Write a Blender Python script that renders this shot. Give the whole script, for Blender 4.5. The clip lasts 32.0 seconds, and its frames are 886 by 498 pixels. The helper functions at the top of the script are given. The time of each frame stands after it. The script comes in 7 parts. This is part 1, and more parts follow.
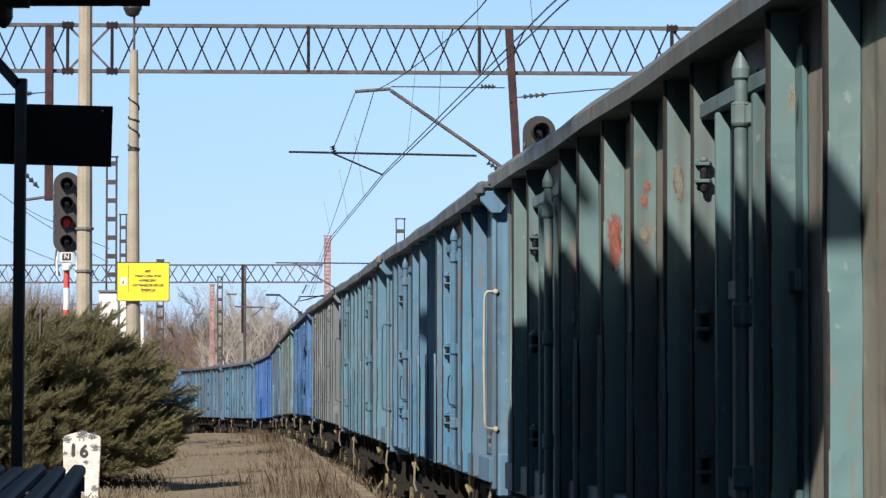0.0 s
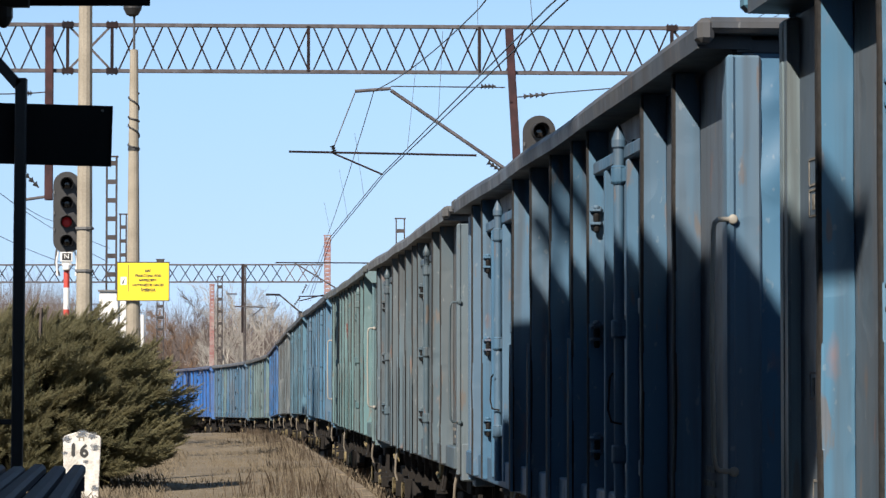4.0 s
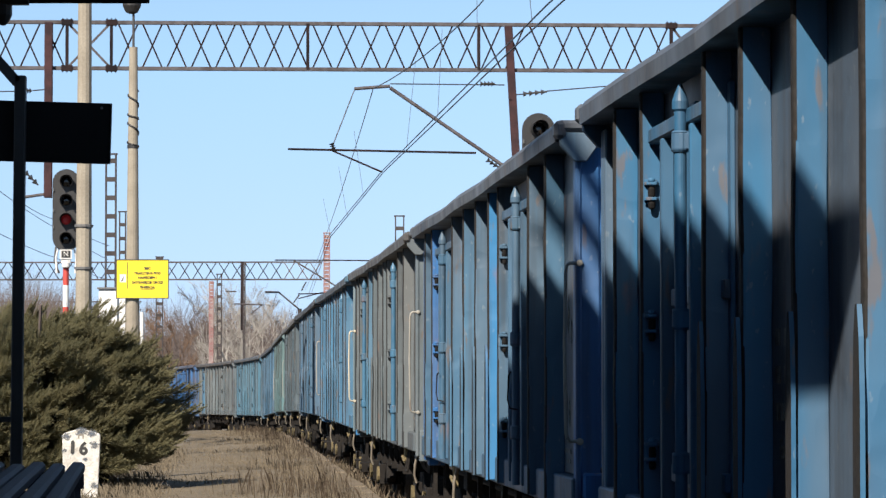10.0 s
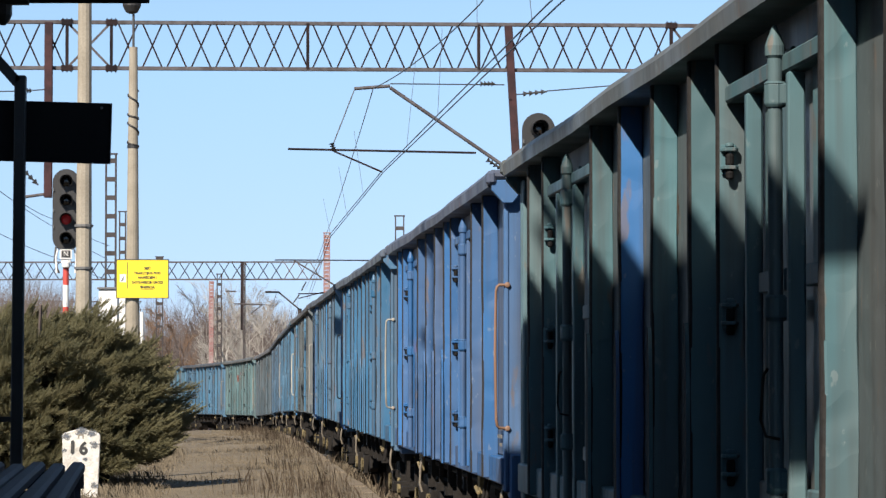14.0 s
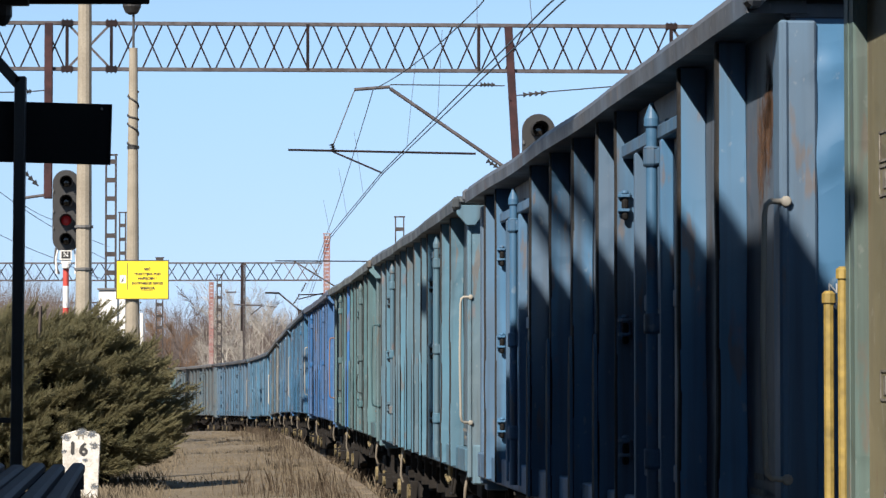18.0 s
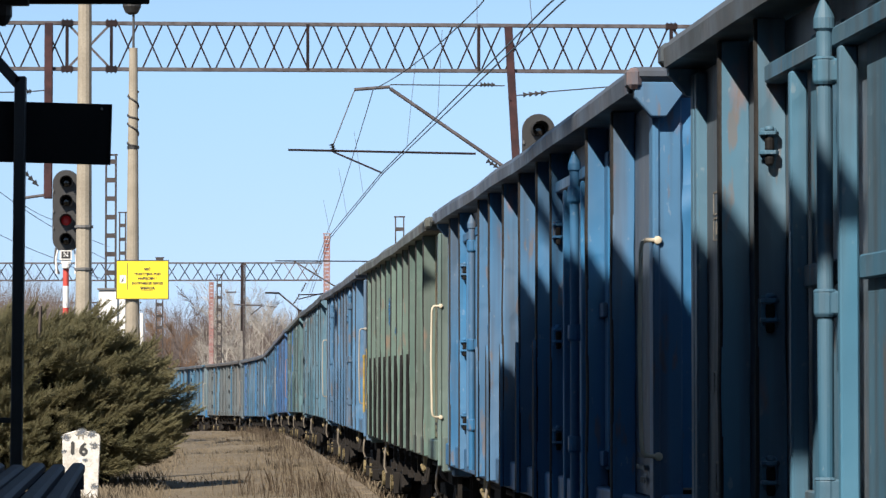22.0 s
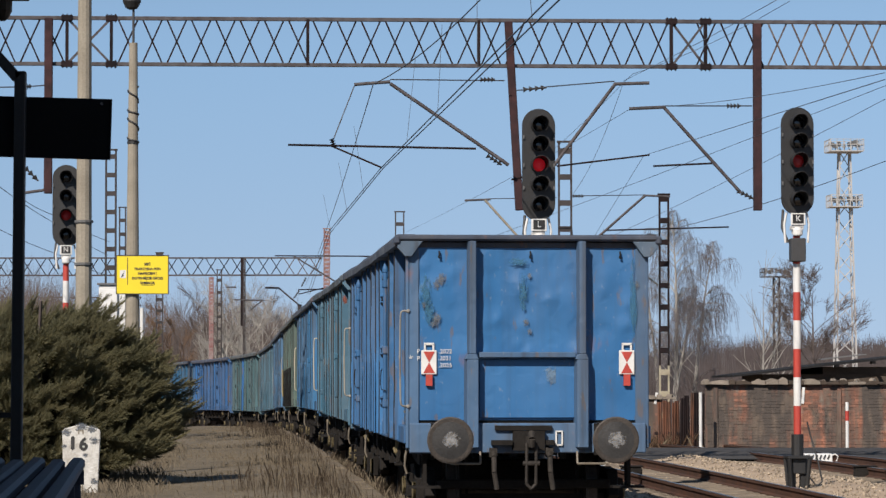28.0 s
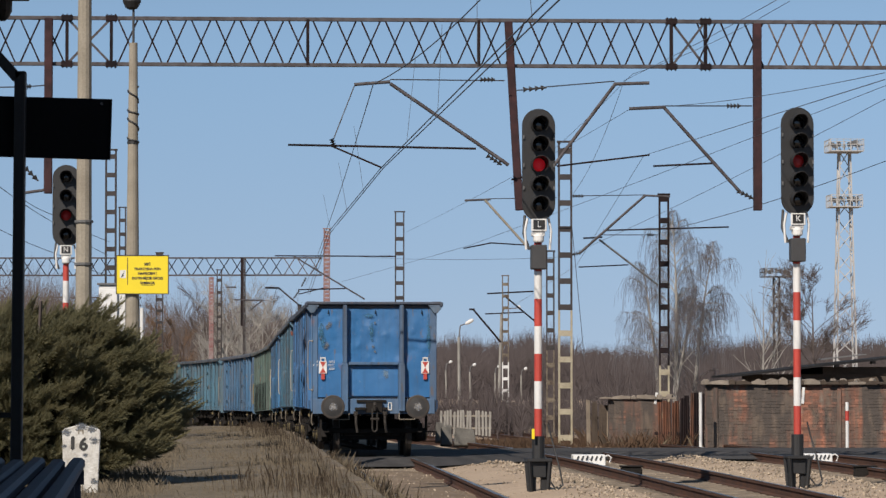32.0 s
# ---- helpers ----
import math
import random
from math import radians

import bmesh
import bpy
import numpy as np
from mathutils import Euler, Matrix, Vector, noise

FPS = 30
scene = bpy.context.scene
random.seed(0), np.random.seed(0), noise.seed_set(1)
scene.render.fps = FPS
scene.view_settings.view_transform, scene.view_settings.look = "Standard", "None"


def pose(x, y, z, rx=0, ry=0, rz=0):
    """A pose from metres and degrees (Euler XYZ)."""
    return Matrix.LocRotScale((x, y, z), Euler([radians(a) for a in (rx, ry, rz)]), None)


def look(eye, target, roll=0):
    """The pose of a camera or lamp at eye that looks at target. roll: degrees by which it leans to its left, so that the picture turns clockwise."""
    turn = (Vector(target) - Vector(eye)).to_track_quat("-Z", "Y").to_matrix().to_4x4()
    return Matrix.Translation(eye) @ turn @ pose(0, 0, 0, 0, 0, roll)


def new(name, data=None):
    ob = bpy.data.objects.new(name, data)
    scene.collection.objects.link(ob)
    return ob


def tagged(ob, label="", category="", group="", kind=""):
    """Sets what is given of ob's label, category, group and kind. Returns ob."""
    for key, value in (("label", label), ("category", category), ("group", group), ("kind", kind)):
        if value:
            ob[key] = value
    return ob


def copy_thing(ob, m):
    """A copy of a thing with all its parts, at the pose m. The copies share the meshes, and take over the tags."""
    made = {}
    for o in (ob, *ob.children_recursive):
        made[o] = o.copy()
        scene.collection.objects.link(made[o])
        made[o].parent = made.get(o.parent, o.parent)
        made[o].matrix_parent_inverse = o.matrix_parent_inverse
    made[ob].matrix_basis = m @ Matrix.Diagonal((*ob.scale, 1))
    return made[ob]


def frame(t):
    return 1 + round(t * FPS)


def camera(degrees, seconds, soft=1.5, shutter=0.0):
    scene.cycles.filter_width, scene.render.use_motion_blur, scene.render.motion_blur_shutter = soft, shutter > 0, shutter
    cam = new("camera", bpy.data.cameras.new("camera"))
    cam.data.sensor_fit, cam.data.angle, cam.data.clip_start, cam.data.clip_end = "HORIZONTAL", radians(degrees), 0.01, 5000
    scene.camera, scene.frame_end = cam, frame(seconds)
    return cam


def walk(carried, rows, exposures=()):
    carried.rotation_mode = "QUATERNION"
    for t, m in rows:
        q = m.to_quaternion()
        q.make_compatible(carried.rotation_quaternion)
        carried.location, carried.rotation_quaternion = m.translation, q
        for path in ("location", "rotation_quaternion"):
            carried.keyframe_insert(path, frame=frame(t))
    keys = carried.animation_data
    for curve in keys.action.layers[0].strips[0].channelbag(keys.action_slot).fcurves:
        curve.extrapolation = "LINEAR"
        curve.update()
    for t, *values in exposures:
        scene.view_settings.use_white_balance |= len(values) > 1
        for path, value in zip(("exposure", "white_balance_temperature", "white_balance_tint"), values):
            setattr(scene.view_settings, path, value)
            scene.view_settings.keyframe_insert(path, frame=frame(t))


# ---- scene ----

# camera on a tripod at the platform, tilting very slightly while the train passes
FOCAL = 5560.0
EYE = (0.0, 0.0, 1.78)
cam = camera(2 * math.degrees(math.atan(784 / FOCAL)), 32.0, soft=1.4)
TILT = ((0, 12.5), (1, 12.5), (2, 11.6), (3.5, 12), (5.5, 11.5), (6, 10.5), (7, 11), (8, 11), (9, 9.6), (9.5, 9), (10, 7.6),
        (10.5, 6.4), (11, 5.6), (11.5, 4.7), (12, 4.8), (12.5, 6), (13, 6.3), (14, 7.4), (14.5, 7), (16.5, 9), (19, 9), (22, 9),
        (23, 8), (24, 6.2), (24.5, 4.7), (25, 3.3), (25.5, 1.8), (26.5, 0.4), (27.5, 0), (32, 0))
walk(cam, [(t, pose(*EYE, 90 + math.degrees(math.atan((215.5 + d) / FOCAL)), 0, 0.015 if t < 9.7 else 0.003)) for t, d in TILT],
     exposures=((0, 1.19, 6750, 12), (25.0, 1.19, 6750, 12), (27.5, 0.58, 6620, 13), (28.5, 0.52, 6620, 13), (30, 0.46, 6680, 13), (32, 0.41, 6700, 13)))

# ---- light ----
TO_SUN = Vector((-0.567, -1.145, 1.0)).normalized()
SUN_ELEVATION = math.asin(TO_SUN.z)
world = bpy.data.worlds.new("world")
scene.world = world
world.use_nodes = True
wn = world.node_tree
sky = wn.nodes.new("ShaderNodeTexSky")
sky.sky_type, sky.sun_disc = "NISHITA", False
sky.sun_elevation = SUN_ELEVATION
sky.sun_rotation = math.atan2(TO_SUN.x, TO_SUN.y)
sky.air_density, sky.dust_density, sky.ozone_density = 0.8, 0.0, 3.0
wn.nodes["Background"].inputs["Strength"].default_value = 0.095
clear = wn.nodes.new("ShaderNodeMix")
clear.data_type, clear.blend_type = "RGBA", "MULTIPLY"
clear.inputs["Factor"].default_value, clear.inputs["B"].default_value = 1.0, (1.30, 1.25, 1.04, 1)
wn.links.new(sky.outputs["Color"], clear.inputs["A"])
# thin grey-lilac haze towards the horizon
up, low, haze = wn.nodes.new("ShaderNodeSeparateXYZ"), wn.nodes.new("ShaderNodeMapRange"), wn.nodes.new("ShaderNodeMix")
low.inputs["From Min"].default_value, low.inputs["From Max"].default_value = 0.10, 0.0
haze.data_type, haze.blend_type = "RGBA", "MULTIPLY"
haze.inputs["B"].default_value = (0.905, 0.76, 0.735, 1)
wn.links.new(up.outputs["Z"], low.inputs["Value"])
wn.links.new(low.outputs["Result"], haze.inputs["Factor"])
wn.links.new(clear.outputs["Result"], haze.inputs["A"])
wn.links.new(haze.outputs["Result"], wn.nodes["Background"].inputs["Color"])
# the clear band a little above the horizon, where the sky is an even blue
where, lift = wn.nodes.new("ShaderNodeTexCoord"), wn.nodes.new("ShaderNodeVectorMath")
lift.operation = "ADD"
lift.inputs[1].default_value = (0, 0, 0.17)
wn.links.new(where.outputs["Generated"], lift.inputs[0])
wn.links.new(where.outputs["Generated"], up.inputs[0])
wn.links.new(lift.outputs[0], sky.inputs["Vector"])
sky.altitude = 300
sun = new("sun", bpy.data.lights.new("sun", "SUN"))
sun.data.energy, sun.data.angle, sun.data.color = 5.0, radians(0.5), (1.0, 0.93, 0.83)
sun.matrix_world = look(TO_SUN * 50, (0, 0, 0))


# ---- materials ----
def material(name, colour, rough=0.7, metal=0.0, vary=0.25, scale=3.0, bump=0.15, tint=None, fine=40.0, per_object=0.0, island=False):
    """A surface with stains at a large scale, grain at a fine one and a little relief; all colours are scaled down
    evenly to offset the raised exposure.
    """
    colour = tuple(c * 0.76 for c in colour)
    tint = tuple(c * 0.76 for c in tint) if tint else None
    m = bpy.data.materials.new(name)
    m.use_nodes = True
    t = m.node_tree
    b = t.nodes["Principled BSDF"]
    b.inputs["Roughness"].default_value, b.inputs["Metallic"].default_value = rough, metal
    if rough > 0.7:
        b.inputs["Specular IOR Level"].default_value = 0.15  # dry, dusty, no sheen
    geo = t.nodes.new("ShaderNodeTexCoord")
    info = t.nodes.new("ShaderNodeObjectInfo")
    big = t.nodes.new("ShaderNodeTexNoise")
    big.inputs["Scale"].default_value, big.inputs["Detail"].default_value = scale, 5
    small = t.nodes.new("ShaderNodeTexNoise")
    small.inputs["Scale"].default_value, small.inputs["Detail"].default_value = fine, 3
    shift = t.nodes.new("ShaderNodeVectorMath")
    shift.operation = "MULTIPLY_ADD"
    t.links.new(info.outputs["Random"], shift.inputs[0])
    shift.inputs[1].default_value = (37, 51, 23)
    t.links.new(geo.outputs["Object"], shift.inputs[2])
    for n in (big, small):
        t.links.new(shift.outputs[0], n.inputs["Vector"])
    ramp = t.nodes.new("ShaderNodeValToRGB")
    ramp.color_ramp.elements[0].position, ramp.color_ramp.elements[1].position = 0.3, 0.7
    t.links.new(big.outputs["Fac"], ramp.inputs["Fac"])
    mix = t.nodes.new("ShaderNodeMix")
    mix.data_type = "RGBA"
    t.links.new(ramp.outputs["Color"], mix.inputs["Factor"])
    c2 = tint or tuple(c * (1 - vary) for c in colour)
    mix.inputs["A"].default_value, mix.inputs["B"].default_value = (*colour, 1), (*c2, 1)
    last = mix.outputs["Result"]
    grain = t.nodes.new("ShaderNodeMix")
    grain.data_type, grain.blend_type = "RGBA", "MULTIPLY"
    grain.inputs["Factor"].default_value = min(1.0, vary * 1.6)
    t.links.new(last, grain.inputs["A"])
    t.links.new(small.outputs["Fac"], grain.inputs["B"])
    last = grain.outputs["Result"]
    if per_object:
        hsv = t.nodes.new("ShaderNodeHueSaturation")
        rng = t.nodes.new("ShaderNodeMapRange")
        rng.inputs["To Min"].default_value, rng.inputs["To Max"].default_value = 1 - per_object, 1 + per_object
        source = t.nodes.new("ShaderNodeNewGeometry").outputs["Random Per Island"] if island else info.outputs["Random"]
        t.links.new(source, rng.inputs["Value"])
        t.links.new(rng.outputs["Result"], hsv.inputs["Value"])
        t.links.new(last, hsv.inputs["Color"])
        last = hsv.outputs["Color"]
    t.links.new(last, b.inputs["Base Color"])
    if bump:
        bp = t.nodes.new("ShaderNodeBump")
        bp.inputs["Strength"].default_value, bp.inputs["Distance"].default_value = bump, 0.02
        t.links.new(small.outputs["Fac"], bp.inputs["Height"])
        t.links.new(bp.outputs["Normal"], b.inputs["Normal"])
    return m


def wagon_paint(name, grime, gloss=0.0):
    """Worn wagon paint: the colour of the wagon, sun-bleached patches, vertical dirt streaks, rust spots, dents."""
    m = bpy.data.materials.new(name)
    m.use_nodes = True
    t = m.node_tree
    N, L = t.nodes.new, t.links.new
    b = t.nodes["Principled BSDF"]
    b.inputs["Specular IOR Level"].default_value = 0.32
    info, geo = N("ShaderNodeObjectInfo"), N("ShaderNodeTexCoord")
    shift = N("ShaderNodeVectorMath")
    shift.operation = "MULTIPLY_ADD"
    L(info.outputs["Random"], shift.inputs[0])
    shift.inputs[1].default_value = (37, 51, 23)
    L(geo.outputs["Object"], shift.inputs[2])

    def cloud(scale, detail, stretch=(1, 1, 1), lo=0.4, hi=0.7):
        mp, n, r = N("ShaderNodeMapping"), N("ShaderNodeTexNoise"), N("ShaderNodeMapRange")
        mp.inputs["Scale"].default_value = stretch
        n.inputs["Scale"].default_value, n.inputs["Detail"].default_value = scale, detail
        r.inputs["From Min"].default_value, r.inputs["From Max"].default_value = lo, hi
        L(shift.outputs[0], mp.inputs["Vector"]), L(mp.outputs["Vector"], n.inputs["Vector"]), L(n.outputs["Fac"], r.inputs["Value"])
        return r.outputs["Result"]

    def over(below, above, fac, amount, mode="MIX"):
        mx, mul = N("ShaderNodeMix"), N("ShaderNodeMath")
        mx.data_type, mx.blend_type, mul.operation = "RGBA", mode, "MULTIPLY"
        L(fac, mul.inputs[0])
        mul.inputs[1].default_value = amount
        L(mul.outputs[0], mx.inputs["Factor"]), L(below, mx.inputs["A"])
        mx.inputs["B"].default_value = (*above, 1)
        return mx.outputs["Result"]

    c = info.outputs["Color"]
    c = over(c, (1.4, 1.32, 1.26), cloud(1.3, 6, (1, 1, 0.6), 0.45, 0.75), 0.8, "MULTIPLY")
    c = over(c, (0.10, 0.09, 0.08), cloud(3.0, 6, (1, 1, 0.12), 0.45, 0.75), grime)
    c = over(c, (0.05, 0.045, 0.04), cloud(0.9, 5, (1, 1, 0.8), 0.5, 0.8), grime * 0.8)
    c = over(c, (0.20, 0.085, 0.045), cloud(5.0, 7, (1, 1, 0.35), 0.66, 0.76), 0.55)
    c = over(c, (0.30, 0.31, 0.30), cloud(24.0, 8, (1, 1, 0.6), 0.66, 0.70), 0.16)
    c = over(c, (0.10, 0.075, 0.058), cloud(9.0, 9, (1.3, 1.3, 0.3), 0.63, 0.68), 0.6)
    c = over(c, (0.03, 0.027, 0.025), cloud(6.0, 8, (1.6, 1.6, 0.07), 0.52, 0.70), grime * 1.3)
    L(c, b.inputs["Base Color"])
    rr = N("ShaderNodeMapRange")
    rr.inputs["To Min"].default_value, rr.inputs["To Max"].default_value = 0.42 - gloss, 0.75 - gloss
    L(cloud(2.0, 4, (1, 1, 0.4), 0.3, 0.7), rr.inputs["Value"])
    L(rr.outputs["Result"], b.inputs["Roughness"])
    bp = N("ShaderNodeBump")
    bp.inputs["Strength"].default_value, bp.inputs["Distance"].default_value = 0.30, 0.05
    dents = N("ShaderNodeMath")
    dents.operation = "MULTIPLY_ADD"
    L(cloud(4.6, 1, (1, 1, 1), 0.56, 0.74), dents.inputs[0])
    dents.inputs[1].default_value = -0.30
    L(cloud(1.7, 2, (1, 1, 1), 0.2, 0.8), dents.inputs[2])
    L(dents.outputs[0], bp.inputs["Height"])
    L(bp.outputs["Normal"], b.inputs["Normal"])
    return m


def stain_of(name, colour, tint, rough=0.85):
    """A worn spot with a frayed, fading edge: flakes at its middle, clear towards its rim. Laid on a disc of radius one."""
    m = bpy.data.materials.new(name)
    m.use_nodes = True
    t = m.node_tree
    N, L = t.nodes.new, t.links.new
    b, out = t.nodes["Principled BSDF"], t.nodes["Material Output"]
    b.inputs["Roughness"].default_value, b.inputs["Specular IOR Level"].default_value = rough, 0.2
    geo, info, world_at = N("ShaderNodeTexCoord"), N("ShaderNodeObjectInfo"), N("ShaderNodeVectorMath")
    world_at.operation = "MULTIPLY_ADD"
    L(info.outputs["Random"], world_at.inputs[0])
    world_at.inputs[1].default_value = (31, 17, 5)
    L(geo.outputs["Object"], world_at.inputs[2])
    far, n, n2 = N("ShaderNodeVectorMath"), N("ShaderNodeTexNoise"), N("ShaderNodeTexNoise")
    far.operation = "LENGTH"
    L(geo.outputs["Object"], far.inputs[0])
    for node, scale in ((n, 2.6), (n2, 7.0)):
        node.inputs["Scale"].default_value, node.inputs["Detail"].default_value = scale, 8
        L(world_at.outputs[0], node.inputs["Vector"])
    less, edge = N("ShaderNodeMath"), N("ShaderNodeMapRange")
    less.operation = "MULTIPLY_ADD"
    L(far.outputs["Value"], less.inputs[0])
    less.inputs[1].default_value = -0.42
    L(n.outputs["Fac"], less.inputs[2])
    edge.inputs["From Min"].default_value, edge.inputs["From Max"].default_value, edge.inputs["To Max"].default_value = 0.10, 0.46, 0.75
    L(less.outputs[0], edge.inputs["Value"])
    mix, clear_, both_ = N("ShaderNodeMix"), N("ShaderNodeBsdfTransparent"), N("ShaderNodeMixShader")
    mix.data_type = "RGBA"
    mix.inputs["A"].default_value, mix.inputs["B"].default_value = (*colour, 1), (*tint, 1)
    L(n2.outputs["Fac"], mix.inputs["Factor"]), L(mix.outputs["Result"], b.inputs["Base Color"])
    L(edge.outputs["Result"], both_.inputs["Fac"]), L(clear_.outputs[0], both_.inputs[1]), L(b.outputs[0], both_.inputs[2]), L(both_.outputs[0], out.inputs["Surface"])
    return m


def glow(name, colour, strength):
    m = bpy.data.materials.new(name)
    m.use_nodes = True
    b = m.node_tree.nodes["Principled BSDF"]
    b.inputs["Base Color"].default_value = (*colour, 1)
    b.inputs["Emission Color"].default_value = (*colour, 1)
    b.inputs["Emission Strength"].default_value = strength
    return m


PAINT = wagon_paint("wagon_paint", 0.42)
CHORD = wagon_paint("weathered_top_rail", 0.35)
ENDPAINT = wagon_paint("end_wall_paint", 0.13, 0.10)
GRIP = wagon_paint("handrail_paint", 0.06)
UNDER = material("grimy_running_gear", (0.033, 0.029, 0.026), 0.85, 0, 0.5, 4.0)
DUSTY = material("dusty_greased_iron", (0.085, 0.075, 0.066), 0.8, 0, 0.5, 9.0)
WHEEL = material("wheel_steel", (0.12, 0.10, 0.085), 0.6, 0.5, 0.5, 6.0)
RUST = material("rusty_steel", (0.15, 0.075, 0.05), 0.85, 0, 0.45, 3.0, tint=(0.09, 0.055, 0.045))
RAILTOP = material("polished_rail_head", (0.36, 0.34, 0.32), 0.35, 0.9, 0.2, 4.0)
GREASE = material("buffer_plate_dull_steel", (0.058, 0.056, 0.055), 0.65, 0.2, 0.5, 5.0)
WORNROD = material("bare_worn_rod", (0.26, 0.225, 0.175), 0.6, 0, 0.3, 6.0)
WHITE = material("white_paint", (0.78, 0.78, 0.76), 0.6, 0, 0.15, 5.0)
RED = material("red_paint", (0.55, 0.06, 0.04), 0.55, 0, 0.2, 5.0)
BLACK = material("black_enamel", (0.018, 0.018, 0.019), 0.6, 0, 0.3, 6.0)
GREYBOX = material("dark_grey_box", (0.052, 0.052, 0.054), 0.6, 0, 0.2, 6.0)
LENS = material("dark_lens", (0.012, 0.012, 0.014), 0.08, 0, 0.1, 6.0, 0)
REDLIGHT = glow("red_signal_light", (0.45, 0.008, 0.016), 0.22)
REDDIM = glow("dim_red_signal_light", (0.28, 0.010, 0.014), 0.04)
CONCRETE = material("old_concrete", (0.40, 0.36, 0.29), 0.9, 0, 0.3, 2.5, tint=(0.30, 0.265, 0.21))
PALEPOLE = material("pale_grey_concrete", (0.40, 0.385, 0.35), 0.9, 0, 0.3, 2.5)
SLABGREY = material("weathered_grey_slab", (0.23, 0.22, 0.20), 0.9, 0, 0.4, 3.0)
PALE = material("pale_tower_paint", (0.50, 0.49, 0.475), 0.7, 0, 0.2, 1.0)
GALV = material("galvanised_steel", (0.20, 0.20, 0.20), 0.6, 0.2, 0.35, 3.0)
TRUSS = material("weathered_truss_steel", (0.010, 0.009, 0.012), 0.85, 0, 0.4, 2.5, tint=(0.034, 0.020, 0.020))
# paler copy of the truss steel: sunlit highlights put into its rust-mottled colour
CHORDSTEEL = material("sun_bleached_girder_steel", (0.125, 0.115, 0.125), 0.7, 0, 0.5, 5.0, tint=(0.040, 0.026, 0.026))
PALERUST = material("flaking_pale_paint_on_rust", (0.28, 0.24, 0.22), 0.8, 0, 0.5, 6.0, tint=(0.07, 0.04, 0.035))
MOTTLED = material("mottled_rust_and_cream_paint", (0.34, 0.29, 0.22), 0.8, 0, 0.5, 7.0, tint=(0.10, 0.07, 0.055))
FADEDRED = material("faded_red_and_white_paint", (0.33, 0.115, 0.11), 0.8, 0, 0.5, 3.0, tint=(0.48, 0.40, 0.38))
PRIMER = material("faded_red_primer", (0.085, 0.040, 0.042), 0.8, 0, 0.4, 4.0, tint=(0.040, 0.024, 0.028))
MASTGREY = material("grey_mast_steel", (0.085, 0.075, 0.075), 0.8, 0, 0.35, 2.5)
MASTCREAM = material("cream_mast_paint", (0.58, 0.53, 0.40), 0.8, 0, 0.4, 5.0, tint=(0.44, 0.38, 0.27))
WIRE = material("wire", (0.06, 0.06, 0.065), 0.5, 0.5, 0.1, 3.0, 0)
YELLOW = material("yellow_plate", (0.80, 0.62, 0.01), 0.5, 0, 0.05, 3.0, 0)
DULLYELLOW = material("dull_yellow_paint", (0.42, 0.30, 0.07), 0.7, 0, 0.4, 9.0)
DARKWOOD = material("dark_blue_painted_wood", (0.052, 0.058, 0.092), 0.7, 0, 0.3, 8.0)
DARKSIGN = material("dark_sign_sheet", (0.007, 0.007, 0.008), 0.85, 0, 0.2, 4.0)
GRAVEL = material("sandy_gravel", (0.58, 0.455, 0.335), 0.95, 0, 0.3, 0.5, 0.6, tint=(0.45, 0.345, 0.25), fine=14)
EARTH = material("trodden_earth", (0.275, 0.228, 0.165), 0.95, 0, 0.5, 0.6, 0.9, tint=(0.185, 0.152, 0.108), fine=9)
ASPHALT = material("asphalt", (0.125, 0.120, 0.118), 0.85, 0, 0.5, 1.6, 0.5, tint=(0.065, 0.063, 0.064), fine=24)
SLEEPER = material("sleeper_concrete", (0.36, 0.30, 0.235), 0.9, 0, 0.4, 3.0)


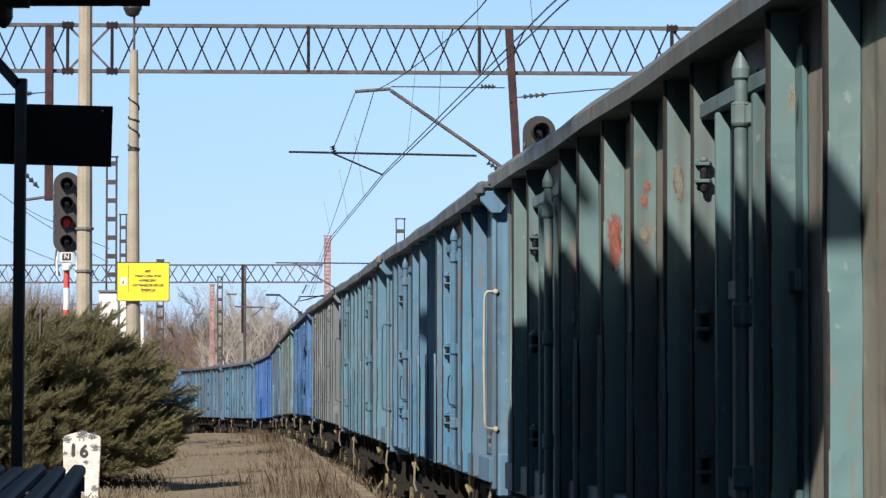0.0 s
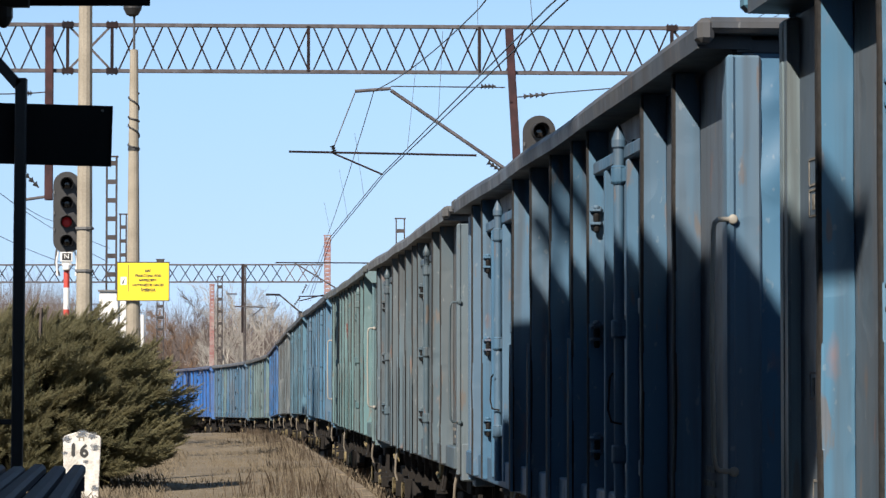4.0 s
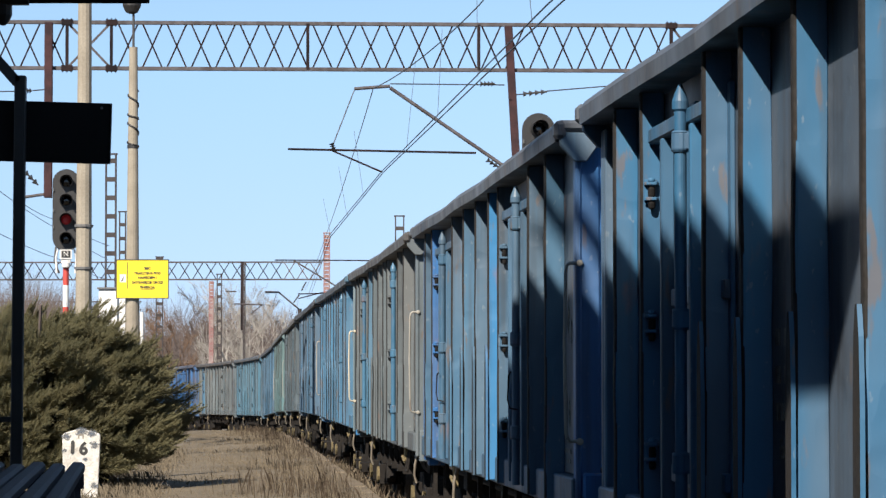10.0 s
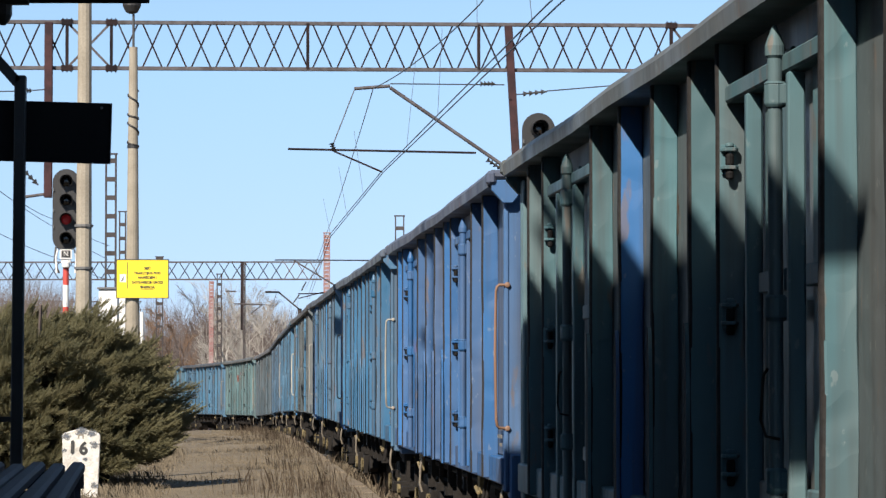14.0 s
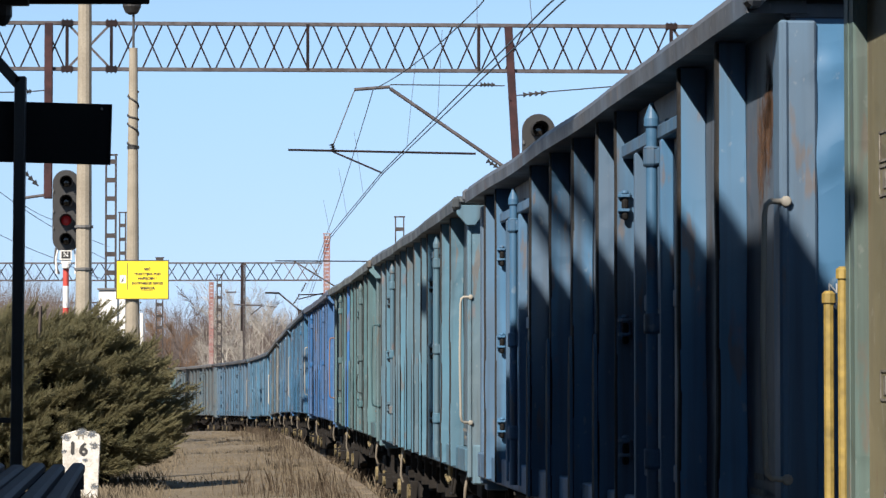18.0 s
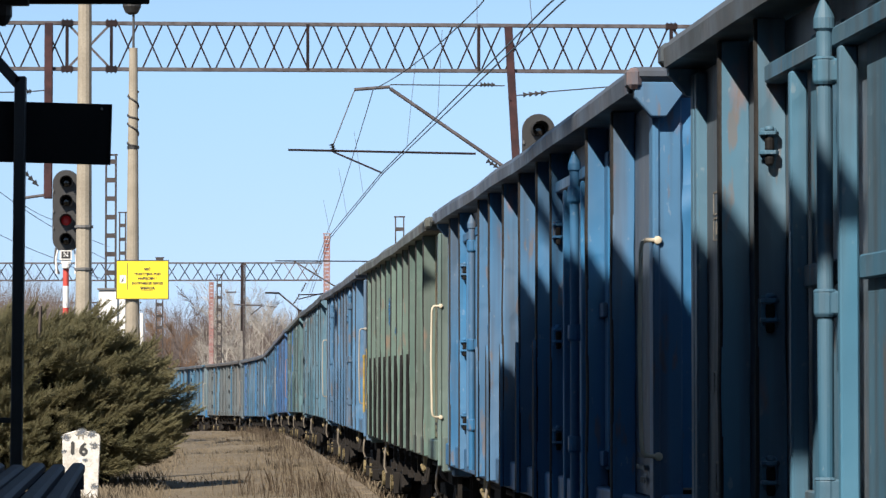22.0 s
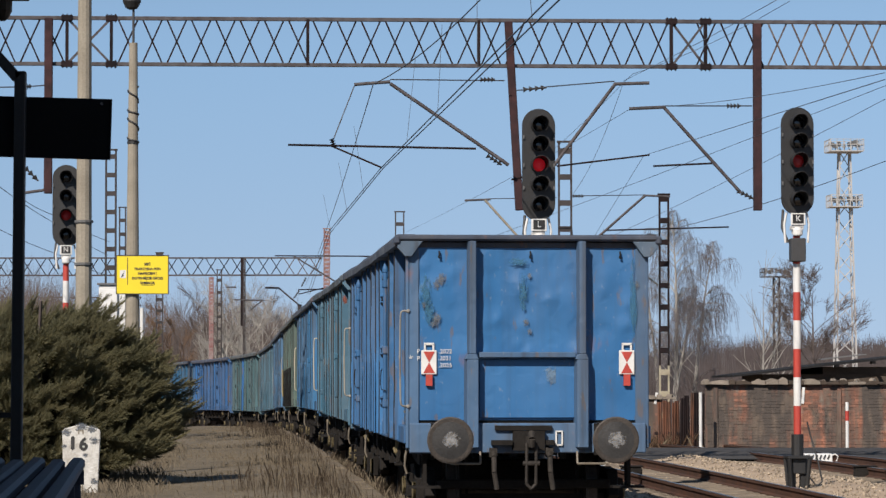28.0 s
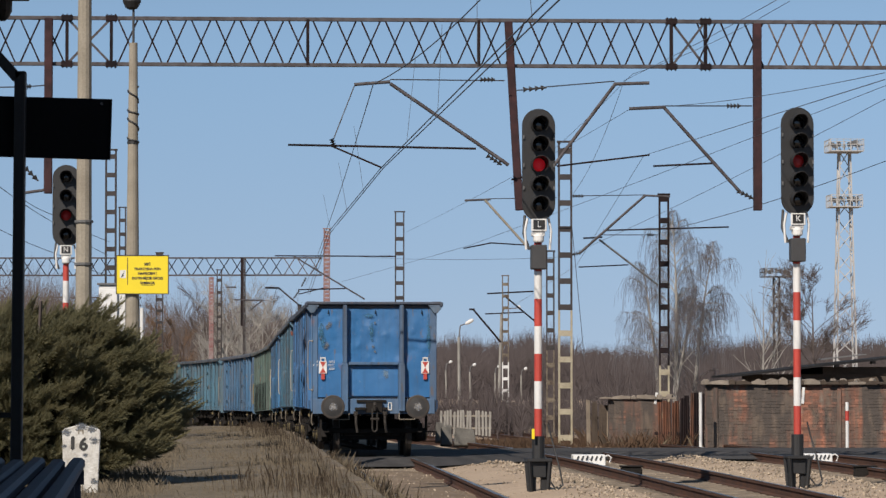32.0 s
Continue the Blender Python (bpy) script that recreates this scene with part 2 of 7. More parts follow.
def sooty(name, brick, pale, vary, island=False):
    """Old brickwork: warm bricks under soot that runs down the wall in broad stains, bare patches, lime bloom."""
    m = bpy.data.materials.new(name)
    m.use_nodes = True
    t = m.node_tree
    N, L = t.nodes.new, t.links.new
    b = t.nodes["Principled BSDF"]
    b.inputs["Roughness"].default_value = 0.95
    geo, info = N("ShaderNodeNewGeometry"), N("ShaderNodeObjectInfo")

    def stain(scale, stretch, lo, hi):
        mp, n, r = N("ShaderNodeMapping"), N("ShaderNodeTexNoise"), N("ShaderNodeMapRange")
        mp.inputs["Scale"].default_value = stretch
        n.inputs["Scale"].default_value, n.inputs["Detail"].default_value = scale, 7
        r.inputs["From Min"].default_value, r.inputs["From Max"].default_value = lo, hi
        L(geo.outputs["Position"], mp.inputs["Vector"]), L(mp.outputs["Vector"], n.inputs["Vector"]), L(n.outputs["Fac"], r.inputs["Value"])
        return r.outputs["Result"]

    def over(below, above, fac):
        mx = N("ShaderNodeMix")
        mx.data_type = "RGBA"
        L(fac, mx.inputs["Factor"]), L(below, mx.inputs["A"])
        mx.inputs["B"].default_value = (*above, 1)
        return mx.outputs["Result"]

    hsv, rng, rgb = N("ShaderNodeHueSaturation"), N("ShaderNodeMapRange"), N("ShaderNodeRGB")
    rgb.outputs[0].default_value = (*brick, 1)
    rng.inputs["To Min"].default_value, rng.inputs["To Max"].default_value = 1 - vary, 1 + vary
    L(geo.outputs["Random Per Island"] if island else info.outputs["Random"], rng.inputs["Value"])
    L(rng.outputs["Result"], hsv.inputs["Value"]), L(rgb.outputs[0], hsv.inputs["Color"])
    c = hsv.outputs["Color"]
    c = over(c, pale, stain(4.5, (1, 1, 0.5), 0.54, 0.70))
    c = over(c, (0.054, 0.044, 0.038), stain(2.9, (1, 1, 0.13), 0.30, 0.54))
    c = over(c, (0.10, 0.077, 0.060), stain(5.0, (1, 1, 0.25), 0.50, 0.66))
    L(c, b.inputs["Base Color"])
    bp = N("ShaderNodeBump")
    bp.inputs["Strength"].default_value, bp.inputs["Distance"].default_value = 0.5, 0.02
    L(stain(22.0, (1, 1, 1), 0.2, 0.8), bp.inputs["Height"])
    L(bp.outputs["Normal"], b.inputs["Normal"])
    return m


BRICK = sooty("old_brick", (0.25, 0.100, 0.060), (0.24, 0.19, 0.15), 0.5)
BRICKS = sooty("old_brick_courses", (0.25, 0.100, 0.060), (0.24, 0.19, 0.15), 0.5, True)
JOINT = sooty("crumbling_joints", (0.19, 0.088, 0.058), (0.19, 0.15, 0.12), 0.1)
MORTAR = material("sooty_mortar", (0.125, 0.098, 0.078), 0.95, 0, 0.4, 2.0)
CAPSTONE = material("crumbling_plaster_cap", (0.40, 0.34, 0.28), 0.95, 0, 0.4, 3.0)
SHEET = material("rusty_sheet_metal", (0.24, 0.10, 0.06), 0.85, 0, 0.45, 1.8, tint=(0.11, 0.07, 0.055), per_object=0.35)
TARP = material("roofing_felt", (0.028, 0.028, 0.03), 0.95, 0, 0.3, 2.0)
# unseen station wall, kept dark so it throws less light on the train
DARKWALL = material("dark_station_brick", (0.16, 0.10, 0.075), 0.9, 0, 0.2, 1.0)
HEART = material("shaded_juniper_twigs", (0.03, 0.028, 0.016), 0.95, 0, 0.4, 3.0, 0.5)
JUNIPER = material("juniper_foliage", (0.36, 0.325, 0.185), 0.85, 0, 0.4, 2.5, 0, tint=(0.27, 0.26, 0.145))
# thin needles let part of the light through
jt = JUNIPER.node_tree
jb, jo = jt.nodes["Principled BSDF"], jt.nodes["Material Output"]
thin, both = jt.nodes.new("ShaderNodeBsdfTranslucent"), jt.nodes.new("ShaderNodeMixShader")
both.inputs["Fac"].default_value = 0.45
jt.links.new(jb.inputs["Base Color"].links[0].from_socket, thin.inputs["Color"])
jt.links.new(jb.outputs[0], both.inputs[1]), jt.links.new(thin.outputs[0], both.inputs[2]), jt.links.new(both.outputs[0], jo.inputs["Surface"])
GRASS = material("dry_grass", (0.25, 0.205, 0.145), 0.9, 0, 0.4, 2.0, 0)
BIRCHTWIG = material("birch_twigs", (0.20, 0.185, 0.195), 0.9, 0, 0.3, 0.5, 0)
BARK = material("grey_twigs", (0.165, 0.135, 0.125), 0.9, 0, 0.3, 0.5, 0)
# distance haze is put into this twig colour
WOODS = material("distant_twigs", (0.125, 0.104, 0.103), 0.95, 0, 0.3, 0.1, 0)
BIRCH = material("birch_bark", (0.55, 0.52, 0.47), 0.8, 0, 0.4, 4.0)
INK = material("black_lettering", (0.03, 0.03, 0.03), 0.7, 0, 0.1, 4.0, 0)


# ---- mesh building ----
class Shape:
    """Gathers solid pieces for one mesh."""

    def __init__(self):
        self.v, self.f = [], []

    def add(self, verts, faces, m=None):
        k = len(self.v)
        self.v += [tuple(m @ Vector(p)) for p in verts] if m else [tuple(p) for p in verts]
        self.f += [tuple(i + k for i in q) for q in faces]
        return self

    def box(self, x0, x1, y0, y1, z0, z1, m=None):
        return self.add([(x, y, z) for z in (z0, z1) for y in (y0, y1) for x in (x0, x1)],
                        [(0, 2, 3, 1), (4, 5, 7, 6), (0, 1, 5, 4), (2, 6, 7, 3), (0, 4, 6, 2), (1, 3, 7, 5)], m)

    def tube(self, p, q, r, n=8, r2=None, caps=True):
        p, q = Vector(p), Vector(q)
        r2 = r if r2 is None else r2
        z = (q - p).normalized()
        x = z.orthogonal().normalized()
        y = z.cross(x)
        vs = [c + rr * (math.cos(a) * x + math.sin(a) * y) for c, rr in ((p, r), (q, r2)) for a in (2 * math.pi * i / n for i in range(n))]
        fs = [(i, (i + 1) % n, n + (i + 1) % n, n + i) for i in range(n)]
        if caps:
            fs += [tuple(range(n - 1, -1, -1)), tuple(range(n, 2 * n))]
        return self.add(vs, fs)

    def path(self, pts, r, n=6):
        for a, b in zip(pts[:-1], pts[1:]):
            self.tube(a, b, r, n)
        return self

    def hose(self, pts, r, n=6):
        """One unbroken tube through the points."""
        pts = [Vector(p) for p in pts]
        k = len(self.v)
        for i, p in enumerate(pts):
            z = (pts[min(i + 1, len(pts) - 1)] - pts[max(i - 1, 0)]).normalized()
            x = z.cross(Vector((0.13, 0.21, 1))).normalized()
            y = z.cross(x)
            self.v += [tuple(p + r * (math.cos(2 * math.pi * j / n) * x + math.sin(2 * math.pi * j / n) * y)) for j in range(n)]
        self.f += [(k + i * n + j, k + i * n + (j + 1) % n, k + (i + 1) * n + (j + 1) % n, k + (i + 1) * n + j) for i in range(len(pts) - 1) for j in range(n)]
        return self

    def beam(self, p, q, w, h, up=(0, 0, 1)):
        """A bar of rectangular section from p to q: w across, h along up."""
        p, q = Vector(p), Vector(q)
        y = (q - p).normalized()
        x = y.cross(Vector(up)).normalized()
        z = x.cross(y)
        vs = [c + sx * x * w / 2 + sz * z * h / 2 for c in (p, q) for sz in (-1, 1) for sx in (-1, 1)]
        return self.add(vs, [(0, 1, 3, 2), (4, 6, 7, 5), (0, 4, 5, 1), (2, 3, 7, 6), (0, 2, 6, 4), (1, 5, 7, 3)])

    def prism(self, outline, a, b, axis="y"):
        """Extrudes a closed outline of (u, w) from a to b along an axis."""
        put = {"x": lambda u, w, d: (d, u, w), "y": lambda u, w, d: (u, d, w), "z": lambda u, w, d: (u, w, d)}[axis]
        n = len(outline)
        return self.add([put(u, w, d) for d in (a, b) for u, w in outline],
                        [tuple(range(n)), tuple(range(2 * n - 1, n - 1, -1))] + [(i, n + i, n + (i + 1) % n, (i + 1) % n) for i in range(n)])

    def lathe(self, profile, centre, axis, n=20):
        """Turns (radius, height) pairs round an axis through centre."""
        c, z = Vector(centre), Vector(axis).normalized()
        x = z.orthogonal().normalized()
        y = z.cross(x)
        vs = [c + h * z + r * (math.cos(2 * math.pi * i / n) * x + math.sin(2 * math.pi * i / n) * y) for r, h in profile for i in range(n)]
        k = len(profile)
        fs = [(j * n + i, j * n + (i + 1) % n, (j + 1) * n + (i + 1) % n, (j + 1) * n + i) for j in range(k - 1) for i in range(n)]
        return self.add(vs, fs + [tuple(range(n - 1, -1, -1)), tuple(range((k - 1) * n, k * n))])

    def mesh(self, name, mat, bevel=0.0, smooth=False):
        me = bpy.data.meshes.new(name)
        me.from_pydata(self.v, [], self.f)
        bm = bmesh.new()
        bm.from_mesh(me)
        bmesh.ops.recalc_face_normals(bm, faces=bm.faces)
        if bevel:
            bmesh.ops.bevel(bm, geom=[e for e in bm.edges if e.is_manifold and e.calc_face_angle(0) > 0.6], offset=bevel, segments=1,
                            affect="EDGES", profile=0.5)
        bm.to_mesh(me)
        bm.free()
        if smooth:
            me.polygons.foreach_set("use_smooth", [True] * len(me.polygons))
        me.materials.append(mat)
        return me


def part(name, shape, mat, parent, label="", bevel=0.0, smooth=False, at=None):
    ob = new(name, shape.mesh(name, mat, bevel, smooth))
    ob.parent = parent
    if at:
        ob.matrix_basis = at
    return tagged(ob, label) if label else ob


def edge_material(ob, mat, test):
    """Gives the faces that pass the test a second material."""
    ob.data.materials.append(mat)
    for p in ob.data.polygons:
        if test(p):
            p.material_index = 1
    return ob


def again(ob, at, parent=None):
    """Another part on the same mesh."""
    o = new(ob.name.split(".")[0], ob.data)
    o.parent = parent or ob.parent
    o.matrix_basis = at
    return o


def thing(name, label, category, at=None, group="", kind="", shape=None, mat=None, bevel=0.0, smooth=False):
    ob = new(name, shape.mesh(name, mat, bevel, smooth) if shape else None)
    if at:
        ob.matrix_basis = at
    return tagged(ob, label, category, group, kind)


def text_part(words, size, mat, parent, at, name="lettering", label="", depth=0.002, bold=0.0):
    """Raised lettering as a mesh part, centred on its place, facing the way of its own z axis."""
    cu = bpy.data.curves.new("lettering", "FONT")
    cu.body, cu.size, cu.extrude, cu.align_x, cu.align_y = words, size, depth, "CENTER", "CENTER"
    tmp = bpy.data.objects.new("lettering_curve", cu)
    me = bpy.data.meshes.new_from_object(tmp)
    bpy.data.objects.remove(tmp)
    if bold:
        bm = bmesh.new()
        for k, (dx, dy) in enumerate(((-bold, 0), (bold, 0), (0, -bold), (0, bold))):
            n = len(bm.verts)
            bm.from_mesh(me)
            bm.verts.ensure_lookup_table()
            bmesh.ops.translate(bm, verts=bm.verts[n:], vec=(dx, dy, 0.0004 * k))
        bm.to_mesh(me)
        bm.free()
    me.materials.append(mat)
    ob = new(name, me)
    ob.parent, ob.matrix_basis = parent, at
    return tagged(ob, label) if label else ob


STAINS = {}


def stain(owner, mat, label, at, wide, tall, name="worn_patch"):
    """A thin worn spot on a thing's surface, facing the z axis of its place; wide and tall are its half sizes."""
    if mat.name not in STAINS:
        STAINS[mat.name] = Shape().prism([(math.cos(0.393 * i), math.sin(0.393 * i)) for i in range(16)], -0.0004, 0.0004, "z").mesh("worn_spot", mat)
    ob = new(name, STAINS[mat.name])
    ob.parent, ob.matrix_basis = owner, at @ Matrix.Diagonal((wide, tall, 1, 1))
    return tagged(ob, label) if label else ob


# ---- the line of the track ----
SLOPE = 0.074
U = Vector((-SLOPE, 1, 0)).normalized()
R_ = Vector((U.y, -U.x, 0))
ORIGIN = Vector((3.40, 0, 0))
BEND, RADIUS, ARC = 105.0, 275.0, 114.0


def fall(y):
    """Height of the ground line: level near the platform, dropping gently farther out."""
    if y < 55:
        return 0.0
    if y < 85:
        return -0.0135 * (y - 55) ** 2 / 60
    if y < 100:
        return -0.2025 - 0.0135 * (y - 85)
    if y < 116:
        return -0.405 - 0.0205 * (y - 100)
    if y < 150:
        return -0.733 - 0.0098 * (y - 116)
    return -1.0662 - 0.01363 * (min(y, 260) - 150)


def track(s):
    """Point and heading of the track's centre line."""
    if s <= BEND:
        p, a = ORIGIN + U * s, 0.0
    else:
        a = min(s - BEND, ARC) / RADIUS
        c = ORIGIN + U * BEND - R_ * RADIUS
        p = c + R_ * RADIUS * math.cos(a) + U * RADIUS * math.sin(a)
        d = U * math.cos(a) - R_ * math.sin(a)
        p = p + d * max(0.0, s - BEND - ARC)
    p.z = fall(p.y)
    return p


def aside(s, lateral, z=0.0):
    """A point beside the straight line of the track: metres along it, metres to its right, height above the ground line."""
    p = ORIGIN + U * s + R_ * lateral
    return Vector((p.x, p.y, fall(p.y) + z))


# ---- ground, platform, tracks ----
def sheet(name, ys, laterals, height, mat, label, kind="structure", smooth=True):
    """A ground sheet over a net of metres along the track and metres aside."""
    s = Shape()
    for y in ys:
        for l in laterals:
            p = aside(y, l)
            s.v.append((p.x, p.y, p.z + height(y, l)))
    n = len(laterals)
    s.f = [(j * n + i, j * n + i + 1, (j + 1) * n + i + 1, (j + 1) * n + i) for j in range(len(ys) - 1) for i in range(n - 1)]
    ob = new(name, s.mesh(name, mat, smooth=smooth))
    return tagged(ob, label, name, "", kind)


def rough(y, l, size, amount):
    return amount * noise.noise(Vector((y * size, l * size, 3.7)))


FAR = [-80, -40, 0, 20] + [25 + 2.5 * i for i in range(40)] + [130, 140, 155, 170, 190, 215, 240, 260, 300, 400, 600, 1000, 2000, 4000]
SIDE = [-1500, -600, -300, -150, -80, -40, -22, -14, -8, -4, -2.5, -1.5, 0, 1.2, 2.0, 3.0, 3.6, 5.8, 6.6, 7.4, 8.2, 10.7, 12, 13, 14, 16, 18, 21,
        25, 30, 40, 60, 100, 200, 400, 800, 1500]


def lie(y, l):
    base = -0.22 + 0.05 * max(0.0, min(1.0, 1.6 - abs(l + 0.05)))
    for c in (2.45, 7.15):
        base += 0.17 * max(0.0, 1 - abs(l - c) / 1.2)
    return base + (rough(y, l, 0.9, 0.05) if 20 < y < 130 and -2 < l < 30 else 0)


ground = sheet("ground", FAR, SIDE, lie, GRAVEL, "sandy gravel ground with dry patches round the tracks")

# darker brown gravel between the rails of the train's track
BROWNGRAVEL = material("oily_brown_gravel", (0.36, 0.275, 0.195), 0.95, 0, 0.45, 2.2, 0.6, tint=(0.22, 0.165, 0.12), fine=14)
s = Shape()
for i in range(37):
    for j in range(13):
        d, l = 27 + i, -1.35 + 0.2 * j
        p = aside(d, l)
        s.v.append((p.x, p.y, p.z + lie(d, l) + (0.012 if 0 < j < 12 and 0 < i < 36 else -0.05)))
s.f = [(13 * i + j, 13 * i + j + 1, 13 * i + j + 14, 13 * i + j + 13) for i in range(36) for j in range(12)]
tagged(new("track_bed", s.mesh("track_bed", BROWNGRAVEL)), "dark brown gravel between the rails of the train's track", "gravel", kind="structure")

KERB = material("dirty_kerb", (0.27, 0.22, 0.16), 0.95, 0, 0.4, 3.0)
platform = thing("platform", "trodden earth platform with dry grass beside the track", "platform", kind="structure")
s = Shape()
ys = [-40, -10, 10, 25] + [28 + 2.0 * i for i in range(51)]
ls = [-60, -30, -20, -14, -10, -8, -6.5, -5.5, -4.8, -4.2, -3.6, -3.0, -2.5, -2.0, -1.62]
for y in ys:
    for l in ls:
        p = aside(y, l) - R_ * max(0.0, y - BEND) ** 2 / (2 * RADIUS)
        dip = -0.05 * math.exp(-((l + 3.9) / 0.8) ** 2)
        s.v.append((p.x, p.y, p.z + 0.38 + dip + (rough(y, l, 0.7, 0.06) if l < -1.9 else 0)))
n = len(ls)
s.f = [(j * n + i, j * n + i + 1, (j + 1) * n + i + 1, (j + 1) * n + i) for j in range(len(ys) - 1) for i in range(n - 1)]
part("platform_surface", s, EARTH, platform, smooth=True)
kerb = Shape().box(-0.11, 0.11, -0.99, 0.99, -0.8, 0.37)
first = None
for i in range(54):
    p, q = (aside(d, -1.52) - R_ * max(0.0, d - BEND) ** 2 / (2 * RADIUS) for d in (20 + 2 * i, 22 + 2 * i))
    m = Matrix.Translation(((p.x + q.x) / 2, (p.y + q.y) / 2, (p.z + q.z) / 2)) @ pose(0, 0, random.uniform(-0.02, 0.015), 0, 0, math.degrees(math.atan2(p.x - q.x, q.y - p.y)))
    first = again(first, m) if first else part("kerb_stone", kerb, KERB, platform, bevel=0.02, at=m)

RAIL_OUTLINE = [(-0.036, 0), (0.036, 0), (0.036, -0.04), (0.012, -0.055), (0.012, -0.145), (0.07, -0.165), (0.07, -0.18), (-0.07, -0.18),
                (-0.07, -0.165), (-0.012, -0.145), (-0.012, -0.055), (-0.036, -0.04)]


def line_of(centre, name, label, s0, s1, step, curved, sleepers):
    """A railway track: two rails, polished heads, sleepers."""
    base = thing(name, label, "railway track", kind="structure")

    def at(d):
        if curved:
            p, q = track(d), track(d + 0.5)
        else:
            p, q = aside(d, centre), aside(d + 0.5, centre)
        u = (q - p).normalized()
        return p, Vector((u.y, -u.x, 0)).normalized()
    count = int((s1 - s0) / step) + 1
    for side in (-1, 1):
        web, head = Shape(), Shape()
        k = len(RAIL_OUTLINE)
        for j in range(count):
            p, r = at(s0 + j * step)
            for u, w in RAIL_OUTLINE:
                web.v.append(tuple(p + r * (side * 0.7535 + u) + Vector((0, 0, w - 0.003))))
            for u in (-0.03, 0.03):
                head.v.append(tuple(p + r * (side * 0.7535 + u) + Vector((0, 0, 0.0015))))
        web.f = [(j * k + i, j * k + (i + 1) % k, (j + 1) * k + (i + 1) % k, (j + 1) * k + i) for j in range(count - 1) for i in range(k)]
        head.f = [(2 * j, 2 * j + 1, 2 * j + 3, 2 * j + 2) for j in range(count - 1)]
        rail = part("rail", web, RUST, base, "rusty steel rail")
        part("rail_head", head, RAILTOP, rail, "polished running surface")
    block = Shape().prism([(-0.13, -0.36), (0.13, -0.36), (0.11, -0.185), (-0.11, -0.185)], -1.25, 1.25, "x")
    first = None
    for j in range(int((sleepers[1] - sleepers[0]) / 0.62)):
        d = sleepers[0] + j * 0.62
        p, r = at(d)
        a = math.degrees(math.atan2(r.y, r.x))
        m = Matrix.Translation(p) @ pose(0, 0, 0.01 * random.random(), 0, 0, a + random.uniform(-1, 1))
        first = again(first, m) if first else part("sleeper", block, SLEEPER, base, at=m)
    return base


line_of(0, "track_main", "railway track under the train, curving away far off", -60, 330, 3, True, (28, 116))
line_of(4.72, "track_second", "empty railway track with rusty rails in sandy gravel", -40, 260, 5, False, (38, 72))
line_of(9.55, "track_third", "empty railway track with rusty rails in sandy gravel", -40, 260, 5, False, (38, 72))

# level crossing road, running across the tracks
s = Shape()
cross = [(-1.30, 63.2, 84.2), (1.2, 64.0, 83.9), (3.2, 67.5, 83.5), (5.5, 69.8, 83.3), (9.5, 69.6, 82.8), (16, 69.3, 82.5), (40, 68.5, 81.7), (120, 66, 79.2)]
for l, d0, d1 in cross:
    for d, drop in ((d0, 0.15), (d0 + 1.2, 0), ((d0 + d1) / 2, 0), (d1, 0.15)):
        p = aside(d, l)
        s.v.append((p.x, p.y, p.z + 0.012 - drop))
s.f = [(4 * j + i, 4 * j + i + 1, 4 * j + 5 + i, 4 * j + 4 + i) for j in range(len(cross) - 1) for i in range(3)]
tagged(new("road", s.mesh("road", ASPHALT)), "grey asphalt level crossing over the tracks", "road", kind="structure")


# ---- the train ----
RIBS = (5.25, 1.95, 0.78, -0.38, -1.5, -4.38, -5.4)
DOORS = ((3.15, 4.45), (-3.48, -2.2))
OTHER_RIBS = (5.35, 2.5, 1.6, 0.5, -0.65, -1.75, -4.35, -5.42)
OTHER_DOORS = ((3.2, 4.42), (-3.72, -2.5))
PLAIN_RIBS = tuple(5.35 - 1.07 * i for i in range(11))


# rib edges are darker than the paint; the doorless wagon's plates are near-black
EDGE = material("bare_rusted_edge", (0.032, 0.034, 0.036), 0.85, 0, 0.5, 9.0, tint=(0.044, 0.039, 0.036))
NEARBLACK = material("sooty_bare_plate", (0.020, 0.021, 0.022), 0.85, 0, 0.5, 7.0)
OCHRE = material("pale_ochre_cover", (0.30, 0.24, 0.13), 0.8, 0, 0.4, 6.0)


BRIGHTWEAR = stain_of("pale_worn_dent", (0.22, 0.31, 0.40), (0.09, 0.17, 0.27))
GREYWEAR = stain_of("dull_grey_wear", (0.050, 0.135, 0.215), (0.028, 0.105, 0.19))
FLAKE = stain_of("flaked_rust_patch", (0.15, 0.12, 0.10), (0.055, 0.11, 0.165))
RUBSPOT = stain_of("rubbed_bright_middle", (0.34, 0.34, 0.34), (0.10, 0.10, 0.10), 0.5)
GREASY = material("greasy_black_hinge", (0.013, 0.013, 0.014), 0.75, 0, 0.4, 9.0)
SCABS = stain_of("orange_rust_bloom", (0.15, 0.075, 0.040), (0.09, 0.065, 0.05))
PEEL = stain_of("peeling_pale_paint", (0.20, 0.20, 0.17), (0.08, 0.07, 0.055))


CHALK = material("faded_stencil_paint", (0.36, 0.345, 0.31), 0.8, 0, 0.5, 14.0)


def rib_shape(width=0.09, low=1.02, deep=0.12):
    s = Shape()
    s.prism([(-width / 2, 0.0), (-width / 2 + 0.010, 0.011 - deep), (-width / 2 + 0.019, -deep), (width / 2 - 0.019, -deep), (width / 2 - 0.010, 0.011 - deep), (width / 2, 0.0)], low, 3.112, "z")
    return s


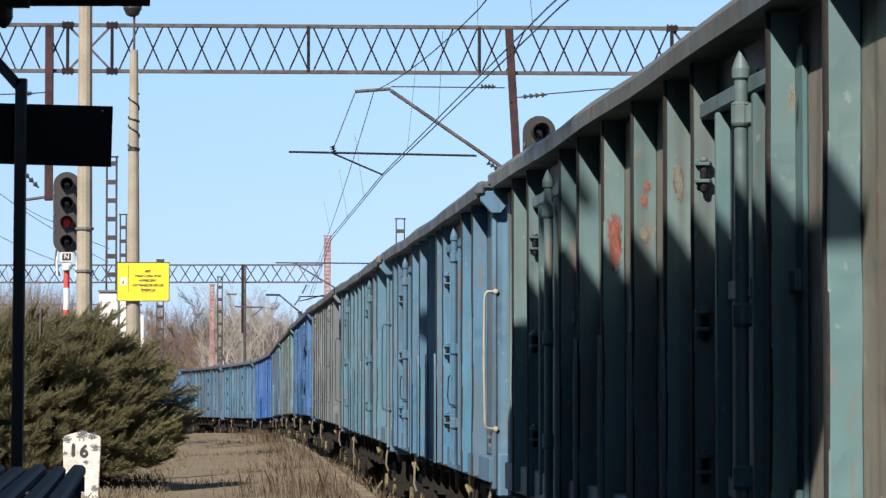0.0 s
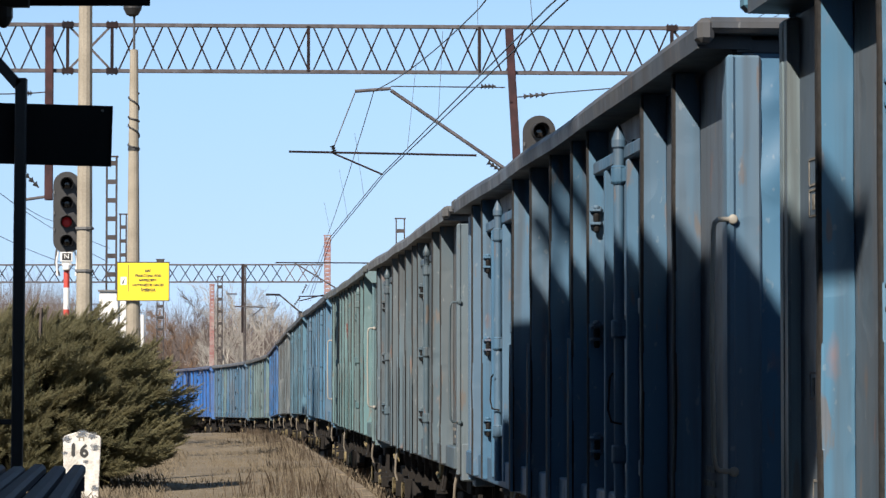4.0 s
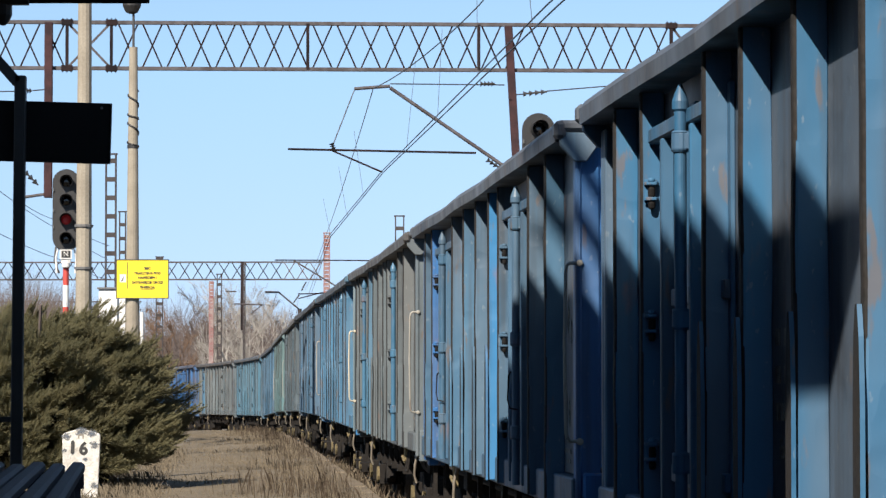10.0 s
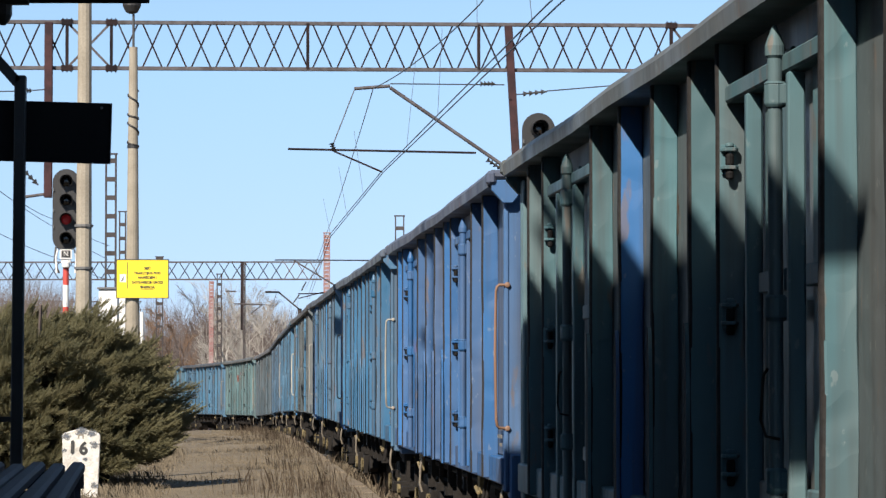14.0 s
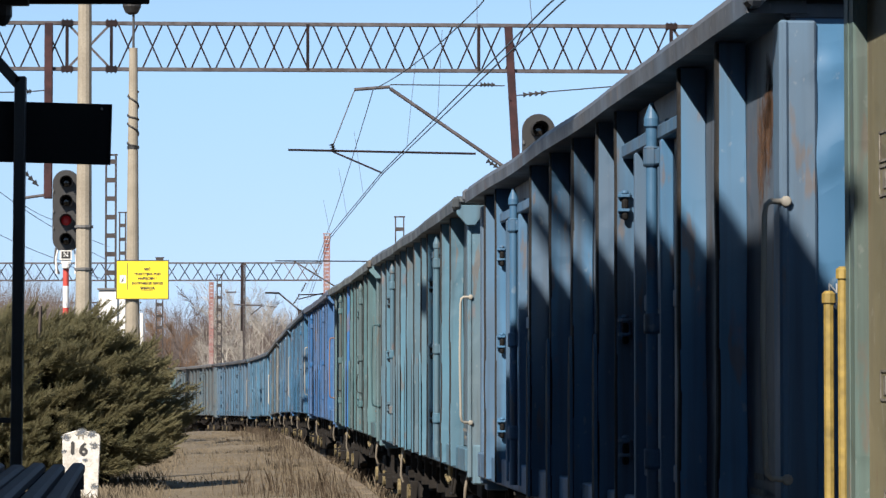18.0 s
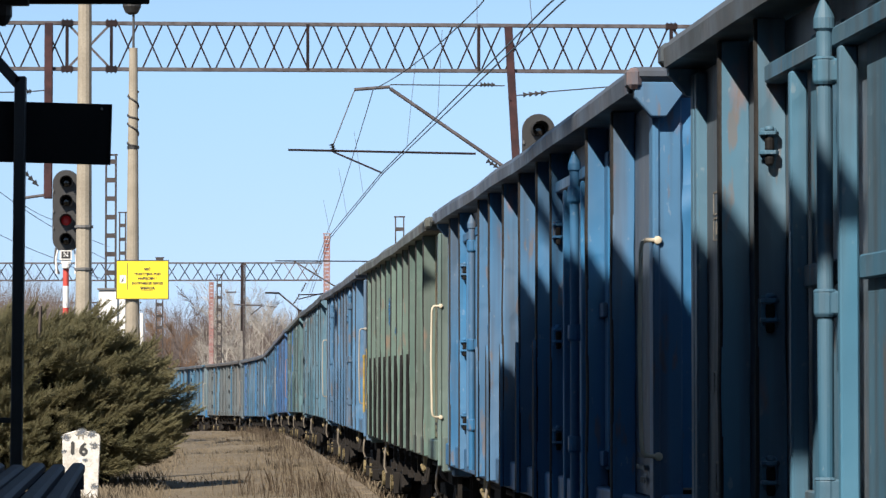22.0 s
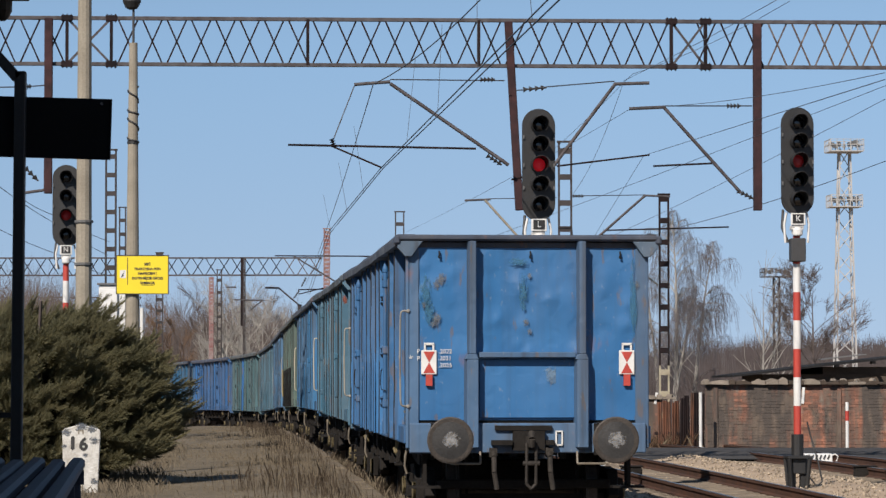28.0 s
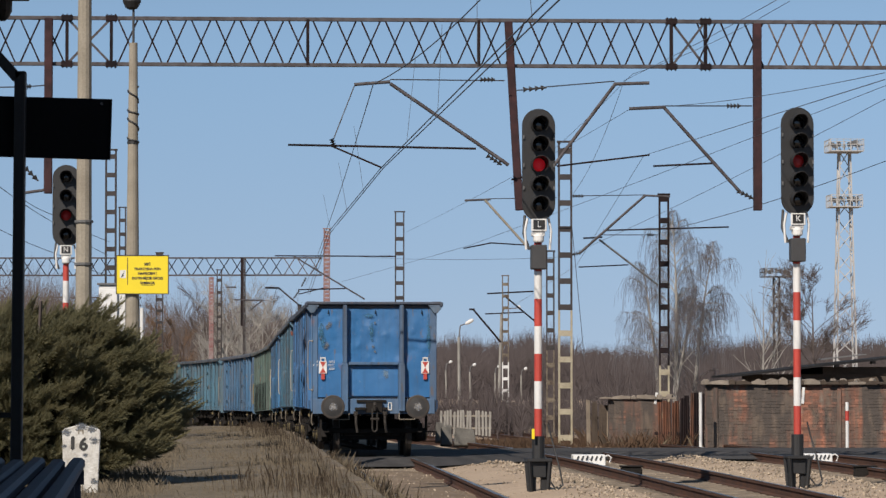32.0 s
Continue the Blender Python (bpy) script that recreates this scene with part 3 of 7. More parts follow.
def dented(shape, seed, amount=0.010):
    """Cuts a long bar into short lengths and knocks it a little out of line, as years of loading do."""
    out = Shape()
    half = len(shape.v) // 2
    low, high = shape.v[:half], shape.v[half:]
    n = 12
    for i in range(n + 1):
        f = i / n
        for a, b in zip(low, high):
            z = a[2] + (b[2] - a[2]) * f
            k = amount * math.sin(math.pi * f)
            out.v.append((a[0] + (b[0] - a[0]) * f + 1.5 * k * noise.noise(Vector((seed, z * 1.6, 0.3))), a[1] + (b[1] - a[1]) * f + k * noise.noise(Vector((seed + 9, z * 2.3, abs(a[1]) * 6))), z))
    out.f = [(i * half + j, i * half + (j + 1) % half, (i + 1) * half + (j + 1) % half, (i + 1) * half + j) for i in range(n) for j in range(half)]
    out.f += [tuple(range(half)), tuple(range((n + 1) * half - 1, n * half - 1, -1))]
    return out


def bogie_parts(wagon, y):
    s = Shape()
    for x in (-1.0, 1.0):
        s.prism([(-1.35, 0.42), (-1.2, 0.70), (-0.6, 0.72), (-0.35, 0.50), (0.35, 0.50), (0.6, 0.72), (1.2, 0.70), (1.35, 0.42), (1.15, 0.36),
                 (0.7, 0.46), (0.4, 0.30), (-0.4, 0.30), (-0.7, 0.46), (-1.15, 0.36)], x - 0.06, x + 0.06, "x")
        for a in (-0.9, 0.9):
            s.box(x - 0.14, x + 0.14, a - 0.17, a + 0.17, 0.33, 0.60)
            for d in (-0.24, 0.24):
                s.tube((x, a + d, 0.42), (x, a + d, 0.68), 0.07, 8)
        s.box(x - 0.05, x + 0.05, -0.25, 0.25, 0.72, 0.95)
    s.box(-1.0, 1.0, -0.2, 0.2, 0.45, 0.78)
    for a in (-1.38, 1.38):
        s.box(-0.95, 0.95, a - 0.04, a + 0.04, 0.50, 0.60)
    bogie = part("bogie", s, UNDER, wagon, "grimy cast bogie frame", bevel=0.01, at=pose(0, y, 0))
    cap = None
    for x in (-1, 1):
        for a in (-0.9, 0.9):
            at = pose(x * 1.14, a, 0.46, 0, 0, 0)
            if cap:
                cap = again(cap, at)
            else:
                cap = part("axle_cap", Shape().lathe([(0.105, -0.03), (0.105, 0.02), (0.08, 0.035)], (0, 0, 0), (1, 0, 0), 12).lathe([(0.105, -0.02), (0.105, 0.03), (0.08, 0.035)], (0, 0, 0), (-1, 0, 0), 12), OCHRE, bogie, "pale axle box cover", at=at)
    for a in (-0.9, 0.9):
        w = Shape().tube((-1.05, 0, 0), (1.05, 0, 0), 0.075, 10)
        for side in (-1, 1):
            w.lathe([(0.12, -0.09), (0.46, -0.065), (0.49, -0.06), (0.485, -0.035), (0.46, -0.03), (0.455, 0.065), (0.40, 0.07), (0.38, 0.03),
                     (0.16, 0.02), (0.13, 0.09)], (side * 0.755, 0, 0), (side, 0, 0), 24)
            for k in range(3):
                an = 2 * math.pi * k / 3
                w.tube((side * 0.77, 0.27 * math.cos(an), 0.27 * math.sin(an)), (side * 0.80, 0.27 * math.cos(an), 0.27 * math.sin(an)), 0.03, 6)
        part("wheelset", w, WHEEL, bogie, "steel wheels on an axle", at=pose(0, a, 0.46))
    return bogie


def beaten_sheet(y, seed):
    """An end wall's steel sheet, knocked out and in by its loads: knobs, hollows and a slow bulge in each panel."""
    rng = random.Random(seed)
    knocks = [(rng.uniform(-1.2, 1.2), rng.uniform(1.4, 3.0), rng.uniform(0.035, 0.13), rng.choice((-0.016, -0.012, -0.020, 0.010))) for _ in range(58)]
    nx, nz = 64, 46
    s = Shape()
    for i in range(nz + 1):
        for j in range(nx + 1):
            px, pz = -1.26 + 2.52 * j / nx, 1.252 + 1.848 * i / nz
            off = -0.008 * abs(math.sin(2.65 * (px + 1.26))) * math.sin(math.pi * i / nz)
            for cx, cz, r, h in knocks:
                d2 = ((px - cx) ** 2 + ((pz - cz) * 0.8) ** 2) / (r * r)
                if d2 < 6:
                    off += h * math.exp(-d2)
            s.v.append((px, y + off * min(1.0, 12 * (1.26 - abs(px))), pz))
    n = nx + 1
    s.f = [(i * n + j, i * n + j + 1, (i + 1) * n + j + 1, (i + 1) * n + j) for i in range(nz) for j in range(nx)]
    k = len(s.v)
    s.v += [(-1.26, y + 0.03, 1.252), (1.26, y + 0.03, 1.252), (1.26, y + 0.03, 3.1), (-1.26, y + 0.03, 3.1)]
    s.f.append((k, k + 3, k + 2, k + 1))
    return s


def end_parts(wagon, sign):
    """End wall of a wagon (sign -1: rear, 1: front), turned about the wagon's middle."""
    at = pose(0, 0, 0, 0, 0, 0 if sign < 0 else 180)
    y = -6.40
    part("end_wall", beaten_sheet(y, 5 if sign < 0 else 8), ENDPAINT, wagon, at=at, smooth=True)
    for x in (-0.60, 0.58):
        s = Shape().prism([(x - 0.055, y), (x - 0.035, y - 0.17), (x + 0.035, y - 0.17), (x + 0.040, y)], 1.96, 3.165, "z")
        s.prism([(x - 0.085, y), (x - 0.060, y - 0.17), (x + 0.060, y - 0.17), (x + 0.065, y)], 0.96, 1.90, "z")
        s.prism([(x - 0.085, 1.90), (x + 0.065, 1.90), (x + 0.040, 1.96), (x - 0.055, 1.96)], y - 0.17, y, "y")
        part("end_post", s, PAINT, wagon, bevel=0.006, at=at)
    for x in (-1, 1):
        s = Shape().box(x * 1.235 - 0.07, x * 1.235 + 0.07, y - 0.022, y + 0.12, 0.95, 3.09).box(x * 1.29 - 0.018, x * 1.29 + 0.018, y - 0.034, y + 0.05, 0.95, 3.09)
        part("corner_post", s, PAINT, wagon, bevel=0.010, at=at)
        g = Shape().prism([(x * 1.41, 3.165), (x * 1.40, 3.09), (x * 1.32, 3.00), (x * 1.25, 3.00), (x * 1.13, 3.165)], y - 0.10, y - 0.036, "y")
        part("corner_gusset", g, PAINT, wagon, bevel=0.006, at=at)
        s = Shape().box(x * 1.405 - 0.035, x * 1.405 + 0.035, y - 0.125, y + 0.0, 3.13, 3.23)
        part("corner_cap", s, CHORD, wagon, bevel=0.02, at=at)
        s = Shape().box(x * 0.875 - 0.17, x * 0.875 + 0.17, y - 0.14, y - 0.08, 0.88, 1.22)
        s.lathe([(0.13, 0), (0.125, 0.30), (0.10, 0.32), (0.095, 0.44)], (x * 0.875, y - 0.14, 1.05), (0, -1, 0), 16)
        buffer = part("buffer", s, UNDER, wagon, "grimy buffer with a sprung ram", at=at)
        s = Shape().lathe([(0.24, 0), (0.245, 0.02), (0.235, 0.045), (0.10, 0.062), (0.04, 0.066)], (x * 0.875, y - 0.572, 1.05), (0, -1, 0), 28)
        part("buffer_plate", s, GREASE, buffer, "round worn steel buffer plate", smooth=False)
        stain(buffer, RUBSPOT, "bare rubbed middle of the plate", Matrix.Translation((x * 0.875 + 0.01, y - 0.6395, 1.055)) @ pose(0, 0, 0, 90, 0, 0), 0.10, 0.09, "worn_spot")
        part("plate_ring", Shape().lathe([(0.232, 0), (0.247, 0.004), (0.247, 0.012), (0.232, 0.016)], (x * 0.875, y - 0.606, 1.05), (0, -1, 0), 28), WHEEL, buffer, "worn rim of the plate")
    s = Shape().box(-1.40, 1.40, y - 0.12, y + 0.09, 3.17, 3.235).box(-1.28, 1.28, y - 0.006, y + 0.05, 3.085, 3.172)
    part("end_top_rail", s, CHORD, wagon, bevel=0.02, at=at)
    s = Shape().box(-0.53, 0.51, y - 0.14, y, 1.92, 1.98)
    part("end_flap", s, PAINT, wagon, bevel=0.008, at=at)
    part("end_wall_flap", Shape().box(-0.52, 0.515, y - 0.030, y - 0.017, 1.275, 1.90), ENDPAINT, wagon, "flap sheet between the end posts", bevel=0.006, at=at)
    s = Shape().box(-1.27, 1.27, y - 0.08, y + 0.12, 0.90, 1.22)
    part("headstock", s, PAINT, wagon, bevel=0.012, at=at)
    s = Shape().box(-0.36, 0.25, y - 0.12, y - 0.081, 1.145, 1.195).box(-0.40, -0.18, y - 0.20, y - 0.081, 0.99, 1.04).box(0.18, 0.27, y - 0.20, y - 0.081, 0.99, 1.04)
    s.box(-0.17, 0.17, y - 0.16, y - 0.081, 0.93, 1.14)
    part("drawgear_plate", s, UNDER, wagon, "black drawgear plate", at=at)
    s = Shape().box(-0.035, 0.035, y - 0.36, y - 0.161, 0.99, 1.08)
    s.path([(0, y - 0.34, 1.08), (0, y - 0.42, 1.12), (0, y - 0.47, 1.06), (0, y - 0.44, 0.98)], 0.035, 8)
    for x in (-0.05, 0.05):
        s.path([(x, y - 0.40, 1.02), (x, y - 0.41, 0.80), (x, y - 0.38, 0.58)], 0.017, 6)
    s.tube((-0.09, y - 0.40, 0.80), (0.09, y - 0.40, 0.80), 0.026, 8)
    s.path([(-0.05, y - 0.38, 0.58), (0, y - 0.38, 0.53), (0.05, y - 0.38, 0.58)], 0.017, 6)
    part("screw_coupling", s, DUSTY, wagon, "grimy drawhook with a hanging screw link", at=at)
    for x in (-0.38, 0.22):
        s = Shape().path([(x, y - 0.12, 0.92), (x, y - 0.22, 0.86), (x, y - 0.26, 0.70), (x + 0.03, y - 0.24, 0.52)], 0.028, 8)
        s.box(x - 0.04, x + 0.04, y - 0.16, y - 0.08, 0.86, 0.96)
        part("brake_hose", s, DUSTY, wagon, "drooping dusty brake hose", at=at)
    s = Shape().path([(0.52, y - 0.13, 0.92), (0.52, y - 0.16, 0.79), (0.84, y - 0.16, 0.79), (0.84, y - 0.13, 0.92)], 0.012, 6)
    part("shunter_grip", s, WORNROD, wagon, "bent steel grip under the buffer", at=at)
    s = Shape().path([(-0.84, y - 0.13, 0.92), (-0.84, y - 0.16, 0.79), (-0.52, y - 0.16, 0.79), (-0.52, y - 0.13, 0.92)], 0.012, 6)
    part("shunter_grip", s, WORNROD, wagon, "bent steel grip under the buffer", at=at)
    # steps and handrails on the corner
    for x in (-1, 1):
        s = Shape().box(x * 1.10 - 0.17, x * 1.10 + 0.17, y + 0.05, y + 0.32, 0.52, 0.545)
        s.box(x * 1.10 - 0.02, x * 1.10 + 0.02, y + 0.26, y + 0.29, 0.54, 0.95).box(x * 1.10 - 0.02, x * 1.10 + 0.02, y + 0.06, y + 0.09, 0.54, 0.95)
        part("step", s, UNDER, wagon, "steel corner step", at=at)
        s = Shape().hose([(x * 1.29, y - 0.03, 2.42), (x * 1.345, y - 0.04, 2.42), (x * 1.362, y - 0.045, 2.405), (x * 1.367, y - 0.045, 2.37), (x * 1.374, y - 0.042, 1.95), (x * 1.367, y - 0.045, 1.46),
                          (x * 1.36, y - 0.045, 1.42), (x * 1.345, y - 0.04, 1.405), (x * 1.29, y - 0.03, 1.40)], 0.0108, 8)
        for z_ in (2.42, 1.40):
            s.lathe([(0.021, 0), (0.021, 0.006), (0.014, 0.010)], (x * 1.285, y - 0.034, z_), (0, -1, 0), 10)
        part("handrail" if sign < 0 else "front_handrail", s, GRIP, wagon, "worn bent handrail", at=at, smooth=True)


def side_parts(wagon, side, ribs, doors):
    x = side * 1.26
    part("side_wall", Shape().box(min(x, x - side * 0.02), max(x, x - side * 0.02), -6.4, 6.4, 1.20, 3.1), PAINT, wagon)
    ring = [(side * 1.20, 3.115), (side * 1.425, 3.118), (side * 1.43, 3.20), (side * 1.395, 3.245), (side * 1.21, 3.245)]
    s = Shape()
    for i in range(17):
        y = -6.42 + 12.84 * i / 16
        f = y / 6.42
        bow, sag = 0.009 * math.sin(1.7 * y) * (1 - f * f), -0.022 * (1 - f * f) + 0.004 * math.sin(1.3 * y + 1)
        s.v += [(u + (side * bow if abs(u) > 1.3 else 0), y, w + (sag if w > 3.15 else sag * 0.5)) for u, w in ring]
    s.f = [(5 * i + k, 5 * i + (k + 1) % 5, 5 * i + 5 + (k + 1) % 5, 5 * i + 5 + k) for i in range(16) for k in range(5)] + [(0, 1, 2, 3, 4), (84, 83, 82, 81, 80)]
    part("top_rail", s, CHORD, wagon, "weathered grey top rail")
    a, b = sorted((side * 1.20, side * 1.33))
    part("bottom_rail", Shape().box(a, b, -6.4, 6.4, 1.0, 1.19), PAINT, wagon, bevel=0.01)
    turn = 90 if side > 0 else -90
    bars = []
    for y in ribs:
        m = pose(x, y, 0, 0, 0, turn)
        if len(bars) < 4:
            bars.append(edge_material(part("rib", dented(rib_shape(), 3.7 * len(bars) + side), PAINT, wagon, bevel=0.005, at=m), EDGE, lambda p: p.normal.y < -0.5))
        else:
            bars.append(again(bars[len(bars) % 4], m))
    # a broader plate with a pointed top, welded over the lower half of each rib
    plate = None
    for y in ribs[1:-2]:
        m = pose(x, y, 0, 0, 0, turn)
        if plate:
            plate = again(plate, m)
        else:
            deep = -0.138 if doors else -0.142
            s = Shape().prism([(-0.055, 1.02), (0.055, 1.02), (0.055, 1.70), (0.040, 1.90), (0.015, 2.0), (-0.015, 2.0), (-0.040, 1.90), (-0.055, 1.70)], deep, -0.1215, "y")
            plate = edge_material(part("rib_plate", s, PAINT, wagon, "steel plate over the foot of the rib", at=m), EDGE if doors else NEARBLACK, lambda p: p.normal.y < -0.5 or not doors)
    lug = tube = bar = leaf = batten = jamb = post = grease = None
    for y, hang in doors:
        # a pair of doors: leaves, their jamb with the hinges, two slim posts, the lintel, the locking tube with its brackets
        for yy, w in ((y + 0.40, 0.27), (y - 0.55, 0.30)):
            m = pose(x, yy, 0)
            if leaf:
                leaf = again(leaf, m)
            else:
                s = Shape().box(*sorted((0.0, side * 0.022)), -w, w, 1.28, 2.98)
                leaf = part("door", s, PAINT, wagon, bevel=0.006, at=m)
            for z in (1.34, 2.13):
                batten = again(batten, pose(0, 0, z), leaf) if batten else part("batten", Shape().box(*sorted((side * 0.0225, side * 0.05)), -w, w, -0.04, 0.04), PAINT, leaf, bevel=0.006, at=pose(0, 0, z))
        m = pose(x, hang, 0, 0, 0, turn)
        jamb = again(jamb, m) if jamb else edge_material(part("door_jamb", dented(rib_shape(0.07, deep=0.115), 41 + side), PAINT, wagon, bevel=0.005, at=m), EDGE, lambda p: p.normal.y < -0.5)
        for z in (1.42, 2.02, 2.64):
            m = pose(x + side * 0.068, hang - 0.036, z)
            if lug:
                lug = again(lug, m)
            else:
                s = Shape()
                for z_ in (-0.042, 0.030):
                    s.prism([(-0.034, 0.0), (-0.036, -0.030), (-0.02, -0.054), (0.02, -0.054), (0.036, -0.030), (0.034, 0.0)], z_, z_ + 0.016, "z")
                s.box(-0.03, 0.03, -0.010, 0.0, -0.06, 0.06)
                s.tube((0, -0.030, -0.062), (0, -0.030, 0.066), 0.011, 10)
                s.lathe([(0.019, 0), (0.019, 0.012), (0.012, 0.018)], (0, -0.030, 0.048), (0, 0, 1), 10)
                lug = part("hinge", s, PAINT, wagon, bevel=0.003, at=m)
            if grease:
                grease = again(grease, pose(0, 0, 0), lug)
            else:
                s = Shape().lathe([(0.010, -0.082), (0.016, -0.075), (0.018, -0.055), (0.014, -0.044)], (0, -0.030, 0), (0, 0, 1), 10)
                s.lathe([(0.016, -0.026), (0.018, -0.018), (0.018, 0.012), (0.014, 0.024)], (0, -0.029, 0), (0, 0, 1), 10)
                grease = part("grease", s, GREASY, lug, "black greasy hinge knuckle")
        for yy in (y + 0.74, y - 0.13):
            if post:
                post = again(post, pose(x, yy, 0))
            else:
                s = Shape().box(*sorted((side * 0.0225, side * 0.086)), -0.024, 0.024, 1.05, 2.86)
                post = part("door_post", s, PAINT, wagon, bevel=0.007, at=pose(x, yy, 0))
        behind = max(r for r in ribs if r < y - 0.4)
        s = Shape().box(*sorted((side * 0.004, side * 0.082)), behind + 0.046, hang - 0.038, 2.865, 2.935)
        part("lintel", s, PAINT, wagon, bevel=0.008, at=pose(x, 0, 0))
        m = pose(x + side * 0.105, y, 0)
        if tube:
            tube = again(tube, m)
        else:
            s = Shape().tube((0, 0, 1.05), (0, 0, 2.95), 0.027, 18)
            s.lathe([(0.027, 0), (0.036, 0.01), (0.036, 0.045), (0.024, 0.08), (0.007, 0.12)], (0, 0, 2.92), (0, 0, 1), 18)
            tube = part("locking_tube", s, PAINT, wagon, smooth=False, at=m)
        for z in (1.40, 2.02, 2.79):
            m = pose(x, y, z)
            if bar:
                bar = again(bar, m)
            else:
                s = Shape().box(*sorted((side * 0.02, side * 0.105)), -0.036, 0.026, -0.040, 0.040).lathe([(0.036, -0.044), (0.039, -0.040), (0.039, 0.040), (0.036, 0.044)], (side * 0.105, 0, 0), (0, 0, 1), 14)
                for z_ in (-0.02, 0.02):
                    s.lathe([(0.009, 0), (0.009, 0.008), (0.005, 0.011)], (side * 0.050, -0.036, z_), (0, -1, 0), 8)
                bar = part("tube_bracket", s, PAINT, wagon, bevel=0.008, at=m)
        s = Shape().hose([(x + side * 0.145, y - 0.05, 1.80), (x + side * 0.155, y - 0.02, 1.78), (x + side * 0.160, y + 0.01, 1.62), (x + side * 0.150, y - 0.04, 1.56), (x + side * 0.10, y - 0.05, 1.55)], 0.006, 6)
        part("lock_lever", s, UNDER, wagon, "bent locking lever")


def build_wagon(ribs, doors):
    w = thing("freight_wagon", "", "freight wagon", group="wagons of the train")
    s = Shape()
    for x in (-1.0, 1.0):
        s.box(x - 0.06, x + 0.06, -6.28, 6.28, 0.98, 1.19)
    s.box(-0.25, 0.25, -6.28, 6.28, 0.88, 1.15)
    for y in (-4.5, -2.2, 0, 2.2, 4.5):
        s.box(-1.0, 1.0, y - 0.08, y + 0.08, 0.92, 1.18)
    part("underframe", s, UNDER, w)
    part("floor_plate", Shape().box(-1.24, 1.24, -6.38, 6.38, 1.195, 1.24), UNDER, w)
    s = Shape().lathe([(0.05, -0.5), (0.2, -0.45), (0.2, 0.45), (0.05, 0.5)], (-0.55, 1.0, 0.72), (0, 1, 0), 12)
    s.box(-0.6, -0.5, 0.7, 1.3, 0.85, 0.95)
    part("brake_reservoir", s, UNDER, w)
    s = Shape().beam((-0.2, -3.2, 0.6), (0.2, 3.2, 0.66), 0.05, 0.08)
    for y in (-3.3, -5.7, 3.3, 5.7):
        s.box(-0.9, 0.9, y - 0.03, y + 0.03, 0.36, 0.44).box(-0.84, -0.66, y - 0.05, y + 0.05, 0.3, 0.62).box(0.66, 0.84, y - 0.05, y + 0.05, 0.3, 0.62)
        for x in (-0.6, 0.6):
            s.box(x - 0.015, x + 0.015, y - 0.02, y + 0.02, 0.4, 0.95)
    part("brake_rigging", s, UNDER, w)
    for side in (-1, 1):
        side_parts(w, side, ribs, doors)
    hanger = None
    for x in (-1.16, 1.16):
        for y in (-2.7, -1.6, -0.5, 0.6, 1.7, 2.8):
            if hanger:
                hanger = again(hanger, pose(x, y, 0))
            else:
                s = Shape().box(-0.02, 0.02, -0.03, 0.03, 0.70, 1.02).box(-0.05, 0.05, -0.05, 0.05, 0.66, 0.74)
                hanger = part("door_gear_bracket", s, UNDER, w, at=pose(x, y, 0))
        part("brake_pipe", Shape().tube((x * 0.9, -6.0, 0.86), (x * 0.9, 6.0, 0.86), 0.02, 6), UNDER, w)
    for y, z0, lean in ((-5.75, 0.66, 0.05), (3.05, 0.60, 0.03)):
        s = Shape().hose([(-1.24, y, 1.0), (-1.27, y + lean * 0.4, 0.85), (-1.275, y + lean, z0 + 0.08), (-1.25, y + lean * 1.2, z0)], 0.014, 8)
        part("release_rod", s, WORNROD, w, "pale hanging release rod", smooth=True)
    for y in (-3.6, 3.4):
        s = Shape().box(-1.25, -1.21, y - 0.09, y + 0.09, 0.80, 0.98).tube((-1.26, y - 0.14, 0.84), (-1.26, y + 0.14, 0.88), 0.018, 8)
        part("changeover_box", s, OCHRE, w, "small ochre changeover plate", bevel=0.006)
    part("foot_rail", Shape().path([(-1.22, -4.3, 0.98), (-1.26, -4.3, 0.74), (-1.26, -4.0, 0.74), (-1.22, -4.0, 0.98)], 0.014, 8), UNDER, w, "bent foot rail")
    for sign in (-1, 1):
        end_parts(w, sign)
    for y in (-4.5, 4.5):
        bogie_parts(w, y)
    # chalk-white data markings on the side sill
    s = Shape()
    for i, wd in enumerate((0.22, 0.3, 0.16)):
        s.box(-1.285, -1.281, -5.95, -5.95 + wd, 1.38 - 0.06 * i, 1.405 - 0.06 * i)
    part("marking", s, CHALK, w, "faded white lettering, not legible")
    s = Shape()
    for i, wd in enumerate((0.31, 0.31, 0.43)):
        for j in range(int(wd / 0.06)):
            if j != 2 or i > 1:
                s.box(-1.2640, -1.2605, 1.45 - 0.06 * j, 1.485 - 0.06 * j, 1.89 - 0.14 * i, 1.955 - 0.14 * i)
    tagged(part("side_marking", s, CHALK, w), "faded pale stencil marks, not legible", kind="stuff")
    text_part("Eaos", 0.11, CHALK, w, Matrix.Translation((-1.2612, 1.31, 1.50)) @ pose(0, 0, 0, 90, 0, -90), "type_letters", "faded pale stencilled type letters")
    # stencilled data panels near the front corner
    s = Shape()

    def outline(y0, y1, z0, z1):
        for a, b, c, d in ((y0, y1, z0, z0 + 0.008), (y0, y1, z1 - 0.008, z1), (y0, y0 + 0.008, z0, z1), (y1 - 0.008, y1, z0, z1)):
            s.box(-1.2636, -1.2605, a, b, c, d)
    outline(5.62, 6.10, 2.46, 2.56), outline(5.62, 6.10, 2.35, 2.45), outline(5.70, 6.10, 1.70, 1.80), outline(5.75, 6.05, 1.28, 1.42)
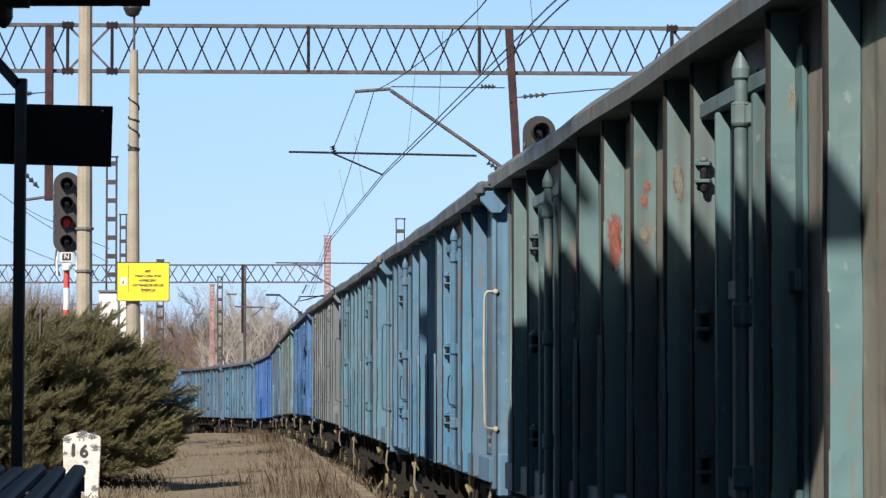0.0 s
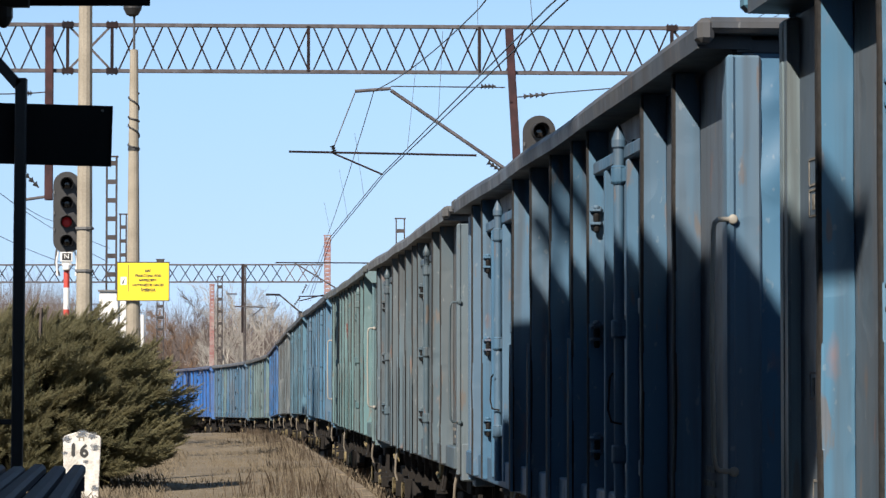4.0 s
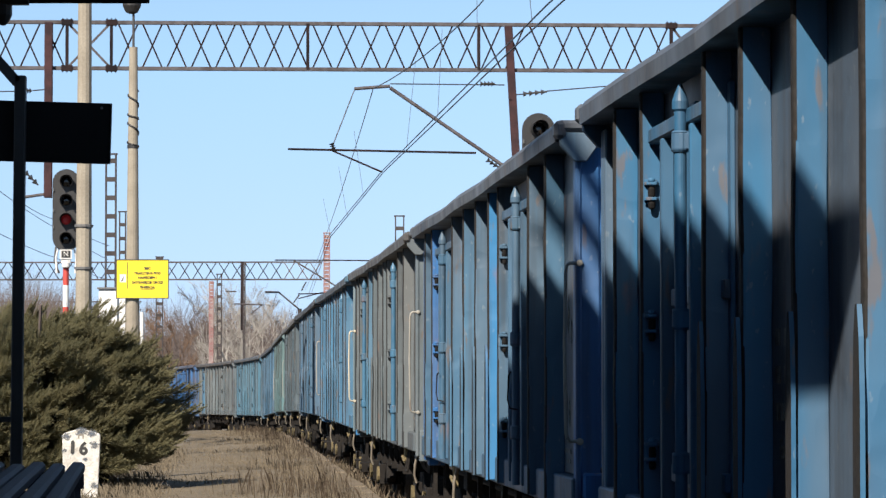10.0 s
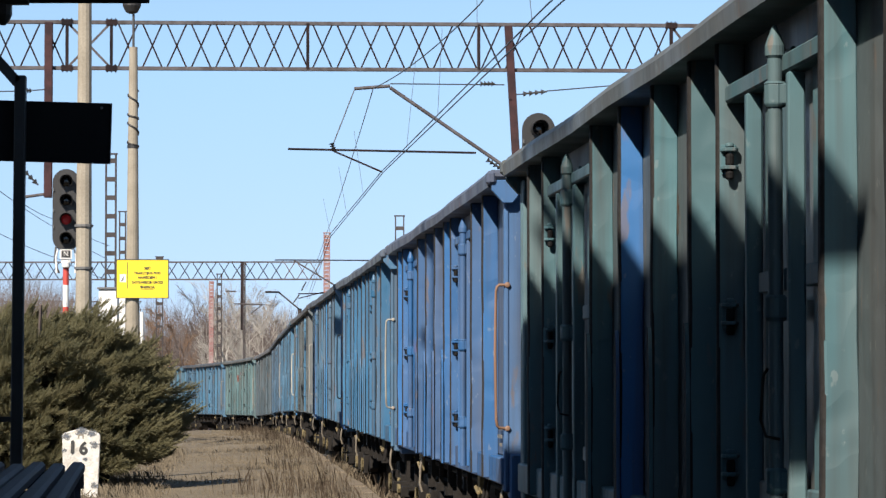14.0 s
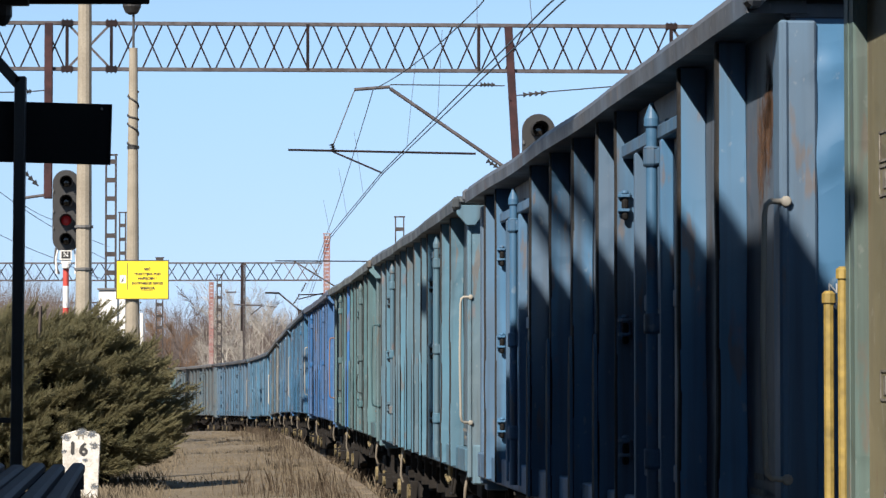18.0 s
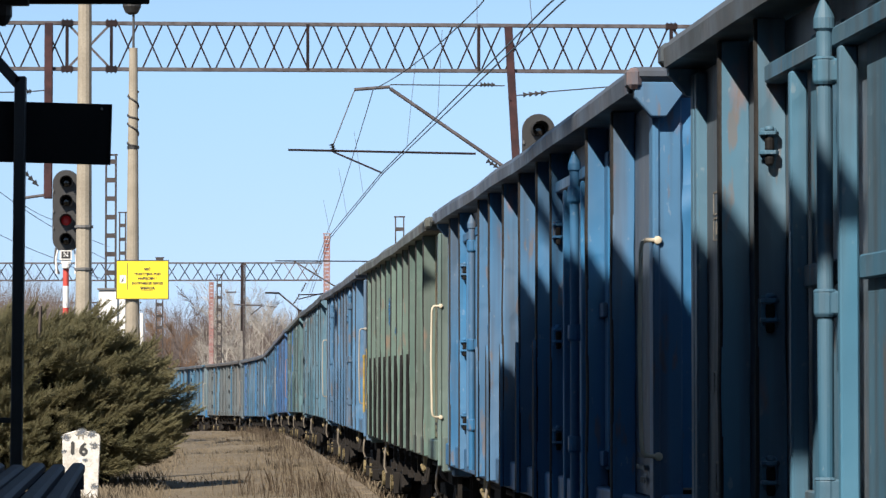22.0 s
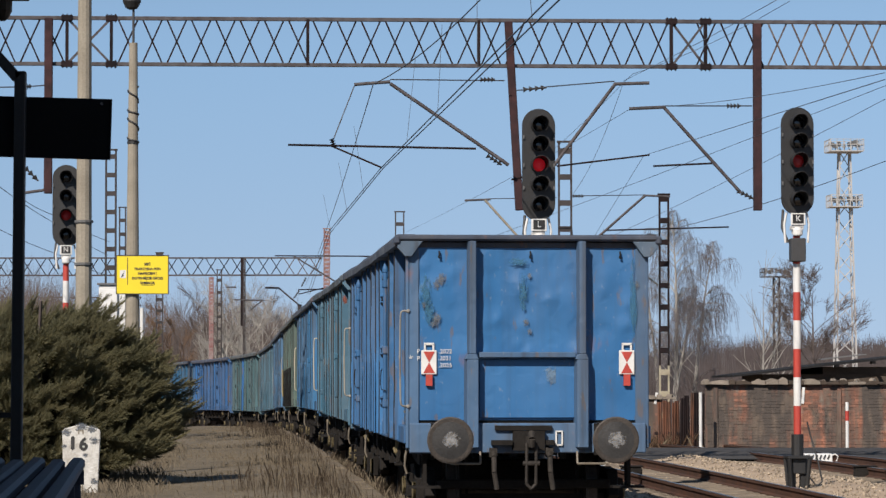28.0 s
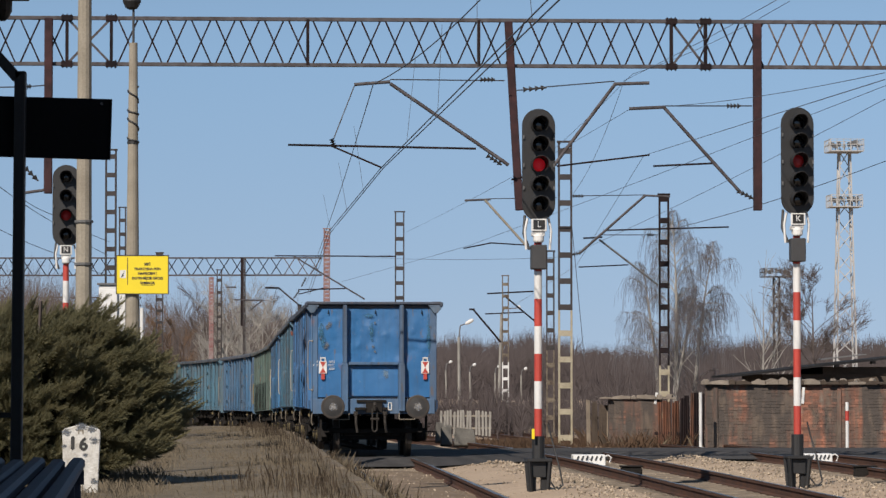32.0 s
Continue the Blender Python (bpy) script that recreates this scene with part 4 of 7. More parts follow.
    for k_ in range(5):
        s.box(-1.2636, -1.2605, 5.66 + 0.085 * k_, 5.70 + 0.085 * k_, 2.375, 2.43)
        s.box(-1.2636, -1.2605, 5.74 + 0.07 * k_, 5.775 + 0.07 * k_, 1.72, 1.78)
    s.box(-1.2636, -1.2605, 5.80, 6.0, 1.50, 1.512).box(-1.2636, -1.2605, 5.894, 5.906, 1.512, 1.60)
    tagged(part("data_panel", s, CHALK, w), "faded outlined data panels, not legible", kind="stuff")
    return w


SKY_BLUE, FADED, TEAL, GREYGREEN, DARK, GREEN, STEEL = ((0.017, 0.077, 0.180), (0.025, 0.074, 0.138), (0.032, 0.094, 0.150), (0.052, 0.090, 0.098),
                                                        (0.036, 0.058, 0.073), (0.050, 0.086, 0.076), (0.024, 0.066, 0.112))
AZURE, ROYAL, PALETEAL, MURKY, SOOT = (0.012, 0.082, 0.178), (0.010, 0.062, 0.165), (0.040, 0.080, 0.088), (0.031, 0.074, 0.087), (0.055, 0.072, 0.081)
COBALT, MIDBLUE, MIDSTEEL, DEEPTEAL, DULLTEAL = (0.006, 0.066, 0.225), (0.013, 0.070, 0.140), (0.027, 0.088, 0.150), (0.026, 0.082, 0.128), (0.034, 0.087, 0.126)
NAMES = {COBALT: "bright cobalt blue", DEEPTEAL: "dark weathered teal", DULLTEAL: "dull grey-teal", MIDBLUE: "mid blue", MIDSTEEL: "worn steel blue", SKY_BLUE: "bright blue", FADED: "faded blue", TEAL: "weathered teal blue", GREYGREEN: "dirty grey-green", DARK: "sooty dark grey",
         GREEN: "faded green", STEEL: "steel blue", AZURE: "clear blue", ROYAL: "deep royal blue", PALETEAL: "peeling grey-green teal", MURKY: "murky green-grey",
         SOOT: "sooty warm grey"}
COLOURS = (SKY_BLUE, DEEPTEAL, AZURE, GREEN, FADED, DULLTEAL, MURKY, ROYAL, MIDBLUE, STEEL, SOOT, MIDSTEEL, STEEL, DARK, PALETEAL, MIDSTEEL, DULLTEAL,
           SOOT, ROYAL, GREYGREEN, STEEL, COBALT, MIDSTEEL, STEEL, SKY_BLUE, AZURE)
OTHERS = (2, 5, 8, 11, 14, 17, 20, 23)
PATCHED = (10, 12, 17, 19, 20, 23)
REPAINTED = {(6, 0.8): ROYAL, (9, 4.4): ROYAL, (9, -1.5): AZURE, (11, -4.4): SKY_BLUE, (12, 1.9): TEAL}
LENGTH = 14.04


def tail_markers(w):
    """Red and white tail discs on the last wagon's end, white lettering bars, small hooks."""
    y = -6.402
    for x in (-1.06, 1.07):
        disc = part("tail_disc", Shape().box(x - 0.083, x + 0.083, y - 0.03, y - 0.004, 1.74, 2.0), WHITE, w, "white tail board with two red triangles", bevel=0.006)
        part("triangle", Shape().prism([(x - 0.062, 1.985), (x + 0.062, 1.985), (x, 1.87)], y - 0.034, y - 0.0305, "y"), RED, disc, "red triangle")
        part("triangle", Shape().prism([(x - 0.062, 1.755), (x, 1.87), (x + 0.062, 1.755)], y - 0.034, y - 0.0305, "y"), RED, disc, "red triangle")
        s = Shape().box(x - 0.055, x - 0.035, y - 0.028, y - 0.016, 2.0, 2.07).box(x + 0.035, x + 0.055, y - 0.028, y - 0.016, 2.0, 2.07).box(x - 0.055, x + 0.055, y - 0.028, y - 0.016, 2.055, 2.08)
        part("carrying_handle", s, WHITE, disc, "white carrying handle")
        part("holder", Shape().box(x - 0.035, x + 0.035, y - 0.05, y - 0.002, 1.62, 1.74), RED, disc, "red holder")
    for words, x, z in (("P", -1.175, 1.985), (".2022", -0.885, 1.985), ("Nr", -1.265, 1.925), ("P", -1.172, 1.91), (".2031", -0.89, 1.912), (".2025", -0.885, 1.838)):
        text_part(words, 0.065, WHITE, w, pose(x, y - 0.022, z, 90, 0, 0), label="small white stencilled lettering")
    for x in (-0.95, 0.03, 1.0):
        part("tarpaulin_hook", Shape().path([(x, y - 0.02, 3.06), (x, y - 0.04, 3.02), (x - 0.010, y - 0.04, 2.995), (x + 0.010, y - 0.035, 2.985)], 0.009, 6), UNDER, w)
    ring = Shape().box(0.29, 0.37, y - 0.103, y - 0.1005 + 0.02, 0.98, 0.995).box(0.29, 0.37, y - 0.103, y - 0.08, 1.125, 1.14).box(0.29, 0.305, y - 0.103, y - 0.08, 0.98, 1.14).box(0.355, 0.37, y - 0.103, y - 0.08, 0.98, 1.14)
    part("data_frame", ring, WHITE, w, "small white painted frame")
    rng = random.Random(44)
    for x, z, r in ((-0.93, 2.76, 0.10), (-0.98, 2.70, 0.08), (-1.10, 2.48, 0.08), (-0.98, 2.34, 0.10), (-1.02, 2.28, 0.06), (0.02, 2.80, 0.05), (-0.02, 2.30, 0.06), (0.02, 2.2, 0.05), (1.18, 2.7, 0.06)):
        stain(w, FLAKE, "patch of flaked paint and rust", Matrix.Translation((x, y - 0.034, z)) @ pose(0, 0, 0, 90, 0, rng.uniform(-15, 15)), 0.55 * r, 0.8 * r, "rust_patch")


    stain(w, BRIGHTWEAR, "pale worn dent in the flap", Matrix.Translation((0.27, y - 0.040, 1.74)) @ pose(0, 0, 0, 90, 0, 20), 0.13, 0.11, "worn_patch")
    for x, z, wd, h in ((-1.10, 2.62, 0.07, 0.22), (-1.06, 2.40, 0.06, 0.15), (1.14, 2.5, 0.05, 0.5), (-0.05, 2.62, 0.05, 0.22), (-0.1, 2.95, 0.12, 0.05)):
        stain(w, GREYWEAR, "dull grey wear on the paint", Matrix.Translation((x, y - 0.037, z)) @ pose(0, 0, 0, 90, 0, 0), wd, h, "worn_patch")


PINK = stain_of("faded_red_smear", (0.23, 0.075, 0.06), (0.15, 0.07, 0.06))
TOUCHUP = stain_of("blue_touch_up_paint", (0.025, 0.085, 0.17), (0.03, 0.10, 0.19), 0.6)

doored = build_wagon(RIBS, DOORS)
other = build_wagon(OTHER_RIBS, OTHER_DOORS)
plain = build_wagon(PLAIN_RIBS, ())
WAGONS = []
for k, colour in enumerate(COLOURS):
    source = plain if colour is GREEN else other if k in OTHERS else doored
    w = source if k in (0, 3, OTHERS[0]) else copy_thing(source, Matrix.Identity(4))
    tagged(w, NAMES[colour] + " open freight wagon with ribbed steel sides")
    shade, rail_shade = random.uniform(0.95, 1.12), random.choice((0.7, 0.85, 1.0, 1.15))
    if k in (2, 3, 6, 7, 8, 9, 10, 13):
        for o in [o for o in w.children if o.name.startswith("front_handrail")]:
            bpy.data.objects.remove(o)
    for o in [o for o in w.children if (o.name.startswith("corner_gusset") and k in (3, 4, 11, 12, 13)) or (o.name.startswith("lock_lever") and k % 3) or (k == 0 and o.name.startswith(("handrail", "front_handrail")) and o.bound_box[0][0] > 0)]:
        bpy.data.objects.remove(o)
    pale = k in (1, 2, 3, 4, 5, 7, 8, 9, 10, 11, 12, 14, 15)
    for o in w.children_recursive:
        jitter, tone = shade * random.uniform(0.94, 1.06), colour
        if o.name.startswith(("rib", "door", "hinge")):
            bay = round((o.parent if o.parent is not w else o).matrix_basis.translation.y, 1)
            chance = random.Random(1000 * k + round(10 * bay))
            jitter = shade * chance.uniform(1.0, 1.32)
            if (k, bay) in REPAINTED:
                tone = REPAINTED[k, bay]
            elif k in PATCHED and chance.random() < 0.2:
                tone = chance.choice((FADED, TEAL, STEEL, GREYGREEN))
        # end parts are painted brighter to match how the sun-facing ends look lit
        if o.name.startswith(("end_", "corner_post", "corner_gusset", "headstock")):
            jitter *= 1.27 if k == 0 and o.name.startswith("end_wall") else 1.12 if k == 0 else 1.35
            if not o.name.startswith("end_wall"):
                grey = (0.75 if o.name.startswith("corner_gusset") else 0.45) if k == 0 else 0.28
                tone = tuple((1 - grey) * c + grey * d for c, d in zip(colour, (0.060, 0.075, 0.085)))
        if k == 9 and o.name.startswith(("end_wall", "corner_post", "end_post", "end_flap", "headstock")):
            tone = ROYAL
        if k == 11 and o.name.startswith(("end_wall", "end_post", "end_flap", "headstock")):
            tone = (0.012, 0.088, 0.195)
        if k == 11 and o.name.startswith("corner_post"):
            tone = (0.068, 0.098, 0.112)
        if k == 10 and o.name.startswith(("locking_tube", "tube_bracket")):
            tone = MIDSTEEL
        # side sheets: grime, darkened further to deepen the shade on the train
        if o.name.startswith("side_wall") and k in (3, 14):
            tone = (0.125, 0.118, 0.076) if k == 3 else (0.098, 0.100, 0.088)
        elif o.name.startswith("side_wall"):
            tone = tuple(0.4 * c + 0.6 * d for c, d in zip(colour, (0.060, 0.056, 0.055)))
        if o.name.startswith(("top_rail", "end_top", "corner_cap")):
            tone, jitter = tuple(0.3 * c + 0.7 * d for c, d in zip(colour, (0.058, 0.052, 0.049))), rail_shade * random.uniform(0.85, 1.1)
        if k == 11 and o.name.startswith(("end_top", "corner_cap")):
            tone, jitter = (0.045, 0.120, 0.175), 1.0
        if o.name.startswith(("handrail", "front_handrail")):
            tone, jitter = ((0.13, 0.075, 0.05) if k == 7 else (0.165, 0.158, 0.145) if k == 0 else (0.34, 0.31, 0.24) if k in (2, 3, 11) else (0.19, 0.185, 0.165) if pale else tuple(0.8 * c for c in colour)), 1.0
        o.color = (*(min(1, c * jitter) for c in tone), 1)
    WAGONS.append(w)
tail_markers(WAGONS[0])
# yellow bars on the lower half of the green wagon's far corner
for x, z0, z1 in ((-1.315, 1.34, 2.12), (-1.362, 1.30, 2.04)):
    part("yellow_bar", Shape().tube((x, 6.43, z0), (x, 6.43, z1), 0.017, 8).lathe([(0.023, 0), (0.023, 0.03), (0.012, 0.04)], (x, 6.43, z1 - 0.02), (0, 0, 1), 8), DULLYELLOW, WAGONS[3], "dull yellow upright bar")


def blotches(k, mat, label, count, seed, y0, y1, z0, z1, size):
    """Ragged patches of rust or peeling paint on the platform side of a wagon."""
    rng = random.Random(seed)
    for _ in range(count):
        y, z, r = rng.uniform(y0, y1), rng.uniform(z0, z1), size * rng.uniform(0.6, 1.3)
        stain(WAGONS[k], mat, label, Matrix.Translation((-1.2625, y, z)) @ pose(0, 0, 0, 90, 0, -90), 1.1 * r, 2.4 * r)


def rib_scabs(k, mat, label, y, z, wide, tall, seed, count=3):
    """Ragged flakes on the trailing face of one rib of a wagon."""
    rng = random.Random(seed)
    for _ in range(count):
        stain(WAGONS[k], mat, label, Matrix.Translation((-1.316 + rng.uniform(-0.2, 0.2) * wide, y - 0.0425, z + rng.uniform(-0.4, 0.4) * tall)) @ pose(0, 0, 0, 0, 0, -5.7) @ pose(0, 0, 0, 90, 0, 0),
              min(0.034, 0.5 * wide), 0.42 * tall)


rib_scabs(14, PINK, "red primer showing through peeled paint", 0.5, 2.47, 0.07, 0.26, 1, 4)
rib_scabs(14, PINK, "red primer showing through peeled paint", -0.65, 2.66, 0.04, 0.10, 2, 2)
rib_scabs(14, PEEL, "curled flake of pale paint", -0.65, 2.46, 0.05, 0.10, 3, 2)
rib_scabs(14, PEEL, "curled flake of pale paint", -1.75, 2.7, 0.05, 0.2, 4, 3)
rib_scabs(14, PEEL, "curled flake of pale paint", -4.45, 2.75, 0.03, 0.12, 5, 2)
rib_scabs(1, PINK, "faded red paint smear", 0.78, 2.82, 0.06, 0.26, 6, 4)
rib_scabs(1, PINK, "faded red paint smear", -5.4, 2.90, 0.08, 0.12, 7, 4)
rib_scabs(1, PEEL, "bare streak under peeled paint", -0.38, 2.5, 0.05, 0.4, 8, 3)
rib_scabs(3, TOUCHUP, "patch of blue touch-up paint", 1.07, 2.5, 0.05, 0.34, 9, 4)
rib_scabs(3, TOUCHUP, "patch of blue touch-up paint", 0.0, 2.3, 0.04, 0.12, 10, 2)
s = Shape()
for j, wd in enumerate((0.05, 0.05, 0.05, 0.05)):
    s.box(-1.264, -1.2605, -1.08 + 0.085 * j, -1.08 + 0.085 * j + wd, 2.40, 2.52)
s.prism([(-1.0, 2.62), (-0.94, 2.72), (-0.86, 2.78), (-0.90, 2.70), (-0.88, 2.63), (-0.94, 2.60)], -1.264, -1.2605, "x")
tagged(part("emblem", s, CHALK, WAGONS[2]), "faded pale emblem on the side", kind="stuff")
blotches(4, SCABS, "patch of orange rust", 5, 3, -6.0, -5.75, 2.45, 2.85, 0.09)
blotches(3, PEEL, "patch of peeling pale paint", 9, 4, -6.2, -5.5, 2.1, 2.95, 0.08)
blotches(3, SCABS, "patch of orange rust", 5, 5, -6.2, -5.5, 1.6, 2.9, 0.06)
blotches(6, SCABS, "patch of orange rust", 4, 6, -1.2, 0.5, 1.7, 2.8, 0.07)
blotches(10, PEEL, "patch of peeling pale paint", 5, 7, -6.1, -5.5, 1.6, 2.9, 0.06)
blotches(13, SCABS, "patch of orange rust", 4, 8, -6.1, -5.5, 1.5, 2.6, 0.05)
blotches(9, PEEL, "patch of peeling pale paint", 6, 9, -6.1, -5.5, 1.5, 2.9, 0.06)
for k, words in ((4, ("Na", "Nn")), (13, ("Nn",))):
    for i, word in enumerate(words):
        text_part(word, 0.05, WHITE, WAGONS[k], pose(-1.10, -6.426, 2.10 - 0.06 * i, 90, 0, 0), label="small white stencilled lettering")


# ---- overhead line: portals, masts, cantilevers, wires ----
def portal(name, label, p, q, height, cell, posts, joints, bolted=(), bar=0.074, rod=0.031, pale_from=0.0):
    """A lattice girder between two points of its lower chord, with posts hanging or standing in it."""
    p, q = Vector(p), Vector(q)
    up = Vector((0, 0, 1))
    g = thing(name, label, "catenary portal")
    part("upper_chord", Shape().beam(p + up * height, q + up * height, bar, bar), CHORDSTEEL, g, bevel=0.006)
    part("lower_chord", Shape().beam(p, q, bar, bar), CHORDSTEEL, g, bevel=0.006)
    d = (q - p).normalized()
    side = Vector((0, 0, 1)).cross(d)
    length = (q - p).length
    n = int(length / cell)
    w = (length / n) * 0.42
    first = {}
    turn = math.degrees(math.atan2(d.y, d.x))
    panels = list(zip(bolted[::2], bolted[1::2]))
    for i in range(n):
        along = length * (i + 0.5) / n
        if any(a < along < b for a, b in panels):
            continue
        mid = p + d * along + up * (height / 2)
        old = pale_from and along > pale_from
        for k in (0, 1):
            off = (0.016 if k else -0.016)
            m = Matrix.Translation(mid + side * off) @ pose(0, 0, 0, 0, 0, turn)
            if (k, old) in first:
                again(first[k, old], m)
            else:
                e = w if k else -w
                s = Shape().beam((-e, 0, -height / 2), (e, 0, height / 2), rod, rod * 0.8, up=(0, 1, 0))
                first[k, old] = part("diagonal", s, PALERUST if old else TRUSS, g, at=m)
    # the bolted panels carry one large cross
    for a, b in panels:
        for k, z0, z1 in ((-1, 0, height), (1, height, 0)):
            part("cross_brace", Shape().beam(p + d * a + up * z0 + side * 0.02 * k, p + d * b + up * z1 + side * 0.02 * k, 0.045, 0.03, up=side), CHORDSTEEL, g)
    up_first = None
    for f in joints:
        m = Matrix.Translation(p + d * f) @ pose(0, 0, 0, 0, 0, turn)
        if up_first:
            up_first = again(up_first, m)
        else:
            up_first = part("upright", Shape().box(-0.03, 0.03, -0.05, 0.05, 0.0, height), TRUSS, g, at=m)
    plate = None
    for f in bolted:
        for z in (0, height):
            m = Matrix.Translation(p + d * f + up * z) @ pose(0, 0, 0, 0, 0, turn)
            if plate:
                plate = again(plate, m)
            else:
                s = Shape().box(-0.11, 0.11, -0.06, 0.06, -0.055, 0.055)
                for x in (-0.08, 0.0, 0.08):
                    s.tube((x, 0, -0.08), (x, 0, 0.08), 0.014, 6)
                plate = part("splice_plate", s, TRUSS, g, "bolted girder splice", at=m)
    for f, z0, z1, width, mat, lean in posts:
        c = p + d * f
        part("post", Shape().box(-width / 2, width / 2, -width / 2 - 0.07, width / 2 - 0.07, z0 - z1, 0), mat, g, bevel=0.012, at=Matrix.Translation((c.x, c.y, z1)) @ pose(0, 0, 0, 0, lean, turn))
    return g


def lattice_mast(label, foot, height, width, mats, step=0.62, change=0.0):
    """A ladder-like mast of two channels joined by plates; mats: lower and upper paint, the change at that height."""
    m = thing("lattice_mast", label, "catenary mast", at=Matrix.Translation(foot))
    k = 0.055 if width > 0.3 else 0.05
    for x in (-1, 1):
        a, b = x * width / 2, x * (width / 2 - k)
        if change:
            part("channel", Shape().box(min(a, b), max(a, b), -0.07, 0.07, 0, change), mats[0], m, bevel=0.006)
        part("channel", Shape().box(min(a, b), max(a, b), -0.07, 0.07, change, height), mats[1], m, bevel=0.006)
    first = [None, None]
    z = 0.35
    while z < height:
        i = 0 if z < change else 1
        at = pose(0, -0.074, z)
        if first[i]:
            first[i] = again(first[i], at)
        else:
            first[i] = part("batten_plate", Shape().box(-width / 2, width / 2, -0.006, 0.006, -0.08, 0.08), mats[i], m, at=at)
        z += step
    part("cap_plate", Shape().box(-width / 2 - 0.03, width / 2 + 0.03, -0.09, 0.09, height, height + 0.05), mats[1], m)
    part("footing", Shape().box(-width / 2 - 0.15, width / 2 + 0.15, -0.25, 0.25, -0.4, 0.18), CONCRETE, m, bevel=0.03)
    return m


def insulator(shape, p, q, r=0.058, n=4):
    p, q = Vector(p), Vector(q)
    for i in range(n):
        a, b = p + (q - p) * (i / n), p + (q - p) * ((i + 0.55) / n)
        shape.tube(a, b, r, 10, r * 0.45)
    return shape.tube(p, q, 0.02, 6)


def cantilever(label, tubes, ties, insulators):
    """A swivelling wire support: thick tubes, thin ties, ribbed insulators."""
    c = thing("cantilever", label, "cantilever arm", group="wire supports")
    for name, a, b, r, mat in tubes:
        part(name, Shape().tube(a, b, r, 10), mat, c)
    for a, b in ties:
        part("tie_rod", Shape().tube(a, b, 0.012, 6), WIRE, c)
    for a, b in insulators:
        part("insulator", insulator(Shape(), a, b), GREYBOX, c, "ribbed porcelain insulator")
    return c


def wire(name, label, pts, r=0.011, sag=0.0):
    """A hanging wire from point to point."""
    out = []
    for a, b in zip(pts[:-1], pts[1:]):
        a, b = Vector(a), Vector(b)
        for i in range(12):
            f = i / 12
            p = a.lerp(b, f)
            p.z -= sag * 4 * f * (1 - f)
            out.append(p)
    out.append(Vector(pts[-1]))
    return thing(name, label, "wire", shape=Shape().hose(out, r, 5), mat=WIRE, group="overhead wires")


portal("catenary_portal", "rusty lattice catenary portal spanning all the tracks", (-9.225, 60.88, 7.749), (9.693, 62.26, 7.794), 0.898, 0.4674,
       [(1.55, 5.22, 8.64, 0.16, PRIMER, 0), (10.53, 4.92, 8.64, 0.15, PRIMER, -3.3), (15.47, 4.94, 8.64, 0.16, PRIMER, 0)],
       (1.90, 2.76, 6.59, 9.95, 13.77, 14.45), (1.90, 2.76, 13.77, 14.45), pale_from=15.5)
cantilever("rusty cantilever arm holding the wires over the train",
           [("bracket_tube", (-1.035, 61.20, 7.388), (1.277, 61.20, 5.792), 0.036, CHORDSTEEL), ("head_tube", (-1.739, 61.20, 7.367), (-1.035, 61.20, 7.421), 0.034, CHORDSTEEL),
            ("registration_tube", (-3.027, 61.20, 6.188), (0.639, 61.20, 6.112), 0.022, TRUSS), ("steady_arm", (-2.136, 61.20, 6.145), (-1.189, 61.20, 5.737), 0.018, TRUSS)],
           [((-1.035, 61.20, 7.465), (1.200, 61.20, 7.443)), ((-1.739, 61.20, 7.333), (-2.158, 61.20, 6.254))],
           [((0.727, 61.20, 7.465), (1.013, 61.20, 7.465)), ((0.859, 61.20, 5.979), (1.144, 61.20, 5.792)), ((-2.179, 61.20, 6.299), (-2.113, 61.20, 6.122))])
cantilever("rusty cantilever arm over the second track",
           [("bracket_tube", (3.386, 61.52, 7.418), (2.113, 61.52, 5.724), 0.034, CHORDSTEEL), ("head_tube", (3.364, 61.52, 7.406), (4.049, 61.52, 7.428), 0.034, CHORDSTEEL),
            ("registration_tube", (2.224, 61.52, 5.791), (4.049, 61.52, 6.012), 0.018, TRUSS), ("steady_arm", (2.113, 61.52, 5.724), (1.339, 61.52, 5.525), 0.02, TRUSS)],
           [((1.316, 61.52, 7.273), (1.615, 61.52, 7.295)), ((2.036, 61.52, 7.351), (3.364, 61.52, 7.461))],
           [((1.571, 61.52, 7.295), (2.036, 61.52, 7.340))])
cantilever("rusty cantilever arm over the third track",
           [("bracket_tube", (4.367, 61.94, 6.978), (5.882, 61.94, 5.284), 0.034, CHORDSTEEL), ("head_tube", (3.676, 61.94, 6.955), (4.389, 61.94, 6.988), 0.034, CHORDSTEEL),
            ("registration_tube", (4.145, 61.94, 5.819), (5.325, 61.94, 5.874), 0.02, TRUSS)],
           [((4.389, 61.94, 7.011), (5.638, 61.94, 7.011)), ((5.860, 61.94, 7.011), (6.105, 61.94, 7.011))],
           [((5.615, 61.94, 7.011), (5.882, 61.94, 7.011)), ((5.815, 61.94, 5.329), (6.127, 61.94, 5.173))])
cantilever("rusty cantilever arm hanging behind the dark sign",
           [("bracket_tube", (-8.271, 60.99, 5.218), (-7.722, 60.99, 5.296), 0.03, CHORDSTEEL)],
           [((-8.819, 60.99, 7.292), (-8.161, 60.99, 7.303)), ((-7.996, 60.99, 7.314), (-7.722, 60.99, 7.336))],
           [((-8.183, 60.99, 7.303), (-8.007, 60.99, 7.314)), ((-8.205, 60.99, 5.801), (-7.875, 60.99, 5.471))])
